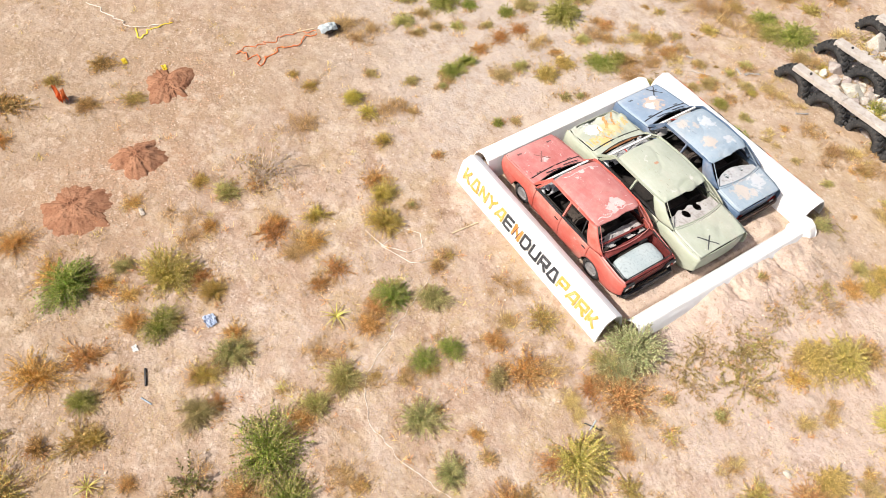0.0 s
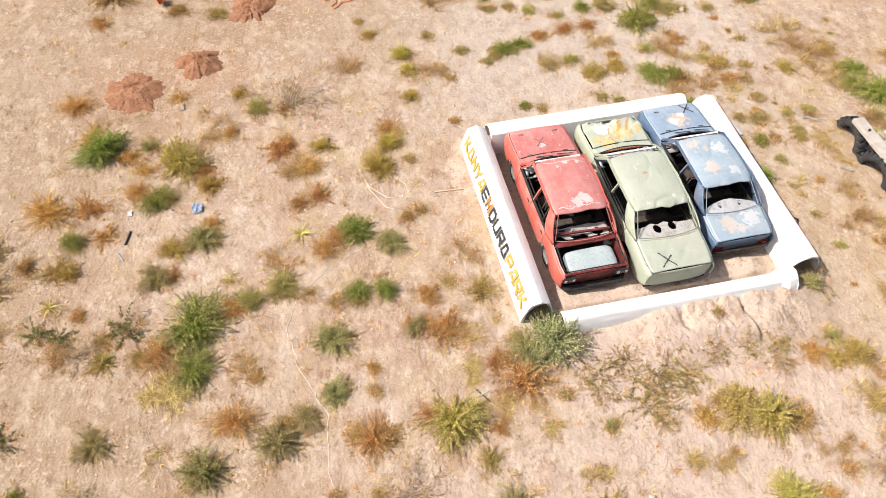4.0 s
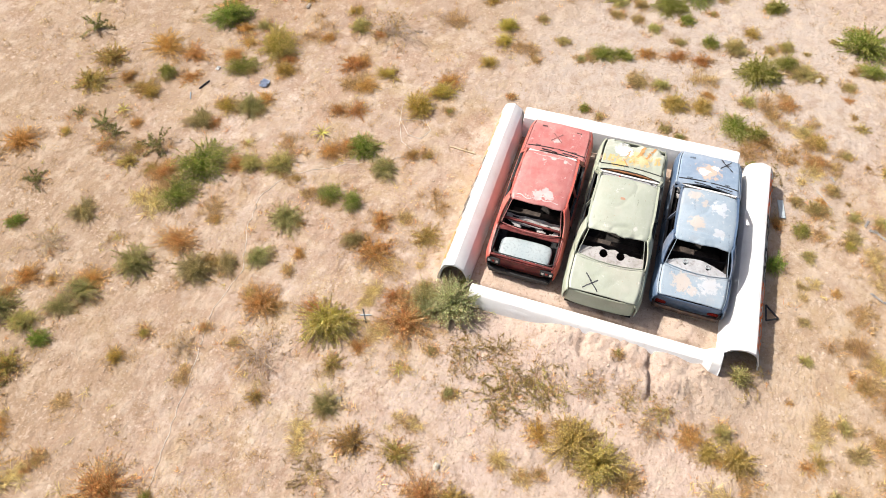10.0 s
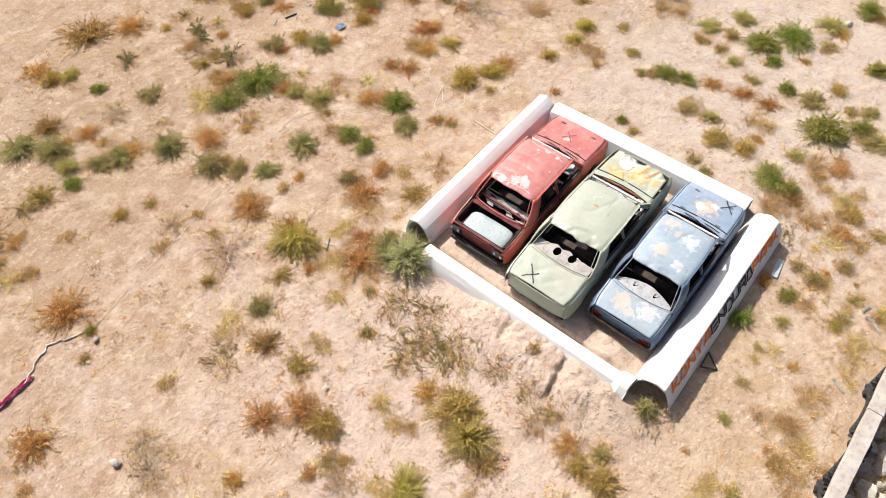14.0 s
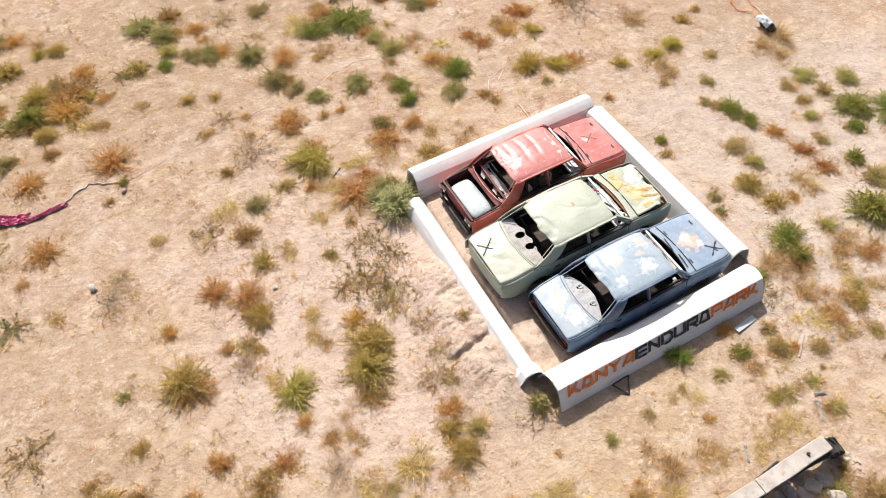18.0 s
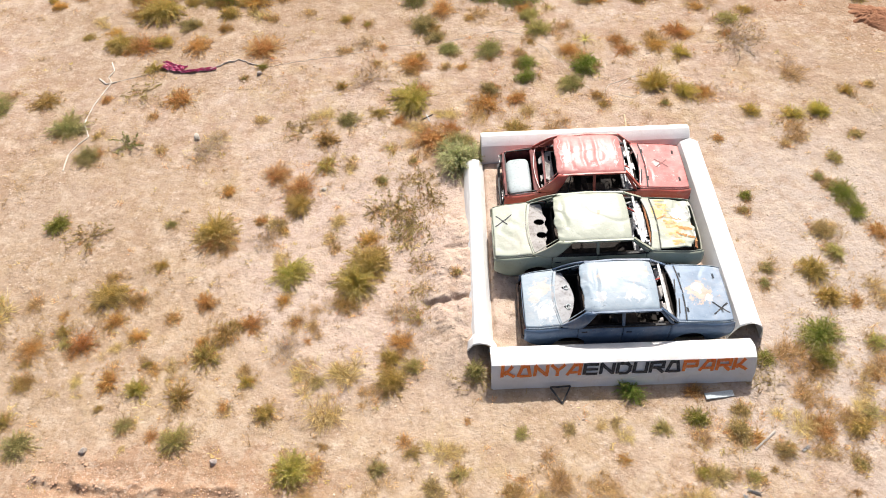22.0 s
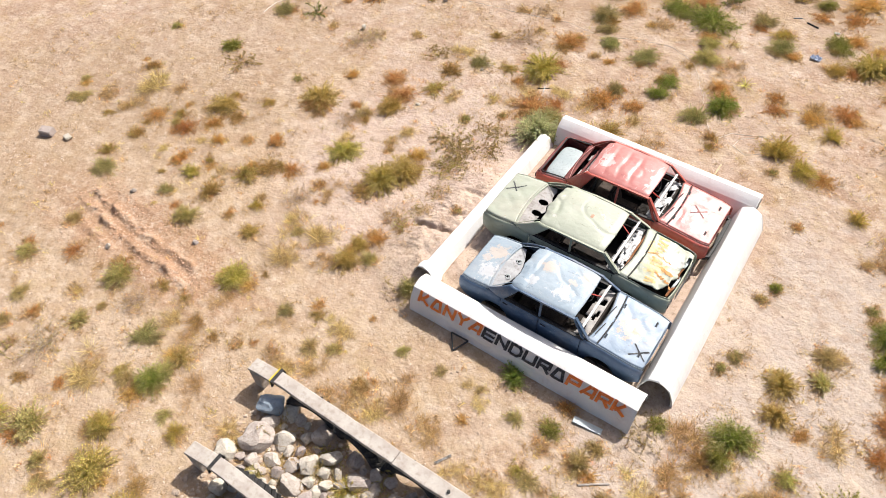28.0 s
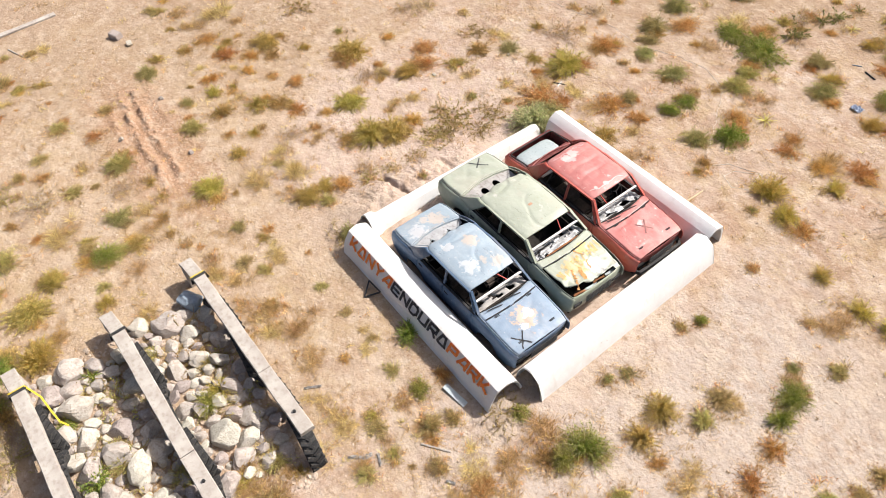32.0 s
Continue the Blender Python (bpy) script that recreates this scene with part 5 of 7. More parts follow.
for car, wind, zw in ((green, 1.14, 0.97), (red, 0.98, 0.93)):
    bm = grid(lambda x, y: Vector((x, y, zw - 0.02 + 0.035 * wave(x * 5, y * 3.5, 1, wind) + 0.012 * wave(x * 17, y * 11, 1, 2))), span(wind - 0.30, wind - 0.01, 14), span(-0.62, 0.60, 50), lambda x, y: wave(x * 6, y * 3.5, 1, 21 + wind) + 0.3 * wave(x * 19, y * 15, 1, 5) > -0.10)
    part("torn_insulation", bm, FOIL, car, "silvery torn insulation below the windscreen", smooth=True, thick=0.01)



# ---- beam-and-tyre obstacle with a rock bed ----
def tractor_tyre(r=0.60, w=0.32, lugs=13):
    """Upper half of a tyre that is dug into the ground up to its hub, with its tread lugs."""
    t = thing("tractor_tyre", Matrix(), "black tractor tyre dug half into the ground under a beam", "tyre", "half-buried tractor tyres")
    sect = ((-0.36, 0.60), (-0.47, 0.70), (-0.5, 0.82), (-0.42, 0.94), (-0.2, 0.985), (0.2, 0.985), (0.42, 0.94), (0.5, 0.82), (0.47, 0.70), (0.36, 0.60), (0.30, 0.64), (0.40, 0.75), (0.36, 0.88), (-0.36, 0.88), (-0.40, 0.75), (-0.30, 0.64))
    bm = bmesh.new()
    rings = [[bm.verts.new((r * q * math.cos(a), w * p, r * q * math.sin(a))) for p, q in sect] for a in span(-0.35, math.pi + 0.35, 30)]
    for a, b in zip(rings, rings[1:]):
        for k in range(len(sect)):
            bm.faces.new((a[k], a[(k + 1) % len(sect)], b[(k + 1) % len(sect)], b[k]))
    bmesh.ops.recalc_face_normals(bm, faces=bm.faces)
    casing = part("casing", bm, RUBBER, t, smooth=True)
    for sg in (1, -1):
        lug = bmesh.new()
        block(-0.035, 0.035, 0.0, 0.17, -0.03, 0.045, lug)
        bmesh.ops.transform(lug, matrix=Matrix.Rotation(radians(28 * sg), 4, "Z") @ Matrix.Scale(sg, 4, (0, 1, 0)), verts=lug.verts)
        bmesh.ops.recalc_face_normals(lug, faces=lug.faces)
        me = mesh_of("lug", lug, RUBBER)
        for k in range(lugs):
            a = -0.15 + (math.pi + 0.3) * (k + (0.5 if sg < 0 else 0)) / lugs
            ob = new("lug", me)
            ob.parent = t
            ob.matrix_basis = Matrix.Rotation(math.pi / 2 - a, 4, "Y") @ Matrix.Translation((0, 0, r * 0.97))
    return t


def timber(x0, x1, y0, y1, z, w, h, seed):
    """A hewn plank with uneven edges."""
    bm = bmesh.new()
    n = max(3, int(abs(x1 - x0) / 0.18))
    rings = []
    for i in range(n + 1):
        t = i / n
        x, y = x0 + (x1 - x0) * t, y0 + (y1 - y0) * t
        a = w / 2 + 0.014 * wave(x * 2, seed, 1, seed)
        b = w / 2 + 0.014 * wave(x * 2, seed + 5, 1, seed)
        c = 0.008 * wave(x * 1.5, seed, 1, seed + 2)
        rings.append([bm.verts.new(p) for p in ((x, y - a, z - h), (x, y - a, z - 0.012 + c), (x, y - a + 0.012, z + c), (x, y + b - 0.012, z + c), (x, y + b, z - 0.012 + c), (x, y + b, z - h))])
    for p, q in zip(rings, rings[1:]):
        for k in range(6):
            bm.faces.new((p[k], q[k], q[(k + 1) % 6], p[(k + 1) % 6]))
    bm.faces.new(rings[0])
    bm.faces.new(rings[-1][::-1])
    bmesh.ops.recalc_face_normals(bm, faces=bm.faces)
    return bm


first_tyre = None
BEAMS = ((-6.66, -4.32, 1.04, -0.62, "yellow"), (-8.64, -4.05, 1.20, 0.05, ""), (-10.76, -3.95, 1.35, 0.3, "yellow"))
for by, x0, x1, joint, strap in BEAMS:
    beam = thing("beam", pose(0, by, 0), "grey weathered timber beam laid over half-buried tyres", "beam", "obstacle beams")
    part("end_block", timber(x0, x0 + 0.62, -0.05, 0.0, 0.63, 0.30, 0.075, by), TIMBER, beam)
    part("plank", timber(x0 + 0.635, joint, 0.0, 0.0, 0.70, 0.29, 0.12, by + 3), TIMBER, beam)
    part("plank", timber(joint + 0.012, x1, 0.0, 0.02, 0.695, 0.30, 0.12, by + 7), TIMBER, beam)
    part("end_post", block(x0 + 0.02, x0 + 0.27, -0.20, 0.09, -0.05, 0.552, soft=0.01), TIMBER, beam)
    bm = bmesh.new()
    bmesh.ops.create_cone(bm, cap_ends=True, segments=10, radius1=0.035, radius2=0.03, depth=0.05)
    bmesh.ops.translate(bm, vec=(x1 - 0.48, 0.02, 0.712), verts=bm.verts)
    part("bolt", bm, DARK_TRIM, beam)
    if strap:
        part("strap", bar([(x0 + 0.60, -0.17, 0.52), (x0 + 0.61, -0.17, 0.70), (x0 + 0.62, 0.16, 0.715), (x0 + 0.62, 0.17, 0.5)], 0.025, 0.010), YELLOW_PLASTIC, beam, "yellow plastic tape")
    part("strap", bar([(x0 + 0.66, -0.17, 0.52), (x0 + 0.67, -0.17, 0.706), (x0 + 0.67, 0.17, 0.716), (x0 + 0.67, 0.18, 0.5)], 0.07, 0.012), RUBBER, beam, "black rubber strap")
    tx = x1 - 0.12
    k = 0
    while tx > x0 + 0.9:
        m = pose(tx, by + (-0.01 if by > -7 else 0.07) + (0.03 if k % 2 else -0.03), -0.02, 0, 0, 6 if k % 2 else -7)
        if first_tyre is None:
            first_tyre = tractor_tyre()
            first_tyre.matrix_basis = m
        else:
            copy_thing(first_tyre, m)
        tx -= 1.24
        k += 1


def rock_mesh(seed, material=None):
    bm = bmesh.new()
    bmesh.ops.create_icosphere(bm, subdivisions=3, radius=1)
    off = Vector((seed * 3.1, seed * 1.7, -seed))
    for v in bm.verts:
        d = 1 + 0.34 * noise.noise(v.co * 0.9 + off) + 0.16 * noise.noise(v.co * 2.3 + off) + 0.05 * noise.noise(v.co * 6 + off)
        v.co *= d
        for ax in ((1, 0.3, 0.5), (-0.6, 1, 0.2), (0.2, -0.7, 0.9), (-0.9, -0.5, 0.4), (0.7, 0.8, -0.2)):
            n_ = (Vector(ax) + 0.5 * Vector((math.sin(seed), math.cos(2 * seed), math.sin(3 * seed)))).normalized()
            k = v.co.dot(n_)
            if k > 0.62:
                v.co -= n_ * (k - 0.62) * 0.9
        v.co.z *= 0.72
    return mesh_of("rock", bm, material or STONE)


rng = random.Random(4)
rocks = [rock_mesh(k + 1.0) for k in range(10)]
placed = []
tries = 0
while len(placed) < 215 and tries < 26000:
    tries += 1
    size = rng.choice((0.14, 0.17, 0.20, 0.23, 0.26, 0.30, 0.35)) * rng.uniform(0.85, 1.15)
    if tries > 4000:
        size *= 0.6
    x, y = rng.uniform(-4.2, 1.3), rng.uniform(-10.75, -6.95)
    if x > 0.8 + 0.5 * wave(y, 1.0, 1.2, 5):
        continue
    if any(abs(y - b[0]) < 0.24 and x > b[1] - 0.1 for b in BEAMS) and size > 0.11:
        continue
    if x < -3.45 and wave(x, y, 0.8, 3) < 0.1:
        continue
    if any(math.hypot(x - p, y - q) < 0.76 * (size + s) for p, q, s in placed):
        continue
    placed.append((x, y, size))
    ob = new("rock", rng.choice(rocks))
    ob.matrix_basis = pose(x, y, ground_height(x, y) + size * rng.uniform(0.08, 0.38), rng.uniform(-25, 25), rng.uniform(-25, 25), rng.uniform(0, 360)) @ Matrix.Diagonal((size * rng.uniform(0.9, 1.35), size, size * rng.uniform(0.85, 1.1), 1))
    tagged(ob, "large pale limestone boulder in the rock bed" if size > 0.2 else "small pale limestone rock in the rock bed", "rock", "rocks between the beams")



# ---- plants ----
class Leaves:
    """Collects blades and leaves as plain triangles and quads."""

    def __init__(self):
        self.v, self.f = [], []

    def blade(self, root, way, length, width, droop, parts=2):
        side = way.cross(Vector((0, 0, 1)))
        side = side.normalized() if side.length > 0.02 else Vector((1, 0, 0))
        p, d, i0 = Vector(root), way.normalized(), len(self.v)
        for k in range(parts + 1):
            w = width * (1 - k / (parts + 0.6)) / 2
            self.v += [tuple(p - side * w), tuple(p + side * w)]
            p = p + d * length / parts
            d = (d + Vector((0, 0, -droop / parts))).normalized()
        for k in range(parts):
            a = i0 + 2 * k
            self.f.append((a, a + 1, a + 3, a + 2))

    def leaf(self, root, way, length, width, turn):
        d = way.normalized()
        side = d.cross(Vector((math.sin(turn), math.cos(turn), 0.4))).normalized()
        a, i0 = Vector(root), len(self.v)
        self.v += [tuple(a), tuple(a + d * length * 0.5 + side * width / 2), tuple(a + d * length), tuple(a + d * length * 0.5 - side * width / 2)]
        self.f.append((i0, i0 + 1, i0 + 2, i0 + 3))

    def mesh(self, name, material):
        me = bpy.data.meshes.new(name)
        me.from_pydata(self.v, [], self.f)
        me.materials.append(material)
        return me


def sprig(st, lf, r, root, way, length, leaves, leaf, width, bend=0.3, bare=0.3, splay=0.75):
    """One bent shoot with short leaves set all round its outer part."""
    steps = 6
    p, d = Vector(root), way.normalized()
    line = [p.copy()]
    for _ in range(steps):
        p = p + d * (length / steps)
        d = (d + Vector((r.gauss(0, 0.10), r.gauss(0, 0.10), -bend / steps + r.gauss(0, 0.05)))).normalized()
        p.z = max(p.z, 0.015)
        line.append(p.copy())
    for u, v in zip(line, line[1:]):
        st.blade(u, v - u, (v - u).length * 1.05, 0.014, 0.0, 1)
    for k in range(leaves):
        t = bare + (1 - bare) * (k + r.random()) / leaves
        i = min(steps - 1, int(t * steps))
        q = line[i].lerp(line[i + 1], t * steps - i)
        along = (line[i + 1] - line[i]).normalized()
        out = Vector((r.gauss(0, 1), r.gauss(0, 1), r.gauss(0.25, 0.8))).normalized()
        lf.leaf(q, along * (1 - splay * (1.15 - t)) + out * splay, leaf * r.uniform(0.65, 1.25) * (1.15 - 0.45 * t), width * r.uniform(0.8, 1.2), r.uniform(0, 6))


def bush_meshes(seed, leaf_mat, shoots=30, leaves=34, leaf=0.15, width=0.05, rise=(8, 84), tall=0.72, bend=0.35, bare=0.3, splay=0.75, lobes=5, stem_mat=None):
    """A bush of about radius 1: shoots that spring from a few crowns, dense and dark inside, ragged outside."""
    r = random.Random(seed)
    st, lf = Leaves(), Leaves()
    crowns = [(Vector((r.gauss(0, 0.08), r.gauss(0, 0.08), 0)), r.uniform(0.55, 0.75))]
    turn = r.uniform(0, math.tau)
    for k in range(lobes):
        a, d = turn + math.tau * (k + r.uniform(-0.6, 0.6)) / lobes, r.uniform(0.25, 0.72)
        crowns.append((Vector((math.cos(a) * d, math.sin(a) * d, 0)), r.uniform(0.26, 0.58)))
    total = sum(q * q for _, q in crowns)
    for root, size in crowns:
        n = max(3, round(shoots * size * size / total))
        for k in range(n):
            az = math.tau * (k * 0.618 + r.uniform(-0.12, 0.12))
            el = math.asin(r.uniform(math.sin(radians(rise[0])), math.sin(radians(rise[1]))))
            way = Vector((math.cos(az) * math.cos(el), math.sin(az) * math.cos(el), math.sin(el) * tall))
            ln = size * r.uniform(0.74, 1.1) * (1 + 0.65 * wave(math.cos(az) * 1.6, math.sin(az) * 1.6 + 2 * el, 1, seed * 0.7 + root.x))
            foot = root * 0.2 + Vector((r.gauss(0, 0.03), r.gauss(0, 0.03), 0))
            reach_ = root * 0.8 + way * ln
            sprig(st, lf, r, foot, reach_, reach_.length, max(5, round(leaves * ln)), leaf, width, bend, bare, splay)
    return st.mesh("branchwork", stem_mat or STEM), lf.mesh("foliage", leaf_mat)


def tuft_mesh(seed, material, blades=130, tall=0.8, width=0.03, flat=0.0):
    r = random.Random(seed)
    g = Leaves()
    hearts = [(r.gauss(0, 0.38), r.gauss(0, 0.38), r.uniform(0.35, 0.75)) for _ in range(6)]
    for _ in range(blades):
        hx, hy, size = r.choice(hearts)
        az, el = r.uniform(0, math.tau), radians(r.uniform(15 - flat * 12, 85 - flat * 45))
        root = Vector((hx + r.gauss(0, 0.09), hy + r.gauss(0, 0.09), -0.02))
        g.blade(root, Vector((math.cos(az) * math.cos(el), math.sin(az) * math.cos(el), math.sin(el) * tall)), size * r.uniform(0.5, 1.1), width, 0.7, 3)
    return g.mesh("tuft", material)


def sprawl_meshes(seed, leaf_mat, stem_mat, runners=34, leaves=5, leaf=(0.10, 0.18), width=0.055, rise=(0.10, 0.6), stride=0.18, thick=0.02):
    """A thin creeping weed: long bare runners with tufts of small leaves at their joints."""
    r = random.Random(seed)
    st, lf = Leaves(), Leaves()
    for _ in range(runners):
        az = r.uniform(0, math.tau)
        p, d = Vector((r.gauss(0, 0.10), r.gauss(0, 0.10), 0)), Vector((math.cos(az), math.sin(az), r.uniform(*rise))).normalized()
        for i in range(7):
            st.blade(p, d, stride * 1.1, thick, 0.25, 1)
            p = p + d * stride
            d = (d + Vector((r.gauss(0, 0.45), r.gauss(0, 0.45), r.gauss(-0.10, 0.2)))).normalized()
            p.z = max(p.z, 0.02)
            if i > 0 and r.random() < 0.75:
                for _ in range(leaves):
                    w = (d + Vector((r.gauss(0, 0.8), r.gauss(0, 0.8), r.gauss(0.2, 0.5)))).normalized()
                    lf.leaf(p - d * (stride * r.random()), w, r.uniform(*leaf), width, r.uniform(0, 6))
    return st.mesh("branchwork", stem_mat), lf.mesh("foliage", leaf_mat)


def frond_meshes(seed):
    """A dark weed with a dozen long leafy arms that lie out over the soil."""
    r = random.Random(seed)
    st, lf = Leaves(), Leaves()
    n = r.randint(9, 12)
    for k in range(n):
        az = math.tau * (k + r.uniform(-0.3, 0.3)) / n
        el = radians(r.choice((8, 14, 22, 35, 55)))
        sprig(st, lf, r, (r.gauss(0, 0.05), r.gauss(0, 0.05), 0.02), Vector((math.cos(az) * math.cos(el), math.sin(az) * math.cos(el), math.sin(el))), r.uniform(0.65, 1.15), 42, 0.19, 0.06, 0.25, 0.12, 0.7)
    return st.mesh("branchwork", STEM), lf.mesh("foliage", LEAF_DARK)


def star_leaf(seed):
    r = random.Random(seed)
    g = Leaves()
    g.blade((0, 0, 0.03), Vector((1, 0, r.uniform(0.3, 0.8))), r.uniform(0.75, 1.05), 0.10, 0.9, 4)
    return g.mesh("leaf", LEAF_OLIVE)


KINDS = {
    "GREEN": [bush_meshes(10 + k, LEAF_GREEN, 220, 54, 0.105, 0.034, (14, 89), 1.0, 0.8, 0.2, 0.85, 7) for k in range(5)],
    "GREY_GREEN": [bush_meshes(20 + k, LEAF_GREY, 170, 52, 0.088, 0.038, (10, 88), 0.95, 0.8, 0.2, 0.95, 8) for k in range(5)],
    "OLIVE": [bush_meshes(80 + k, LEAF_OLIVE, 190, 52, 0.092, 0.035, (10, 88), 0.95, 0.75, 0.2, 0.9, 8) for k in range(5)],
    "YELLOW": [bush_meshes(30 + k, LEAF_YELLOW, 190, 34, 0.15, 0.018, (15, 89), 0.8, 0.25, 0.25, 0.5) for k in range(4)],
    "FEATHERY": [bush_meshes(90 + k, LEAF_PALE, 180, 36, 0.14, 0.023, (12, 88), 0.75, 0.3, 0.25, 0.5, 7) for k in range(5)],
    "RUST": [bush_meshes(40 + k, LEAF_RUST, 180, 38, 0.11, 0.024, (6, 86), 0.7, 0.4, 0.2, 0.8, 7, DEAD_STALK) for k in range(5)],
    "TAWNY": [bush_meshes(110 + k, LEAF_TAWNY, 130, 32, 0.13, 0.022, (4, 80), 0.52, 0.5, 0.2, 0.8, 8, STRAW) for k in range(5)],
    "STRAW": [(tuft_mesh(50 + k, STRAW, 560, 0.55, 0.018, 0.35),) for k in range(5)],
    "STALKY": [bush_meshes(120 + k, LEAF_DUN, 150, 30, 0.12, 0.026, (5, 84), 0.62, 0.35, 0.25, 0.6, 7, DEAD_STALK) for k in range(5)],
    "SPARSE": [sprawl_meshes(60 + k, LEAF_BANK, DEAD_STALK, 20, 22, (0.05, 0.10), 0.022, (0.05, 0.4), 0.2) for k in range(5)],
    "TWIGGY": [sprawl_meshes(130 + k, LEAF_DUN, TWIG, 46, 3, (0.06, 0.12), 0.026, (0.1, 0.9)) for k in range(4)],
    "WEB": [sprawl_meshes(160 + k, LEAF_DUN, TWIG, 26, 1, (0.03, 0.06), 0.016, (0.03, 0.3), 0.17, 0.011) for k in range(3)],
    "FROND": [frond_meshes(140 + k) for k in range(4)],
    "STAR": [[star_leaf(70 + k) for k in range(5)]],
}
# larger bushes bear more and relatively smaller leaves
BIG = {
    "GREEN": [bush_meshes(210 + k, LEAF_GREEN, 380, 82, 0.068, 0.021, (14, 89), 1.0, 0.9, 0.15, 0.95, 8) for k in range(3)],
    "GREY_GREEN": [bush_meshes(220 + k, LEAF_GREY, 320, 76, 0.06, 0.025, (10, 88), 0.95, 0.85, 0.15, 1.0, 9) for k in range(3)],
    "OLIVE": [bush_meshes(230 + k, LEAF_OLIVE, 350, 78, 0.064, 0.023, (10, 88), 0.95, 0.8, 0.15, 0.95, 9) for k in range(3)],
    "FEATHERY": [bush_meshes(240 + k, LEAF_PALE, 310, 58, 0.10, 0.016, (12, 88), 0.75, 0.3, 0.2, 0.55, 8) for k in range(2)],
    "YELLOW": [bush_meshes(250 + k, LEAF_YELLOW, 330, 58, 0.10, 0.016, (15, 89), 0.8, 0.25, 0.2, 0.55, 6) for k in range(2)],
    "SAGE": [bush_meshes(260 + k, LEAF_SAGE, 380, 66, 0.10, 0.020, (18, 88), 0.85, 0.25, 0.2, 0.65, 6) for k in range(2)],
    "RUST": [bush_meshes(270 + k, LEAF_RUST, 230, 48, 0.085, 0.017, (6, 86), 0.7, 0.4, 0.15, 0.85, 8, DEAD_STALK) for k in range(3)],
}
WORDS = {
    "GREEN": ("shrub", "dense green desert shrub on dry soil", "shrub", "green shrubs"),
    "GREY_GREEN": ("shrub", "grey-green thorny desert shrub on dry soil", "shrub", "grey-green shrubs"),
    "OLIVE": ("shrub", "olive-green bushy weed on dry soil", "shrub", "olive shrubs"),
    "SAGE": ("shrub", "tall sage-green bush against a pipe wall", "shrub", "sage bushes"),
    "YELLOW": ("shrub", "yellow-green feathery shrub on dry soil", "shrub", "yellow-green shrubs"),
    "FEATHERY": ("shrub", "pale green feathery shrub on dry soil", "shrub", "pale green shrubs"),
    "RUST": ("dry_shrub", "dried-out rust-brown bush on dry soil", "dry shrub", "dry brown bushes"),
    "TAWNY": ("dry_shrub", "loose tawny dried-out bush on dry soil", "dry shrub", "tawny dry bushes"),
    "STRAW": ("grass_tuft", "straw-coloured dry grass tuft on soil", "grass tuft", "dry grass tufts"),
    "STALKY": ("weed", "half-dry olive-brown weed with thin stalks", "weed", "half-dry weeds"),
    "SPARSE": ("weed", "thin olive weed creeping over the soil", "weed", "creeping weeds"),
    "TWIGGY": ("weed", "dead grey-brown weed of thin bare twigs", "weed", "bare dead weeds"),
    "WEB": ("weed", "tangle of bare dead runners on the soil", "weed", "bare dead runners"),
    "FROND": ("weed", "dark green weed with long leafy arms", "weed", "dark spreading weeds"),
    "STAR": ("thistle_rosette", "flat star-shaped weed with long pointed leaves", "weed", "star-shaped weeds"),
}
GREEN_A = [(-13.34, 1.34, 0.28), (-11.91, 11.29, 0.49), (-10.55, 10.86, 0.48), (-9.43, 6.71, 0.08), (-8.95, 7.19, 0.14), (-6.73, 11.14, 0.24), (-6.2, -8.06, 0.39), (-4.2, 13.62, 0.21), (-2.41, -10.37, 0.21), (-2.28, 10.34, 0.5), (-1.22, 10.26, 0.71), (-1.16, 6.23, 0.33), (-1.1, 6.79, 0.33), (0.15, -3.71, 0.28), (0.56, 6.6, 0.42), (1.37, -4.31, 0.23), (1.55, 12.94, 0.34), (2.35, -8.38, 0.64), (2.46, 11.05, 0.42), (2.84, -7.95, 0.4), (3.43, -8.29, 0.38), (3.87, 1.45, 0.16), (4.31, -3.05, 0.35), (4.38, -2.52, 0.44), (4.41, 12.4, 0.69), (6.2, 1.37, 0.35), (6.35, 0.82, 0.26), (6.75, -2.92, 0.62), (7.34, -7.02, 0.49), (7.49, -3.69, 0.36), (7.7, -1.53, 0.26), (7.84, -6.06, 0.38)]
GREEN_B = [(8.57, -0.71, 0.29), (8.68, -7.2, 0.48), (8.9, -5.9, 0.72), (9.07, -0.14, 0.53), (9.91, -0.81, 0.6), (9.96, -3.26, 0.32), (12.45, -2.12, 0.48)]
GREY_GREEN_A = [(-16.65, 5.8, 0.54), (-14.22, 4.88, 0.5), (-13.31, 3.71, 0.4), (-12.42, -4.46, 0.34), (-11.6, 9.43, 0.35), (-10.41, 1.21, 0.15), (-10.29, -4.1, 0.2), (-7.21, -7.41, 0.34), (-6.86, 13.33, 0.5), (-6.46, -10.79, 0.1), (-6.36, 12.54, 0.53), (-6.23, 4.72, 0.35), (-6.21, 0.29, 0.07), (-5.9, 11.23, 0.35), (-5.51, 7.15, 0.1), (-5.36, 11, 0.42), (-5.18, 2.44, 0.14), (-5.05, -5.11, 0.21), (-4.39, 3.08, 0.12), (-4.39, 10.24, 0.48), (-4.12, 8.84, 0.46), (-3.71, 8.23, 0.33), (-3.48, 6.85, 0.09), (-3.45, 12.23, 0.36), (-3.35, 7.65, 0.35), (-3.32, -0.67, 0.1), (-3.2, 3.63, 0.38), (-2.25, -11.89, 0.2), (-2.22, 5.73, 0.31), (-2.14, 7.54, 0.42), (0.11, 5.85, 0.4), (0.18, 11.06, 0.4)]
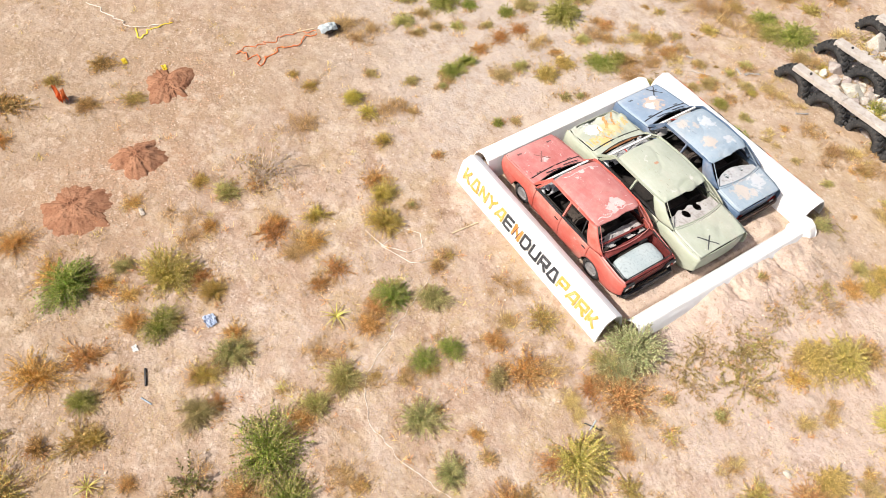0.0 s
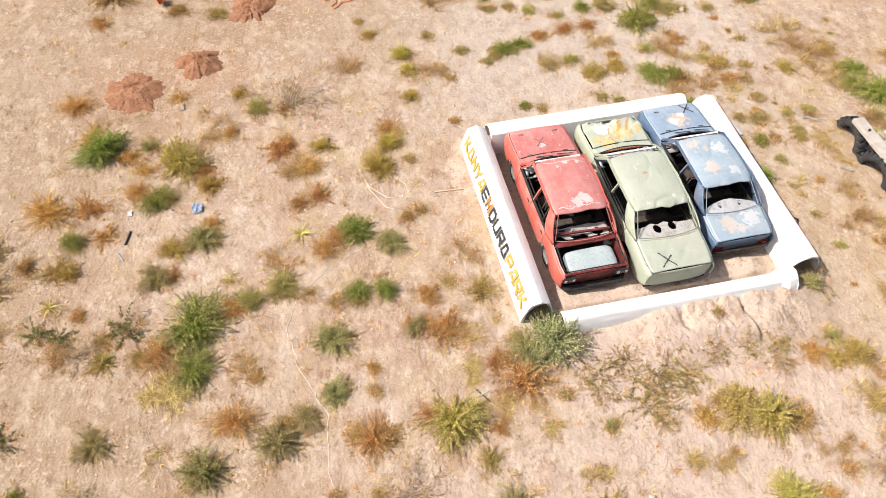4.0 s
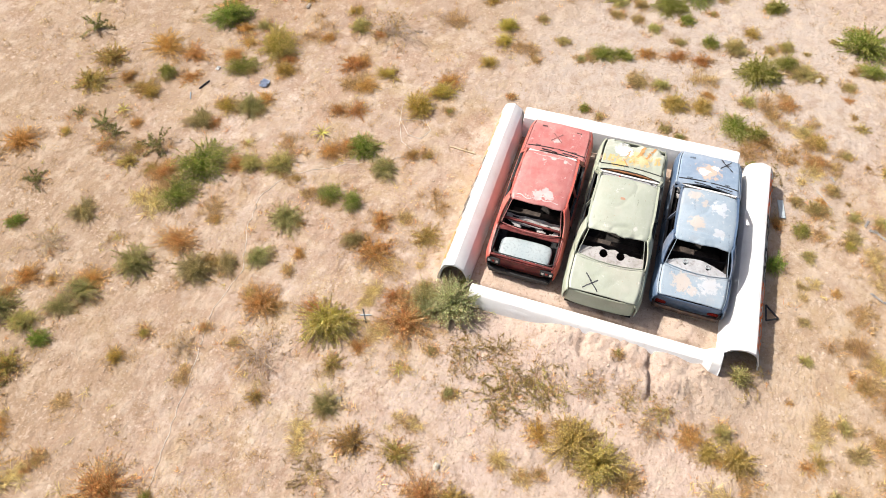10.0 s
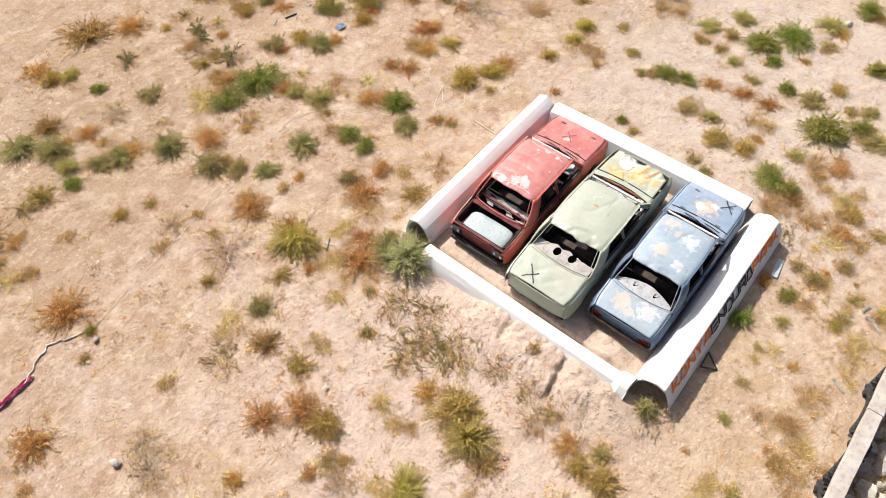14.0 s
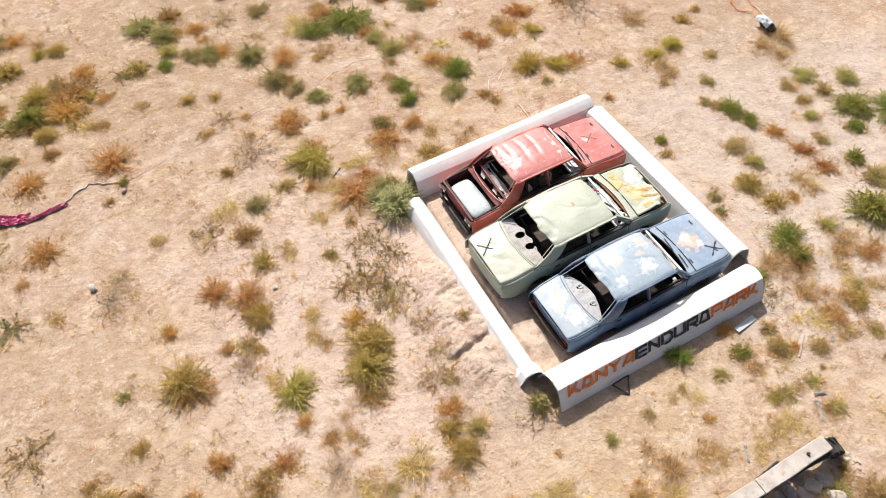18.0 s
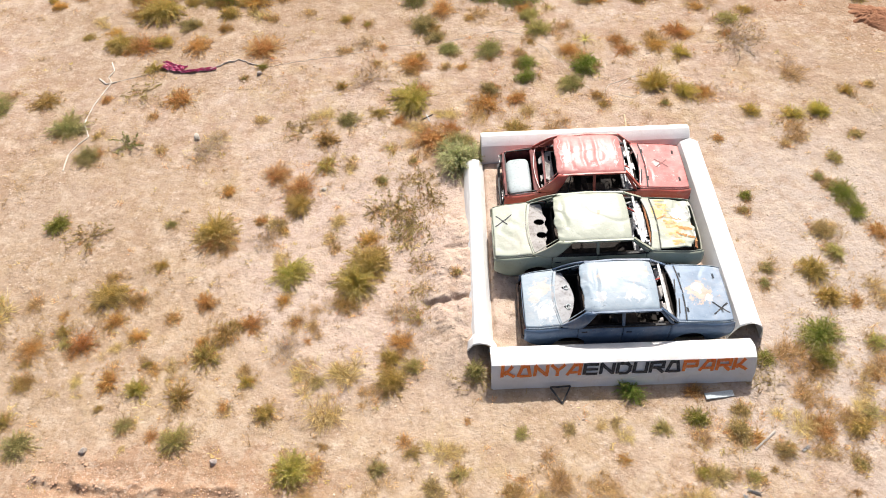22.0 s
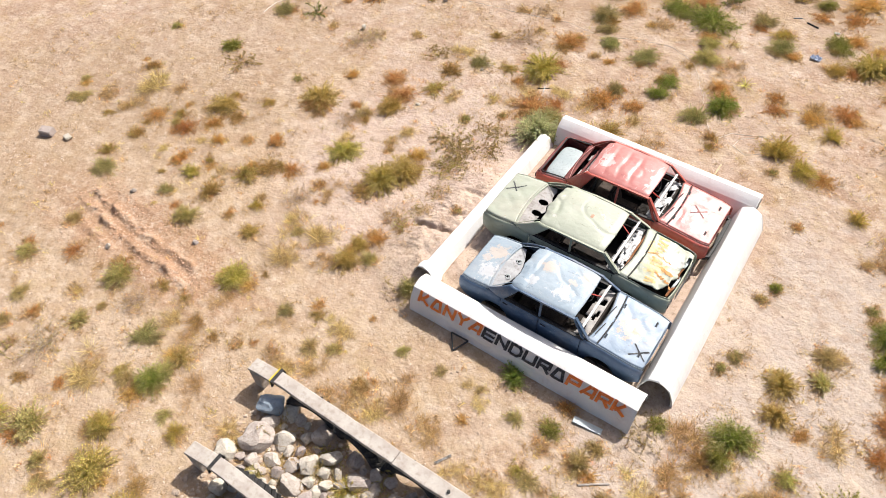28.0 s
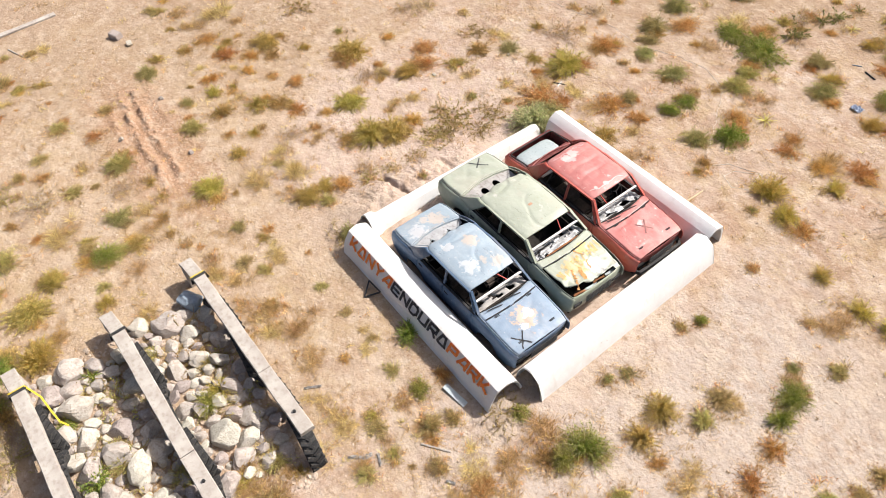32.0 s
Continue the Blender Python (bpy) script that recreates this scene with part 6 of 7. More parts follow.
GREY_GREEN_B = [(1.06, 10.07, 0.42), (2.59, 4.92, 0.12), (3.6, -1.14, 0.14), (3.79, -0.7, 0.19), (4.3, 11.26, 0.23), (5.81, 1.94, 0.16), (6.03, -3.77, 0.09)]
OLIVE_A = [(-14.25, 12.16, 0.53), (-13.68, 13.48, 0.4), (-12.69, 10.29, 0.67), (-11.47, -0.81, 0.39), (-10.21, -3.29, 0.26), (-9.27, 0.88, 0.51), (-8.44, -10.51, 0.38), (-7.4, -3.94, 0.26), (-7.29, -0.4, 0.4), (-7.22, 1.72, 0.35), (-6.68, -5.12, 0.43), (-6.29, -9.34, 0.35), (-5.91, 9.11, 0.13), (-5.69, -10.08, 0.45), (-5.69, -0.74, 0.48), (-5.37, -0.21, 0.46), (-4.84, 15, 0.32), (-4.79, -2.74, 0.26), (-4.78, -11.84, 0.39), (-4.77, -3.29, 0.35), (-4.75, -10.96, 0.34), (-4.39, 5.49, 0.55), (-4.39, 14.7, 0.29), (1.26, -5.39, 0.15), (3.52, 10.51, 0.57), (3.9, -6.4, 0.27), (4.45, 16.09, 0.29), (4.46, -4.62, 0.29), (4.76, -0.84, 0.32), (4.9, -1.53, 0.28), (8.6, -2.66, 0.26)]
YELLOW_A = [(-19.97, 5.2, 0.25), (-18.14, 4.64, 0.13), (-17.66, -7.85, 0.2), (-17.29, 2.98, 0.33), (-16.77, 4.04, 0.3), (-13.27, 4.52, 0.1), (-12.2, 8.6, 0.31), (-11.48, -0.33, 0.13), (-10.41, -0.07, 0.16), (-10.15, -2.68, 0.12), (-7.91, -3.17, 0.22), (-6.61, 9.36, 0.23), (-4.88, -8.62, 0.24), (-4.36, -10.37, 0.5), (-4.32, 7.37, 0.14), (-1.29, 14.29, 0.15), (0.68, 12.95, 0.28), (0.9, 10.71, 0.3), (2.41, 5.67, 0.51), (2.7, 9.79, 0.34), (3.2, 5.37, 0.38), (3.43, 6.97, 0.32), (4.79, 4.42, 0.24), (5.81, 8.91, 0.23), (5.88, 4.23, 0.3), (6.62, 4.3, 0.34), (7.59, 5.07, 0.22), (8.29, 5.29, 0.12)]
FEATHERY_A = [(-15.85, -6.89, 0.19), (-15.73, 1.18, 0.18), (-14.83, -8.06, 0.29), (-11.66, -7.43, 0.3), (-11.55, -6.08, 0.23), (-10.68, -9.99, 0.16), (-10.37, -8.98, 0.21), (-9.19, -4.45, 0.36), (-9.07, -6.6, 0.4), (-8.85, -7.96, 0.27), (-7.73, 1.1, 0.22), (-7.6, -10.17, 0.48), (-6.77, -10.56, 0.22), (-6.46, 11.79, 0.37), (-4.33, -2.96, 0.24), (-3.43, -5.29, 0.18), (-1.9, -7.43, 0.33), (-0.97, -9.76, 0.34), (-0.79, 9.13, 0.34), (-0.59, 8.39, 0.41), (2.15, -5.5, 0.19), (2.15, -4.61, 0.3), (2.31, -4.18, 0.21), (2.89, -5.01, 0.2), (3.72, 1.02, 0.17), (4.2, -5.29, 0.17), (5.18, 8.48, 0.36), (5.33, 0.25, 0.32), (5.45, -0.38, 0.28), (5.48, -2.73, 0.24), (6.44, 2.59, 0.2), (6.97, -5.43, 0.23)]
FEATHERY_B = [(7.16, -4.17, 0.4), (7.28, 3.42, 0.2), (7.45, -0.63, 0.2), (7.7, -2.23, 0.4), (7.86, 0.17, 0.24), (7.94, -3.27, 0.2), (8.14, 0.7, 0.2), (8.19, 1.33, 0.23), (8.25, -3.64, 0.26), (8.87, 1.37, 0.37), (8.92, 0.67, 0.28), (9.16, -1.46, 0.14), (9.86, 0.76, 0.37), (10.2, -1.79, 0.28), (11.12, -1.51, 0.5)]
RUST_A = [(-16.11, 3.19, 0.14), (-13.38, 6.03, 0.16), (-12.88, -2.17, 0.31), (-11.1, 8.39, 0.44), (-10.53, -1.97, 0.19), (-9.95, -8.42, 0.15), (-9.84, -1.53, 0.12), (-9.7, 10.6, 0.52), (-9.16, 0.62, 0.36), (-9.16, 2.26, 0.2), (-9.13, -1.13, 0.24), (-9.09, 8.05, 0.55), (-9.03, -2.18, 0.15), (-8.64, 10.71, 0.19), (-8.3, -3.75, 0.12), (-8.17, 1.21, 0.15), (-7.97, 2.77, 0.41), (-7.56, 0.89, 0.11), (-7.33, -1.15, 0.16), (-7.31, 2.23, 0.41), (-6.98, -1.73, 0.13), (-5.44, 12.42, 0.3), (-5.36, 7.94, 0.11), (-5.03, 10.96, 0.33), (-4.79, 4.59, 0.19), (-4.6, -2.39, 0.27), (-4.47, 7.02, 0.45), (-3.85, 3.87, 0.54), (-3.52, 9.62, 0.44), (-2.97, 6.78, 0.17), (-2.66, 9.12, 0.13), (-1.96, 15.21, 0.44)]
RUST_B = [(-1.72, 11.02, 0.32), (-1.47, 5.31, 0.26), (-0.97, 9.48, 0.25), (-0.44, 12.66, 0.16), (0.25, 7.34, 0.31), (0.54, 7.02, 0.3), (1.4, -3.72, 0.2), (1.47, 9.8, 0.22), (2.56, 13.52, 0.52), (2.79, 7.45, 0.34), (2.79, 11.49, 0.34), (3.68, 3.45, 0.13), (3.75, -4.7, 0.21), (3.77, 7.88, 0.21), (4.01, 11.75, 0.25), (5.19, -3.47, 0.12), (5.68, -3.81, 0.3), (6.11, 13.08, 0.42)]
TAWNY_A = [(-13.75, 8.59, 0.3), (-12.9, 8.45, 0.58), (-11.82, 5.24, 0.11), (-11.75, -2.12, 0.4), (-11.2, 5.95, 0.42), (-11.16, -1.55, 0.32), (-10.91, -3.05, 0.31), (-10.63, -6.74, 0.27), (-7.99, -1.78, 0.31), (-6.34, -8.5, 0.31), (-6.26, -5.15, 0.21), (-5.41, 0.51, 0.31), (-5.35, 11.79, 0.16), (-4.88, 15.64, 0.45), (-3.36, 4.29, 0.32), (-2.34, 5.21, 0.49), (-1.37, 13.04, 0.3), (1.61, 12.21, 0.32), (1.71, 7.79, 0.28), (1.88, 7.27, 0.33), (2.5, 12.65, 0.39), (3.16, 9.91, 0.32), (3.56, 11.37, 0.27), (3.57, 8.05, 0.46), (3.71, 5.22, 0.35), (4.42, 9.2, 0.27), (5.01, 7.81, 0.23), (5.45, -1.72, 0.18), (5.96, 10.49, 0.29), (6.63, 0.2, 0.29), (6.8, -1.4, 0.32), (6.81, -0.68, 0.33)]
TAWNY_B = [(9.63, 12.67, 0.32)]
STRAW_A = [(-14.93, -2.28, 0.26), (-14.18, -1.29, 0.54), (-13.88, -2.33, 0.33), (-13.4, 12.18, 0.56), (-13.2, -1.06, 0.16), (-11.36, 3.88, 0.15), (-9.56, -7.49, 0.16), (-9.55, -2.84, 0.2), (-8.67, 4.93, 0.15), (-7.86, 9.84, 0.19), (-7.54, -8.73, 0.39), (-7.15, -6.74, 0.26), (-7.06, 4.88, 0.29), (-6.7, -3.02, 0.25), (-6.59, -1.9, 0.2), (-6.55, 7.81, 0.17), (-6.47, 0.6, 0.15), (-6.22, 1.08, 0.3), (-6.17, -3.88, 0.39), (-6.07, 3.04, 0.19), (-5.76, -2.95, 0.38), (-5.37, -6.4, 0.12), (-5.13, -3.52, 0.24), (-4.11, -6.37, 0.2), (-3.95, -7.95, 0.34), (-3.54, -5.98, 0.27), (-3.53, -11.87, 0.37), (-2.75, 11.08, 0.41), (-2.68, -6.11, 0.28), (-2.66, 4.86, 0.32), (-2.36, 9.35, 0.23), (-2.33, -5.8, 0.26)]
STRAW_B = [(-2.02, 10.95, 0.39), (-1.97, -6.43, 0.19), (-1.82, -5.92, 0.26), (-1.5, -5.5, 0.37), (-1.3, 7.27, 0.17), (-1.26, 4.78, 0.22), (-0.76, -5.69, 0.26), (-0.56, 4.23, 0.28), (0.09, 8.43, 0.29), (0.81, -6.01, 0.26), (1.12, -8.03, 0.36), (1.37, -4.75, 0.19), (1.56, -9.78, 0.37), (2.03, -6.12, 0.19), (2.89, 7.81, 0.39), (3.39, -4.47, 0.29), (3.45, -7.28, 0.54), (3.6, -3.04, 0.38), (3.7, -5.02, 0.19), (3.74, -3.85, 0.3), (3.86, -4.51, 0.19), (4.36, -4.41, 0.33), (4.56, 9.7, 0.4), (4.57, -7.5, 0.49), (4.88, -3.67, 0.25), (5.16, -4.5, 0.15), (5.41, 3.2, 0.21), (5.51, -3.42, 0.4), (5.54, -7.11, 0.44), (5.73, 3.69, 0.31), (5.96, -1.41, 0.33), (6.43, 5.94, 0.37)]
STRAW_C = [(8.8, 2.98, 0.3), (9.04, 2.41, 0.34), (9.43, 3.06, 0.47)]
STALKY_A = [(-15.2, 6.04, 0.43), (-14.79, -0.69, 0.29), (-12.9, -3.91, 0.24), (-12.74, -2.99, 0.2), (-12.29, 7.33, 0.31), (-12.26, -1.8, 0.25), (-11.79, 12.73, 0.58), (-10.77, -1.01, 0.26), (-9.42, 11.24, 0.7), (-9.31, -3.48, 0.35), (-9.18, 9.71, 0.1), (-8.97, 9.58, 0.16), (-8.92, -2.53, 0.41), (-8.54, -2.01, 0.32), (-7.94, -6.25, 0.2), (-7.44, 11.42, 0.41), (-7.25, -6.2, 0.16), (-6.77, 3.92, 0.4), (-6.7, 3.02, 0.36), (-6.48, 6.15, 0.22), (-6.08, -7.34, 0.35), (-5.98, 13.38, 0.42), (-5.92, -6.54, 0.15), (-5.91, -1.32, 0.35), (-5.32, 4.97, 0.29), (-4.46, 6.76, 0.29), (-3, 15.89, 0.78), (-1.72, 11.43, 0.23), (-1.65, 12.13, 0.34), (-1.59, 4.13, 0.39), (-1.17, 12.16, 0.23), (-0.88, 7.83, 0.16)]
STALKY_B = [(0.55, 14.74, 0.55), (0.77, 5.32, 0.23), (0.79, 13.19, 0.41), (0.87, 4.94, 0.2), (0.99, 10.83, 0.23), (1.06, 13.86, 0.33), (1.6, 14.69, 0.51), (2.97, -9.97, 0.38), (3.01, -11.25, 0.39), (3.81, -9.86, 0.32), (4.05, -3.28, 0.31), (4.35, -7.99, 0.38), (4.61, 16.68, 0.82), (9.41, 9.33, 0.34), (9.8, 10.43, 0.33), (10.83, 12.35, 0.61), (11.15, 10.97, 0.31), (11.3, 9.64, 0.4)]
SPARSE_A = [(-12.51, 0.88, 0.41), (-12.46, 6.28, 0.36), (-9.93, -9.71, 0.4), (-7.59, 4.4, 0.31), (-5.29, 1.34, 0.24), (-4.96, 1.52, 0.41), (-4.63, 1.23, 0.32), (-4.52, 0.51, 0.32), (-4.47, 2.41, 0.25), (-4.31, 0.8, 0.44), (-4.16, -1.09, 0.21), (-4.15, -0.29, 0.25), (-4.14, -1.72, 0.25), (-4.07, 2.33, 0.32), (-3.98, 1.68, 0.31)]
TWIGGY_A = [(-10.04, 3.71, 0.41), (-9.79, 4.21, 0.31), (-9.02, -8.77, 0.47), (-8.13, -6.93, 0.32), (-7.91, 0.63, 0.35), (-7.08, -2.42, 0.32), (-5.95, 8.11, 0.29), (-5.61, 6.54, 0.52), (-4.6, -1.51, 0.32), (-4.5, 12.51, 0.34), (-4.49, -6.17, 0.22), (-1.36, 12.71, 0.39), (-0.43, -9.08, 0.3), (5.16, 7.56, 0.7)]
FROND_A = [(-12.26, 4.14, 0.37), (-7.96, 11.37, 0.25), (-2.97, 13.99, 0.34), (-1.04, 11.71, 0.4), (-0.94, 13.04, 0.31), (-0.74, 13.47, 0.31), (-0.57, 14.35, 0.22), (2.64, 15.9, 0.43), (5.95, 15.9, 0.37)]
STAR_A = [(-4.98, 3.6, 0.2), (-3.87, 11.08, 0.17), (-0.16, 9.53, 0.16), (-0.11, 13.3, 0.27), (0.77, 7.84, 0.32), (5.97, 1.7, 0.12), (6.27, 1.61, 0.09)]
PLANTS = {"GREEN": [GREEN_A, GREEN_B], "GREY_GREEN": [GREY_GREEN_A, GREY_GREEN_B], "OLIVE": [OLIVE_A], "YELLOW": [YELLOW_A], "FEATHERY": [FEATHERY_A, FEATHERY_B], "RUST": [RUST_A, RUST_B], "TAWNY": [TAWNY_A, TAWNY_B], "STRAW": [STRAW_A, STRAW_B, STRAW_C], "STALKY": [STALKY_A, STALKY_B], "SPARSE": [SPARSE_A], "TWIGGY": [TWIGGY_A], "FROND": [FROND_A], "STAR": [STAR_A]}
rng = random.Random(11)


def plant(kind, x, y, size, height=1.0, variant=None):
    name, label, category, group = WORDS[kind]
    forms = BIG[kind] if kind == "SAGE" or (kind in BIG and size > 0.42) else KINDS[kind]
    meshes = forms[variant % len(forms) if variant is not None else rng.randrange(len(forms))]
    m = pose(x, y, ground_height(x, y) - 0.01, 0, 0, rng.uniform(0, 360)) @ Matrix.Diagonal((size * rng.uniform(0.9, 1.12), size, size * height * rng.uniform(0.95, 1.3), 1))
    if size > 0.5 and kind != "SPARSE":
        label = "large " + label
    if kind == "STAR":
        ob = thing(name, m, label, category, group)
        for k in range(11):
            o = new("leaf", rng.choice(meshes))
            o.parent = ob
            o.matrix_basis = Matrix.Rotation(math.tau * k / 11 + rng.uniform(-0.2, 0.2), 4, "Z")
        return ob
    if len(meshes) == 1:
        ob = new(name, meshes[0])
        ob.matrix_basis = m
        return tagged(ob, label, category, group)
    ob = thing(name, m, label, category, group)
    for me in meshes:
        o = new(me.name.split(".")[0], me)
        o.parent = ob
    return ob


SCALE = {"GREEN": 1.3, "GREY_GREEN": 1.36, "OLIVE": 1.38, "YELLOW": 1.3, "FEATHERY": 1.32, "RUST": 1.5, "TAWNY": 1.48, "STRAW": 1.45, "STALKY": 1.32, "SPARSE": 1.25, "TWIGGY": 1.15, "FROND": 1.2, "STAR": 1.2}
for kind, lists in PLANTS.items():
    for row in lists:
        for x, y, size in row:
            plant(kind, x, y, size * SCALE[kind])
            # withered growth at the foot of the larger bushes
            if kind in ("GREEN", "GREY_GREEN", "OLIVE", "FEATHERY") and size > 0.28 and rng.random() < 0.6:
                a = rng.uniform(0, math.tau)
                plant(rng.choice(("STRAW", "TAWNY", "STALKY")), x + 0.75 * size * math.cos(a), y + 0.75 * size * math.sin(a), size * rng.uniform(0.7, 1.0), 0.8)
# the tall bush at the corner of the walls, and weeds in the pipe mouths
plant("SAGE", -3.15, 3.02, 0.74, 1.3, 0)
plant("SAGE", -3.45, 3.5, 0.42, 1.2, 1)
plant("GREY_GREEN", -3.02, -3.15, 0.34, 1.1, 0)
plant("SPARSE", -3.1, -3.3, 0.42)
plant("GREEN", 3.02, -3.05, 0.30, 0.7, 2)
plant("SPARSE", 2.85, -3.35, 0.45)

# ---- loose litter on the soil ----
rng = random.Random(21)


def free_spot():
    while True:
        x, y = rng.uniform(-19, 15.5), rng.uniform(-13, 19)
        if not (-3.3 < x < 3.3 and -3.65 < y < 3.65):
            return x, y


ALL_PLANTS = [p for lists in PLANTS.values() for row in lists for p in row]


def scatter(count, seed, low, high, blades, width, lean=(8, 75)):
    """Small tufts in drifts over the soil and round the feet of the bushes."""
    g = Leaves()
    made = 0
    while made < count:
        if rng.random() < 0.5:
            px, py, pr = rng.choice(ALL_PLANTS)
            a, k = rng.uniform(0, math.tau), pr * abs(rng.gauss(0.9, 0.4))
            x, y = px + k * math.cos(a), py + k * math.sin(a)
            if -3.3 < x < 3.3 and -3.65 < y < 3.65:
                continue
        else:
            x, y = free_spot()
            d = wave(x, y, 0.33, seed) + 0.5 * wave(x, y, 1.1, seed + 4) + 0.08
            if x > 3.3 and -4 < y < 4:
                d -= 0.3
            if d < rng.uniform(-0.1, 0.5):
                continue
        made += 1
        size = rng.uniform(low, high)
        z = ground_height(x, y)
        for _ in range(rng.randint(*blades)):
            az, el = rng.uniform(0, math.tau), radians(rng.uniform(*lean))
            g.blade((x + rng.gauss(0, size * 0.5), y + rng.gauss(0, size * 0.5), z), Vector((math.cos(az) * math.cos(el), math.sin(az) * math.cos(el), math.sin(el))), size * rng.uniform(0.6, 1.3), width, 0.6, 2)
    return g


for k in range(26):
    plant("STRAW", -3.9 + rng.gauss(0, 0.6), 4.1 + rng.gauss(0, 0.55), rng.uniform(0.16, 0.34), 0.7)
tagged(new("dry_grass", scatter(7000, 13, 0.04, 0.15, (10, 20), 0.009).mesh("dry_grass", STRAW)), "thin straw-coloured dry grass scattered over the soil", "dry grass", kind="stuff")
tagged(new("dead_stalks", scatter(1700, 17, 0.04, 0.13, (8, 18), 0.008).mesh("dead_stalks", DEAD_STALK)), "low brown dead stalks scattered over the soil", "dead stalks", kind="stuff")
tagged(new("low_weeds", scatter(900, 23, 0.05, 0.14, (9, 18), 0.011).mesh("low_weeds", LEAF_OLIVE)), "small olive weeds scattered over the soil", "weeds", kind="stuff")
tagged(new("dry_weeds", scatter(1300, 43, 0.05, 0.15, (9, 18), 0.011).mesh("dry_weeds", LEAF_RUST)), "small rust-brown dry weeds scattered over the soil", "weeds", kind="stuff")
g = Leaves()
for _ in range(1100):
    x, y = free_spot()
    az = rng.uniform(0, math.tau)
    p, d = Vector((x, y, ground_height(x, y) + 0.012)), Vector((math.cos(az), math.sin(az), 0.05))
    for _ in range(rng.randint(1, 4)):
        g.blade(p, d, 0.11, 0.007, 0.0, 1)
        p = p + d * 0.10
        d = Vector((d.x + rng.gauss(0, 0.5), d.y + rng.gauss(0, 0.5), rng.uniform(-0.03, 0.08))).normalized()
tagged(new("twigs", g.mesh("twigs", STEM)), "thin dead twigs and stalks lying on the soil", "twigs", kind="stuff")

g = Leaves()
for px, py, pr in ALL_PLANTS:
    for _ in range(int(30 + 260 * pr * pr + 70 * pr)):
        a, k = rng.uniform(0, math.tau), (pr + 0.06) * abs(rng.gauss(0, 0.8))
        x, y = px + k * math.cos(a), py + k * math.sin(a)
        if not (-3.3 < x < 3.3 and -3.65 < y < 3.65):
            az = rng.uniform(0, math.tau)
            g.blade((x, y, ground_height(x, y) + 0.008), Vector((math.cos(az), math.sin(az), rng.uniform(0.0, 0.35))), rng.uniform(0.02, 0.055), rng.uniform(0.006, 0.016), 0.5, 1)
tagged(new("leaf_litter", g.mesh("leaf_litter", LITTER)), "brown dead leaves and stalks lying round the bushes", "leaf litter", kind="stuff")

# pebbles
bm = bmesh.new()
bmesh.ops.create_icosphere(bm, subdivisions=1, radius=1)
ball = [v.co.copy() for v in bm.verts]
tri = [[v.index for v in f.verts] for f in bm.faces]
bm.free()


def strew(name, spots, material, label):
    """Little stones or clods at the places and sizes given, joined."""
    pv, pf = [], []
    for x, y, s in spots:
        rot = Euler((rng.uniform(-0.4, 0.4), rng.uniform(-0.4, 0.4), rng.uniform(0, 6))).to_matrix()
        o = Vector((x, y, ground_height(x, y) + s * 0.12))
        i0 = len(pv)
        sx, sy, sz = s * rng.uniform(0.8, 1.6), s, s * rng.uniform(0.35, 0.65)
        for v in ball:
            pv.append(tuple(o + rot @ Vector((v.x * sx, v.y * sy, v.z * sz)) * rng.uniform(0.85, 1.15)))
        pf.extend([i0 + k for k in t] for t in tri)
    me = bpy.data.meshes.new(name)
    me.from_pydata(pv, [], pf)
    me.materials.append(material)
    return tagged(new(name, me), label, name, kind="stuff")


pebble_spots = []
for _ in range(42000):
    x, y = free_spot()
    if wave(x, y, 0.3, 31) >= rng.uniform(-0.6, 0.5):
        pebble_spots.append((x, y, 0.008 + 0.020 * rng.random() ** 3 + (rng.uniform(0.01, 0.025) if rng.random() < 0.008 else 0)))
strew("pebbles", pebble_spots, PEBBLE, "pale pebbles and grit strewn over dry soil")
for _ in range(24):
    x, y = rng.uniform(-3.9, 1.6), rng.uniform(-11.2, -6.9)
    if all(abs(y - q[0]) > 0.3 for q in BEAMS):
        plant(rng.choice(("STRAW", "SPARSE", "STALKY", "FEATHERY")), x, y, rng.uniform(0.25, 0.45), 1.2)
rubble = [(rng.uniform(-4.0, 1.7), rng.uniform(-10.8, -6.9), 0.02 + 0.05 * rng.random() ** 2) for _ in range(1900)]
strew("rubble", rubble, RUBBLE, "small broken limestone rubble between larger rocks")
crumbs = [(rng.uniform(-4.3, -3.12), rng.uniform(-2.7, 1.0), 0.007 + 0.018 * rng.random() ** 2) for _ in range(420)]
crumbs += [(rng.uniform(-2.5, -1.9), rng.uniform(-2.4, 2.5), 0.006 + 0.012 * rng.random() ** 2) for _ in range(200)]
strew("gravel", crumbs, PEBBLE, "pale crumbs and gravel on the sand bank")
clods = [(x, RUT_Y + RUT_SLOPE * (x + 10) + rng.gauss(0, 0.36), 0.010 + 0.022 * rng.random() ** 2) for x in (rng.uniform(-12.2, -7.2) for _ in range(700))]
for mx, my, mr in ((9.55, 8.35, 1.0), (7.3, 9.95, 0.7), (6.45, 11.65, 0.95)):
    clods += [(mx + rng.gauss(0, mr * 0.75), my + rng.gauss(0, mr * 0.75), 0.008 + 0.022 * rng.random() ** 2) for _ in range(420)]
strew("clods", clods, CLOD, "crumbled clods of red earth on the soil")
# thicket in the north-west
for _ in range(70):
    a, d = rng.uniform(0, math.tau), 3.6 * math.sqrt(rng.random())
    x, y = -12.6 + d * math.cos(a) * 1.15, 11.6 + d * math.sin(a)
    if y > 8.0 + 0.25 * (x + 14):
        plant(rng.choice(("OLIVE", "STALKY", "TAWNY", "STRAW", "RUST", "STALKY", "GREY_GREEN")), x, y, rng.uniform(0.3, 0.62))
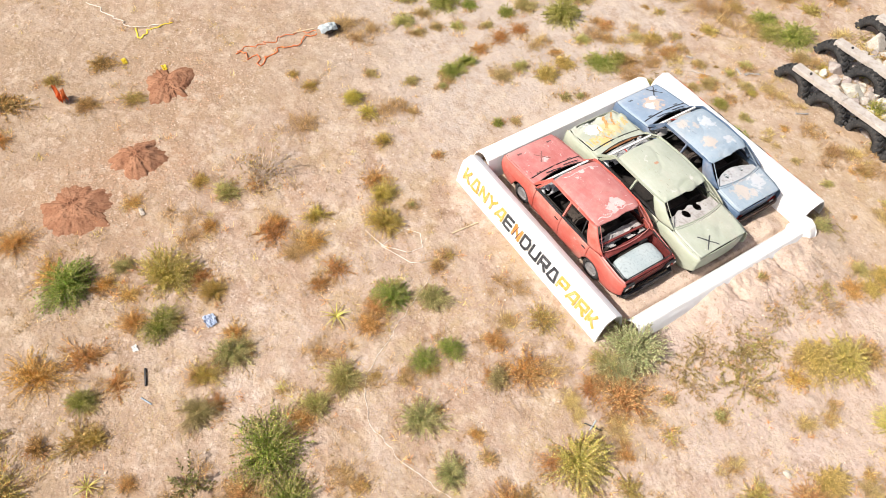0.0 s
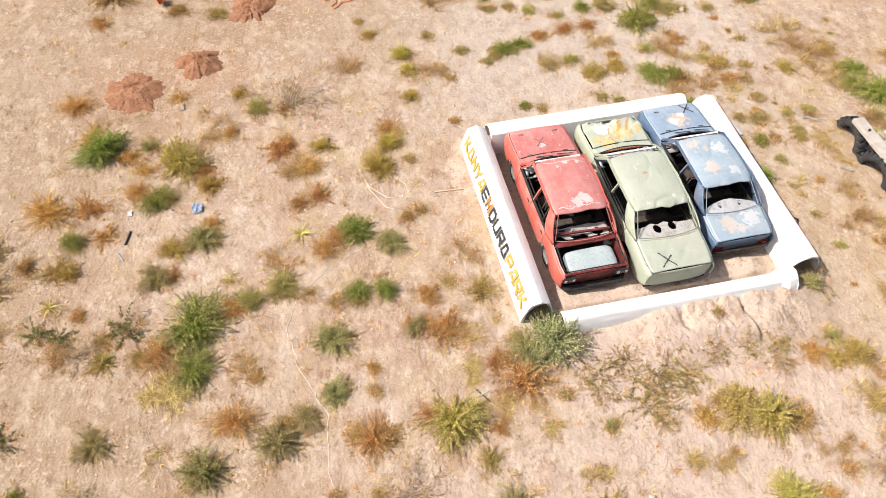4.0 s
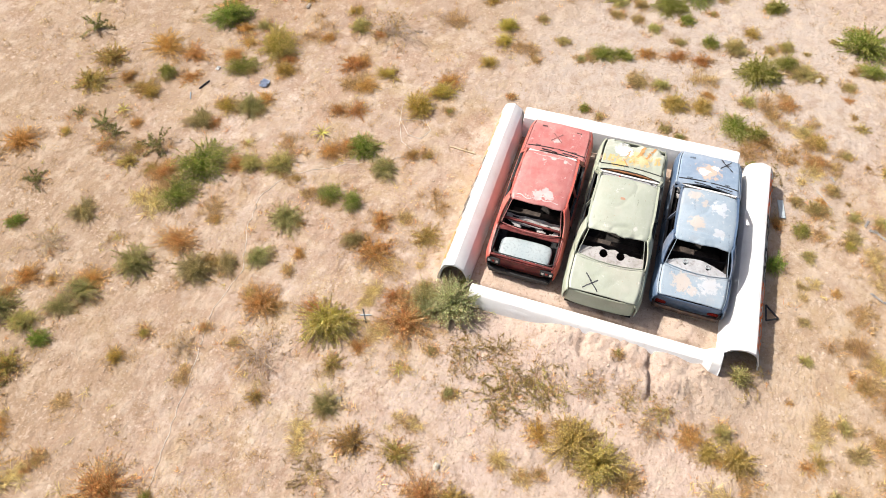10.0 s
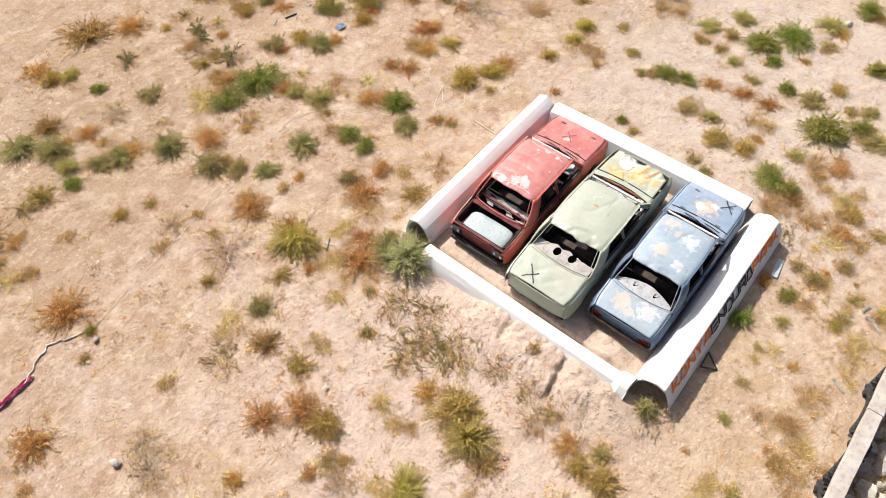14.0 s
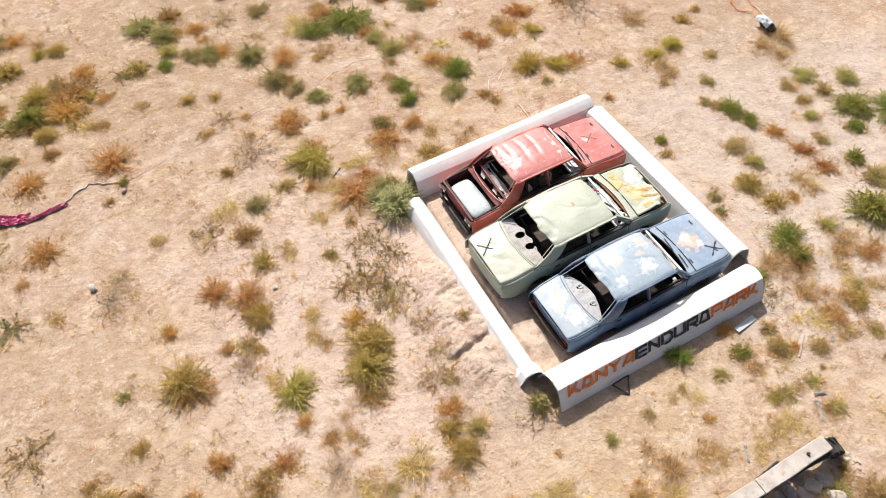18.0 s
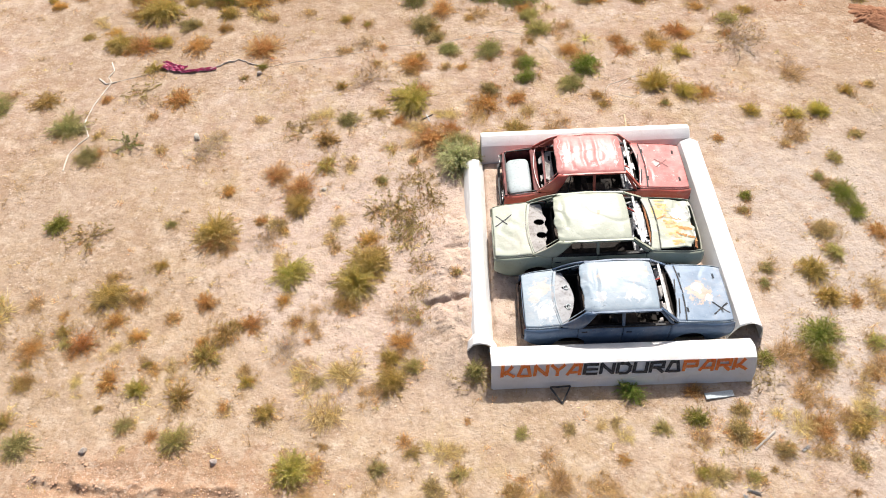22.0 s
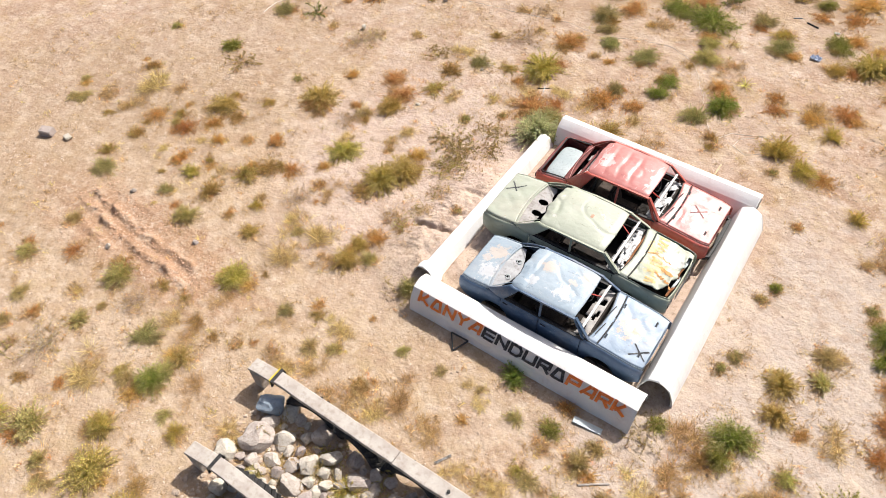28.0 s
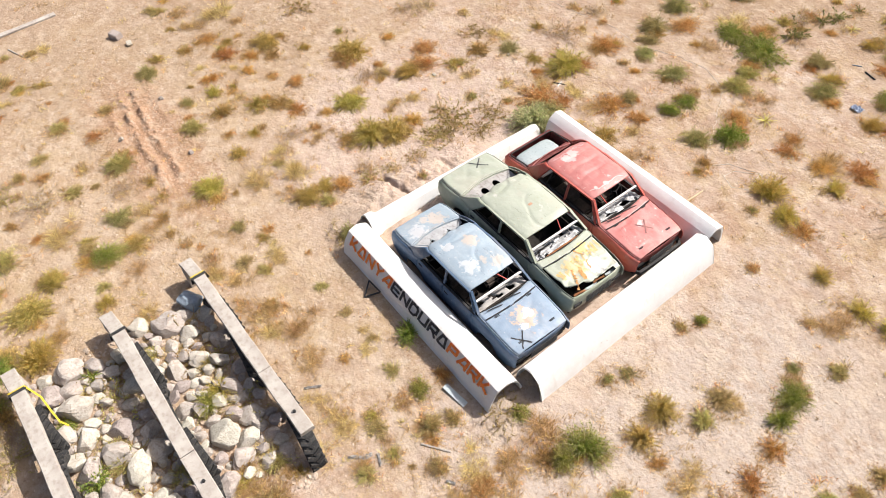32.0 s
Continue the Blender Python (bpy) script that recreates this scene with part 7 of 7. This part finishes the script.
# tangles of bare dead runners west of the bank
for x, y, size in ((-5.1, 3.0, 0.6), (-6.3, 2.2, 0.7), (-6.4, 0.6, 0.6), (-5.6, 2.1, 0.6), (-6.0, -0.8, 0.55), (-6.3, 5.0, 0.6), (-5.4, 2.9, 0.5), (-4.2, 6.0, 0.5), (-8.4, 3.4, 0.6), (-7.0, 6.4, 0.6), (-8.8, 6.0, 0.6), (-6.6, -1.1, 0.5), (-8.1, 0.1, 0.6)):
    plant("WEB", x, y, size, 0.35)
# low withered growth in the south-west and before the beams
for x0, x1, y0, y1, n in ((-16.5, -6.0, -10.5, -0.5, 75), (-5.5, 4.5, -6.3, -4.2, 26), (-9.0, -4.6, -12.0, -6.5, 22), (3.5, 9.5, -9.0, -3.8, 22)):
    for _ in range(n):
        x, y = rng.uniform(x0, x1), rng.uniform(y0, y1)
        if abs(y - RUT_Y) > 0.8 or x > -7:
            plant(rng.choice(("STRAW", "STRAW", "STALKY", "TAWNY", "FEATHERY")), x, y, rng.uniform(0.16, 0.40), 0.75)
# weeds in the rock bed
for x, y, size, kind in ((-3.0, -7.4, 0.45, "SPARSE"), (-1.2, -7.5, 0.4, "YELLOW"), (-0.3, -8.0, 0.35, "STRAW"), (-2.2, -9.3, 0.5, "SPARSE"), (-2.6, -10.2, 0.28, "GREEN"), (-1.1, -9.8, 0.45, "SPARSE"), (0.6, -7.5, 0.4, "STRAW"), (0.2, -9.6, 0.45, "STRAW"), (-3.6, -8.1, 0.3, "STRAW"), (0.9, -8.1, 0.3, "YELLOW"), (-1.9, -7.2, 0.4, "SPARSE"), (-0.6, -7.3, 0.45, "SPARSE"), (-2.7, -8.0, 0.35, "STRAW"), (-0.2, -10.1, 0.4, "SPARSE"), (-3.2, -9.6, 0.35, "GREEN"), (-1.0, -7.9, 0.45, "GREEN"), (-2.3, -7.9, 0.35, "SPARSE"), (-1.6, -10.2, 0.5, "SPARSE"), (-0.9, -10.3, 0.4, "GREEN"), (-3.9, -11.6, 0.6, "GREEN"), (-4.6, -11.1, 0.5, "GREEN"), (-3.2, -11.7, 0.5, "STRAW"), (-2.4, -11.5, 0.45, "SPARSE"), (-3.4, -11.3, 0.4, "STALKY"), (-4.9, -11.7, 0.5, "STALKY"), (-2.9, -11.3, 0.35, "TWIGGY"), (0.9, -7.4, 0.4, "FEATHERY"), (1.1, -8.0, 0.45, "STRAW"), (0.6, -7.9, 0.4, "STALKY"), (1.3, -7.3, 0.35, "STRAW"), (0.9, -9.3, 0.4, "STRAW"), (0.7, -9.9, 0.35, "FEATHERY"), (1.3, -6.2, 0.4, "STRAW"), (0.2, -6.2, 0.35, "STRAW")):
    plant(kind, x, y, size)



# ---- litter and loose things ----
def on_ground(points, up=0.012, kink=0.0):
    out = []
    for (x0, y0), (x1, y1) in zip(points, points[1:]):
        n = max(1, int(math.hypot(x1 - x0, y1 - y0) / (0.07 if kink else 0.25)))
        for k in range(n):
            x, y = x0 + (x1 - x0) * k / n, y0 + (y1 - y0) * k / n
            x, y = x + 0.05 * wave(x, y, 1.3, 2), y + 0.05 * wave(x, y, 1.3, 7)
            x, y = x + kink * wave(x, y, 6, 3), y + kink * wave(x, y, 6, 9)
            out.append((x, y, ground_height(x, y) + up + (0.3 * kink * abs(wave(x, y, 5, 1)) if kink > 0.06 else 0)))
    x, y = points[-1]
    return out + [(x, y, ground_height(x, y) + up)]


def cord(name, points, w, material, label, category, h=None, kink=0.0):
    ob = part(name, bar(on_ground(points, w * 0.25, kink), w, h or w, 5), material, None)
    return tagged(ob, label, category)


def rag(name, x, y, w, d, h, material, label, category, seed=1.0, turn=0):
    """A crumpled sheet lying on the soil."""
    z = ground_height(x, y)
    bm = grid(lambda u, v: Vector((u * w / 2 * (1 + 0.3 * wave(v * 3, u, 1, seed)), v * d / 2 * (1 + 0.3 * wave(u * 3, v, 1, seed + 3)), 0.012 + h * abs(wave(u * 2.3, v * 2.3, 1, seed)) + 0.4 * h * abs(wave(u * 6, v * 6, 1, seed)))), span(-1, 1, 16), span(-1, 1, 16))
    ob = part(name, bm, material, None, thick=0.004)
    ob.matrix_basis = pose(x, y, z, 0, 0, turn)
    return tagged(ob, label, category)


cord("rope", [(0.70, 5.45), (0.15, 6.45), (-0.72, 7.95), (-1.0, 8.15), (-1.75, 8.40), (-2.7, 8.25), (-3.77, 7.84), (-4.95, 7.97), (-6.65, 7.64), (-8.0, 7.4), (-9.0, 7.2), (-9.75, 7.66)], 0.014, CORD_FIBRE, "long thin white rope lying across the soil", "rope", None, 0.05)
cord("cloth_strip", [(-9.1, 7.25), (-9.7, 7.62), (-10.1, 7.45), (-10.6, 7.18)], 0.035, CORD_FIBRE, "twisted strip of white cloth on the soil", "cloth", 0.05, 0.08)
rag("cloth_strip", -10.9, 7.18, 1.0, 0.13, 0.10, MAGENTA_CLOTH, "twisted magenta and white cloth on the soil", "cloth", 5.0, 4)
rag("cloth_strip", -11.7, 7.36, 0.75, 0.30, 0.14, MAGENTA_CLOTH, "crumpled magenta cloth on the soil", "cloth", 7.0, 160)
cord("cable_strand", [(-12.0, 7.38), (-12.6, 7.1), (-13.44, 6.81)], 0.02, CORD_FIBRE, "thin white strand lying on the soil", "rope")
cord("rope", [(-13.72, 7.75), (-13.5, 7.35), (-13.6, 7.05), (-13.44, 6.81), (-13.6, 6.3), (-13.72, 5.84), (-13.78, 5.06), (-13.5, 4.51), (-13.72, 4.2), (-13.86, 3.85), (-13.83, 3.25)], 0.04, CORD_FIBRE, "thick white knotted rope lying over weeds", "rope", 0.04)
cord("rope", [(-13.85, 6.98), (-13.6, 6.75), (-13.3, 6.85)], 0.06, CORD_FIBRE, "short white rope end at a knot", "rope", 0.05)
board = tagged(part("board", block(-0.75, 0.75, -0.32, 0.32, 0.0, 0.03, soft=0.006), SIGN_RED, None), "faded red and white sheet lying on the soil", "board")
board.matrix_basis = pose(-15.75, -9.15, ground_height(-15.75, -9.15) + 0.01, 0, 2, -14)
part("white_band", block(-0.75, 0.75, -0.33, -0.20, 0.003, 0.034), WHITE_PLASTIC, board)
cord("wooden_stick", [(-16.6, -7.4), (-15.9, -7.15)], 0.05, TIMBER, "grey stick lying on the soil", "stick")
cord("cable_loop", [(2.5, 6.17), (1.9, 6.05), (1.45, 5.65), (1.4, 5.3), (1.75, 5.15), (2.05, 5.4), (1.93, 6.1), (1.2, 5.75), (0.96, 5.4)], 0.018, CORD_FIBRE, "loop of white plastic cable on the soil", "cable")
cord("rope", [(14.2, 9.11), (13.0, 8.6), (12.5, 8.45), (12.17, 7.62)], 0.03, CORD_FIBRE, "short white rope lying on the soil", "rope", None, 0.12)
cord("plastic_tape", [(12.35, 8.3), (11.87, 8.35), (12.16, 7.86), (12.14, 7.31)], 0.045, YELLOW_PLASTIC, "yellow barrier tape lying on the soil", "tape", 0.012, 0.15)
rag("plastic_scrap", 11.1, 9.05, 0.24, 0.12, 0.08, YELLOW_PLASTIC, "crumpled scrap of yellow plastic on the soil", "plastic scrap", 3.0)
rag("plastic_scrap", 10.3, 8.2, 0.24, 0.12, 0.08, YELLOW_PLASTIC, "crumpled scrap of yellow plastic by a mound", "plastic scrap", 8.0)
cord("barrier_net", [(9.97, 6.22), (9.17, 5.80), (9.45, 5.1), (9.35, 4.7), (9.62, 3.9)], 0.03, ORANGE_PLASTIC, "torn orange barrier net trailing over the soil", "net", 0.03, 0.25)
cord("barrier_net", [(10.1, 6.1), (9.85, 5.2), (9.95, 4.6), (9.72, 3.85)], 0.022, ORANGE_PLASTIC, "thin orange net strand on the soil", "net", 0.02, 0.2)
bm = bmesh.new()
bmesh.ops.create_icosphere(bm, subdivisions=3, radius=0.22)
for v in bm.verts:
    v.co *= 1 + 0.4 * noise.noise(v.co * 4) + 0.15 * noise.noise(v.co * 11)
    v.co.x, v.co.y, v.co.z = v.co.x * 0.8, v.co.y * 1.35, v.co.z * 0.6
bundle = tagged(part("rubbish_bundle", bm, SEAT_CLOTH, None, smooth=True), "dark bundle of rubbish wrapped in grey-white sheeting", "rubbish")
bundle.matrix_basis = pose(9.5, 3.5, ground_height(9.5, 3.5) + 0.12)
part("wrapping", grid(lambda u, v: Vector((0.16 * u - 0.05, 0.26 * v + 0.12, 0.20 + 0.05 * wave(u * 3, v * 3, 1, 4) - 0.10 * u * u - 0.06 * v * v)), span(-1, 1, 10), span(-1, 1, 12)), BARE_SHEET, bundle, "torn white sheeting", thick=0.005)
cord("wooden_stick", [(9.95, 4.5), (9.85, 3.85)], 0.05, FRESH_WOOD, "pale wooden stick lying beside rubbish", "stick")
rag("cloth_scrap", 10.26, 10.9, 0.30, 0.22, 0.55, ORANGE_PLASTIC, "upright crumpled orange cloth snagged on a weed", "cloth", 4.0)
rag("plastic_bag", 2.04, 10.14, 0.30, 0.22, 0.09, BLUE_PLASTIC, "crumpled pale blue plastic bag on the soil", "plastic bag", 6.0)
rag("paper_scrap", 2.2, 11.68, 0.16, 0.10, 0.04, WHITE_PLASTIC, "small white paper scrap on the soil", "paper", 7.0)
rag("paper_scrap", 5.6, 10.4, 0.22, 0.09, 0.05, CORD_FIBRE, "white plastic scrap beside a red mound", "paper", 9.0)
cord("metal_rod", [(1.66, 11.64), (1.28, 11.76)], 0.055, DARK_TRIM, "short black iron rod on the soil", "rod")
cord("metal_rod", [(1.1, 11.92), (0.85, 11.80)], 0.035, BLUE_STONE, "short grey pipe piece on the soil", "rod")
cord("metal_rod", [(-3.86, 4.84), (-4.18, 4.64)], 0.032, DARK_TRIM, "black iron rod lying by dry weeds", "rod")
cord("metal_rod", [(-3.94, 4.62), (-4.04, 4.85)], 0.03, BARE_SHEET, "grey iron rod lying by dry weeds", "rod")
cord("wooden_stick", [(1.39, 4.5), (1.35, 3.80)], 0.05, FRESH_WOOD, "pale wooden stick lying beside the pipe wall", "stick")
cord("wooden_stick", [(2.34, -4.97), (2.82, -4.63)], 0.045, TIMBER, "short pale wooden batten on the soil", "stick")
for y, label in ((-3.70, "black welded iron triangle leaning on the pipe wall"),):
    bm = bmesh.new()
    pts = [(-1.50, -3.60, 0.16), (-1.08, -3.58, 0.14), (-1.27, -3.90, 0.025)]
    for a, b in zip(pts, pts[1:] + pts[:1]):
        bar([a, b], 0.028, bm=bm)
    tagged(part("iron_triangle", bm, DARK_TRIM, None), label, "iron frame")
board = tagged(part("board", block(-0.30, 0.30, -0.07, 0.07, 0.0, 0.035, soft=0.006), BARE_SHEET, None), "grey flat metal strip lying by the pipe wall", "board")
board.matrix_basis = pose(1.93, -3.82, ground_height(1.93, -3.82) + 0.005, 0, 4, 7)
board = tagged(part("plank", timber(-0.95, 0.95, 0, 0, 0.06, 0.20, 0.06, 3.0), TIMBER, None), "long grey timber plank lying on the soil", "plank")
board.matrix_basis = pose(-17.6, -6.5, ground_height(-17.6, -6.5), 0, 0, 92)
for x, y, w, d, turn, s in ((1.8, -6.1, 0.5, 0.12, 50, 2.0), (2.1, -5.8, 0.35, 0.10, -20, 4.0), (1.9, -5.95, 0.3, 0.16, 80, 6.0), (-0.05, -6.0, 0.5, 0.1, 60, 8.0), (3.3, -5.0, 0.25, 0.1, 30, 3.0)):
    rag("sheet_scrap", x, y, w * 0.7, d * 0.5, 0.04, PALE_LINER, "torn white sheet scrap on dry grass", "plastic scrap", s, turn)
tape = tagged(part("plastic_tape", bar([(-3.30, -10.60, 0.72), (-3.0, -10.45, 0.55), (-2.7, -10.42, 0.42), (-2.42, -10.38, 0.30), (-2.35, -10.30, 0.12)], 0.035, 0.015), YELLOW_PLASTIC, None), "yellow barrier tape hanging from a beam", "tape")
for x, y, s in ((-9.0, 6.9, 0.07), (-6.0, 4.5, 0.06), (-10.4, 4.3, 0.10), (7.0, -4.6, 0.09), (11.5, -1.8, 0.12), (-6.7, 2.2, 0.07), (-8.3, -4.9, 0.08), (-11.0, -4.6, 0.09), (-10.0, -6.2, 0.08)):
    ob = new("stone", rng.choice(rocks))
    ob.matrix_basis = pose(x, y, ground_height(x, y) + s * 0.35, 10, 20, x * 77) @ Matrix.Diagonal((s * 1.2, s, s, 1))
    tagged(ob, "single pale stone on dry soil", "stone", "loose stones")

for x, y, w, d, h, turn, lean in ((-14.97, -4.45, 0.36, 0.26, 0.20, 25, 4), (-14.29, -4.26, 0.20, 0.16, 0.12, -15, 8)):
    bm = block(-w / 2, w / 2, -d / 2, d / 2, 0, h, soft=0.02)
    for v in bm.verts:
        v.co += 0.05 * Vector((wave(v.co.x * 9, v.co.z * 9, 1, x), wave(v.co.y * 9, v.co.x * 9, 1, x + 3), 0.5 * wave(v.co.y * 9, v.co.z * 9, 1, x + 5)))
    lump = tagged(part("concrete_lump", bm, STONE, None), "broken pale lump of concrete on dry soil", "concrete", "broken concrete")
    lump.matrix_basis = pose(x, y, ground_height(x, y) - 0.02, 0, lean, turn)

boulder = tagged(new("rock", rock_mesh(33.0, BLUE_STONE)), "bluish-grey boulder at the end of a beam", "rock")
boulder.matrix_basis = pose(-3.55, -7.05, 0.14, 10, 5, 40) @ Matrix.Diagonal((0.33, 0.27, 0.27, 1))
# mounds of red earth
for x, y, rx, ry, h, s in ((9.55, 8.35, 1.05, 0.85, 0.14, 1.0), (7.30, 9.95, 0.70, 0.75, 0.20, 2.0), (6.45, 11.65, 0.95, 0.95, 0.14, 3.0)):
    def heap(u, a, x=x, y=y, rx=rx, ry=ry, h=h, s=s):
        px, py = math.cos(a) * u, math.sin(a) * u
        w = 0.85 + 0.35 * wave(px * 1.2, py * 1.2, 1, s) + 0.22 * wave(math.cos(a) * 3, math.sin(a) * 3, 1, s) + 0.12 * wave(math.cos(a) * 9, math.sin(a) * 9, 1, s)
        z = h * max(0, 1 - u ** 1.5) * (1 + 0.5 * wave(px * 2.5, py * 2.5, 1, s)) + (1 - u) * (0.05 * wave(px * 5, py * 5, 1, s + 4) + 0.022 * wave(px * 12, py * 12, 1, s + 9) + 0.020 * wave(px * 24, py * 24, 1, s))
        gx, gy = x + px * rx * w, y + py * ry * w
        return Vector((gx, gy, ground_height(gx, gy) - 0.02 * u ** 4 + z + 0.004))
    mound = part("earth_mound", grid(heap, span(0.001, 1.0, 40), span(0, math.tau, 110)), RED_EARTH, None, smooth=True)
    tagged(mound, "heap of crumbly red earth on pale soil", "earth mound", "red earth mounds")
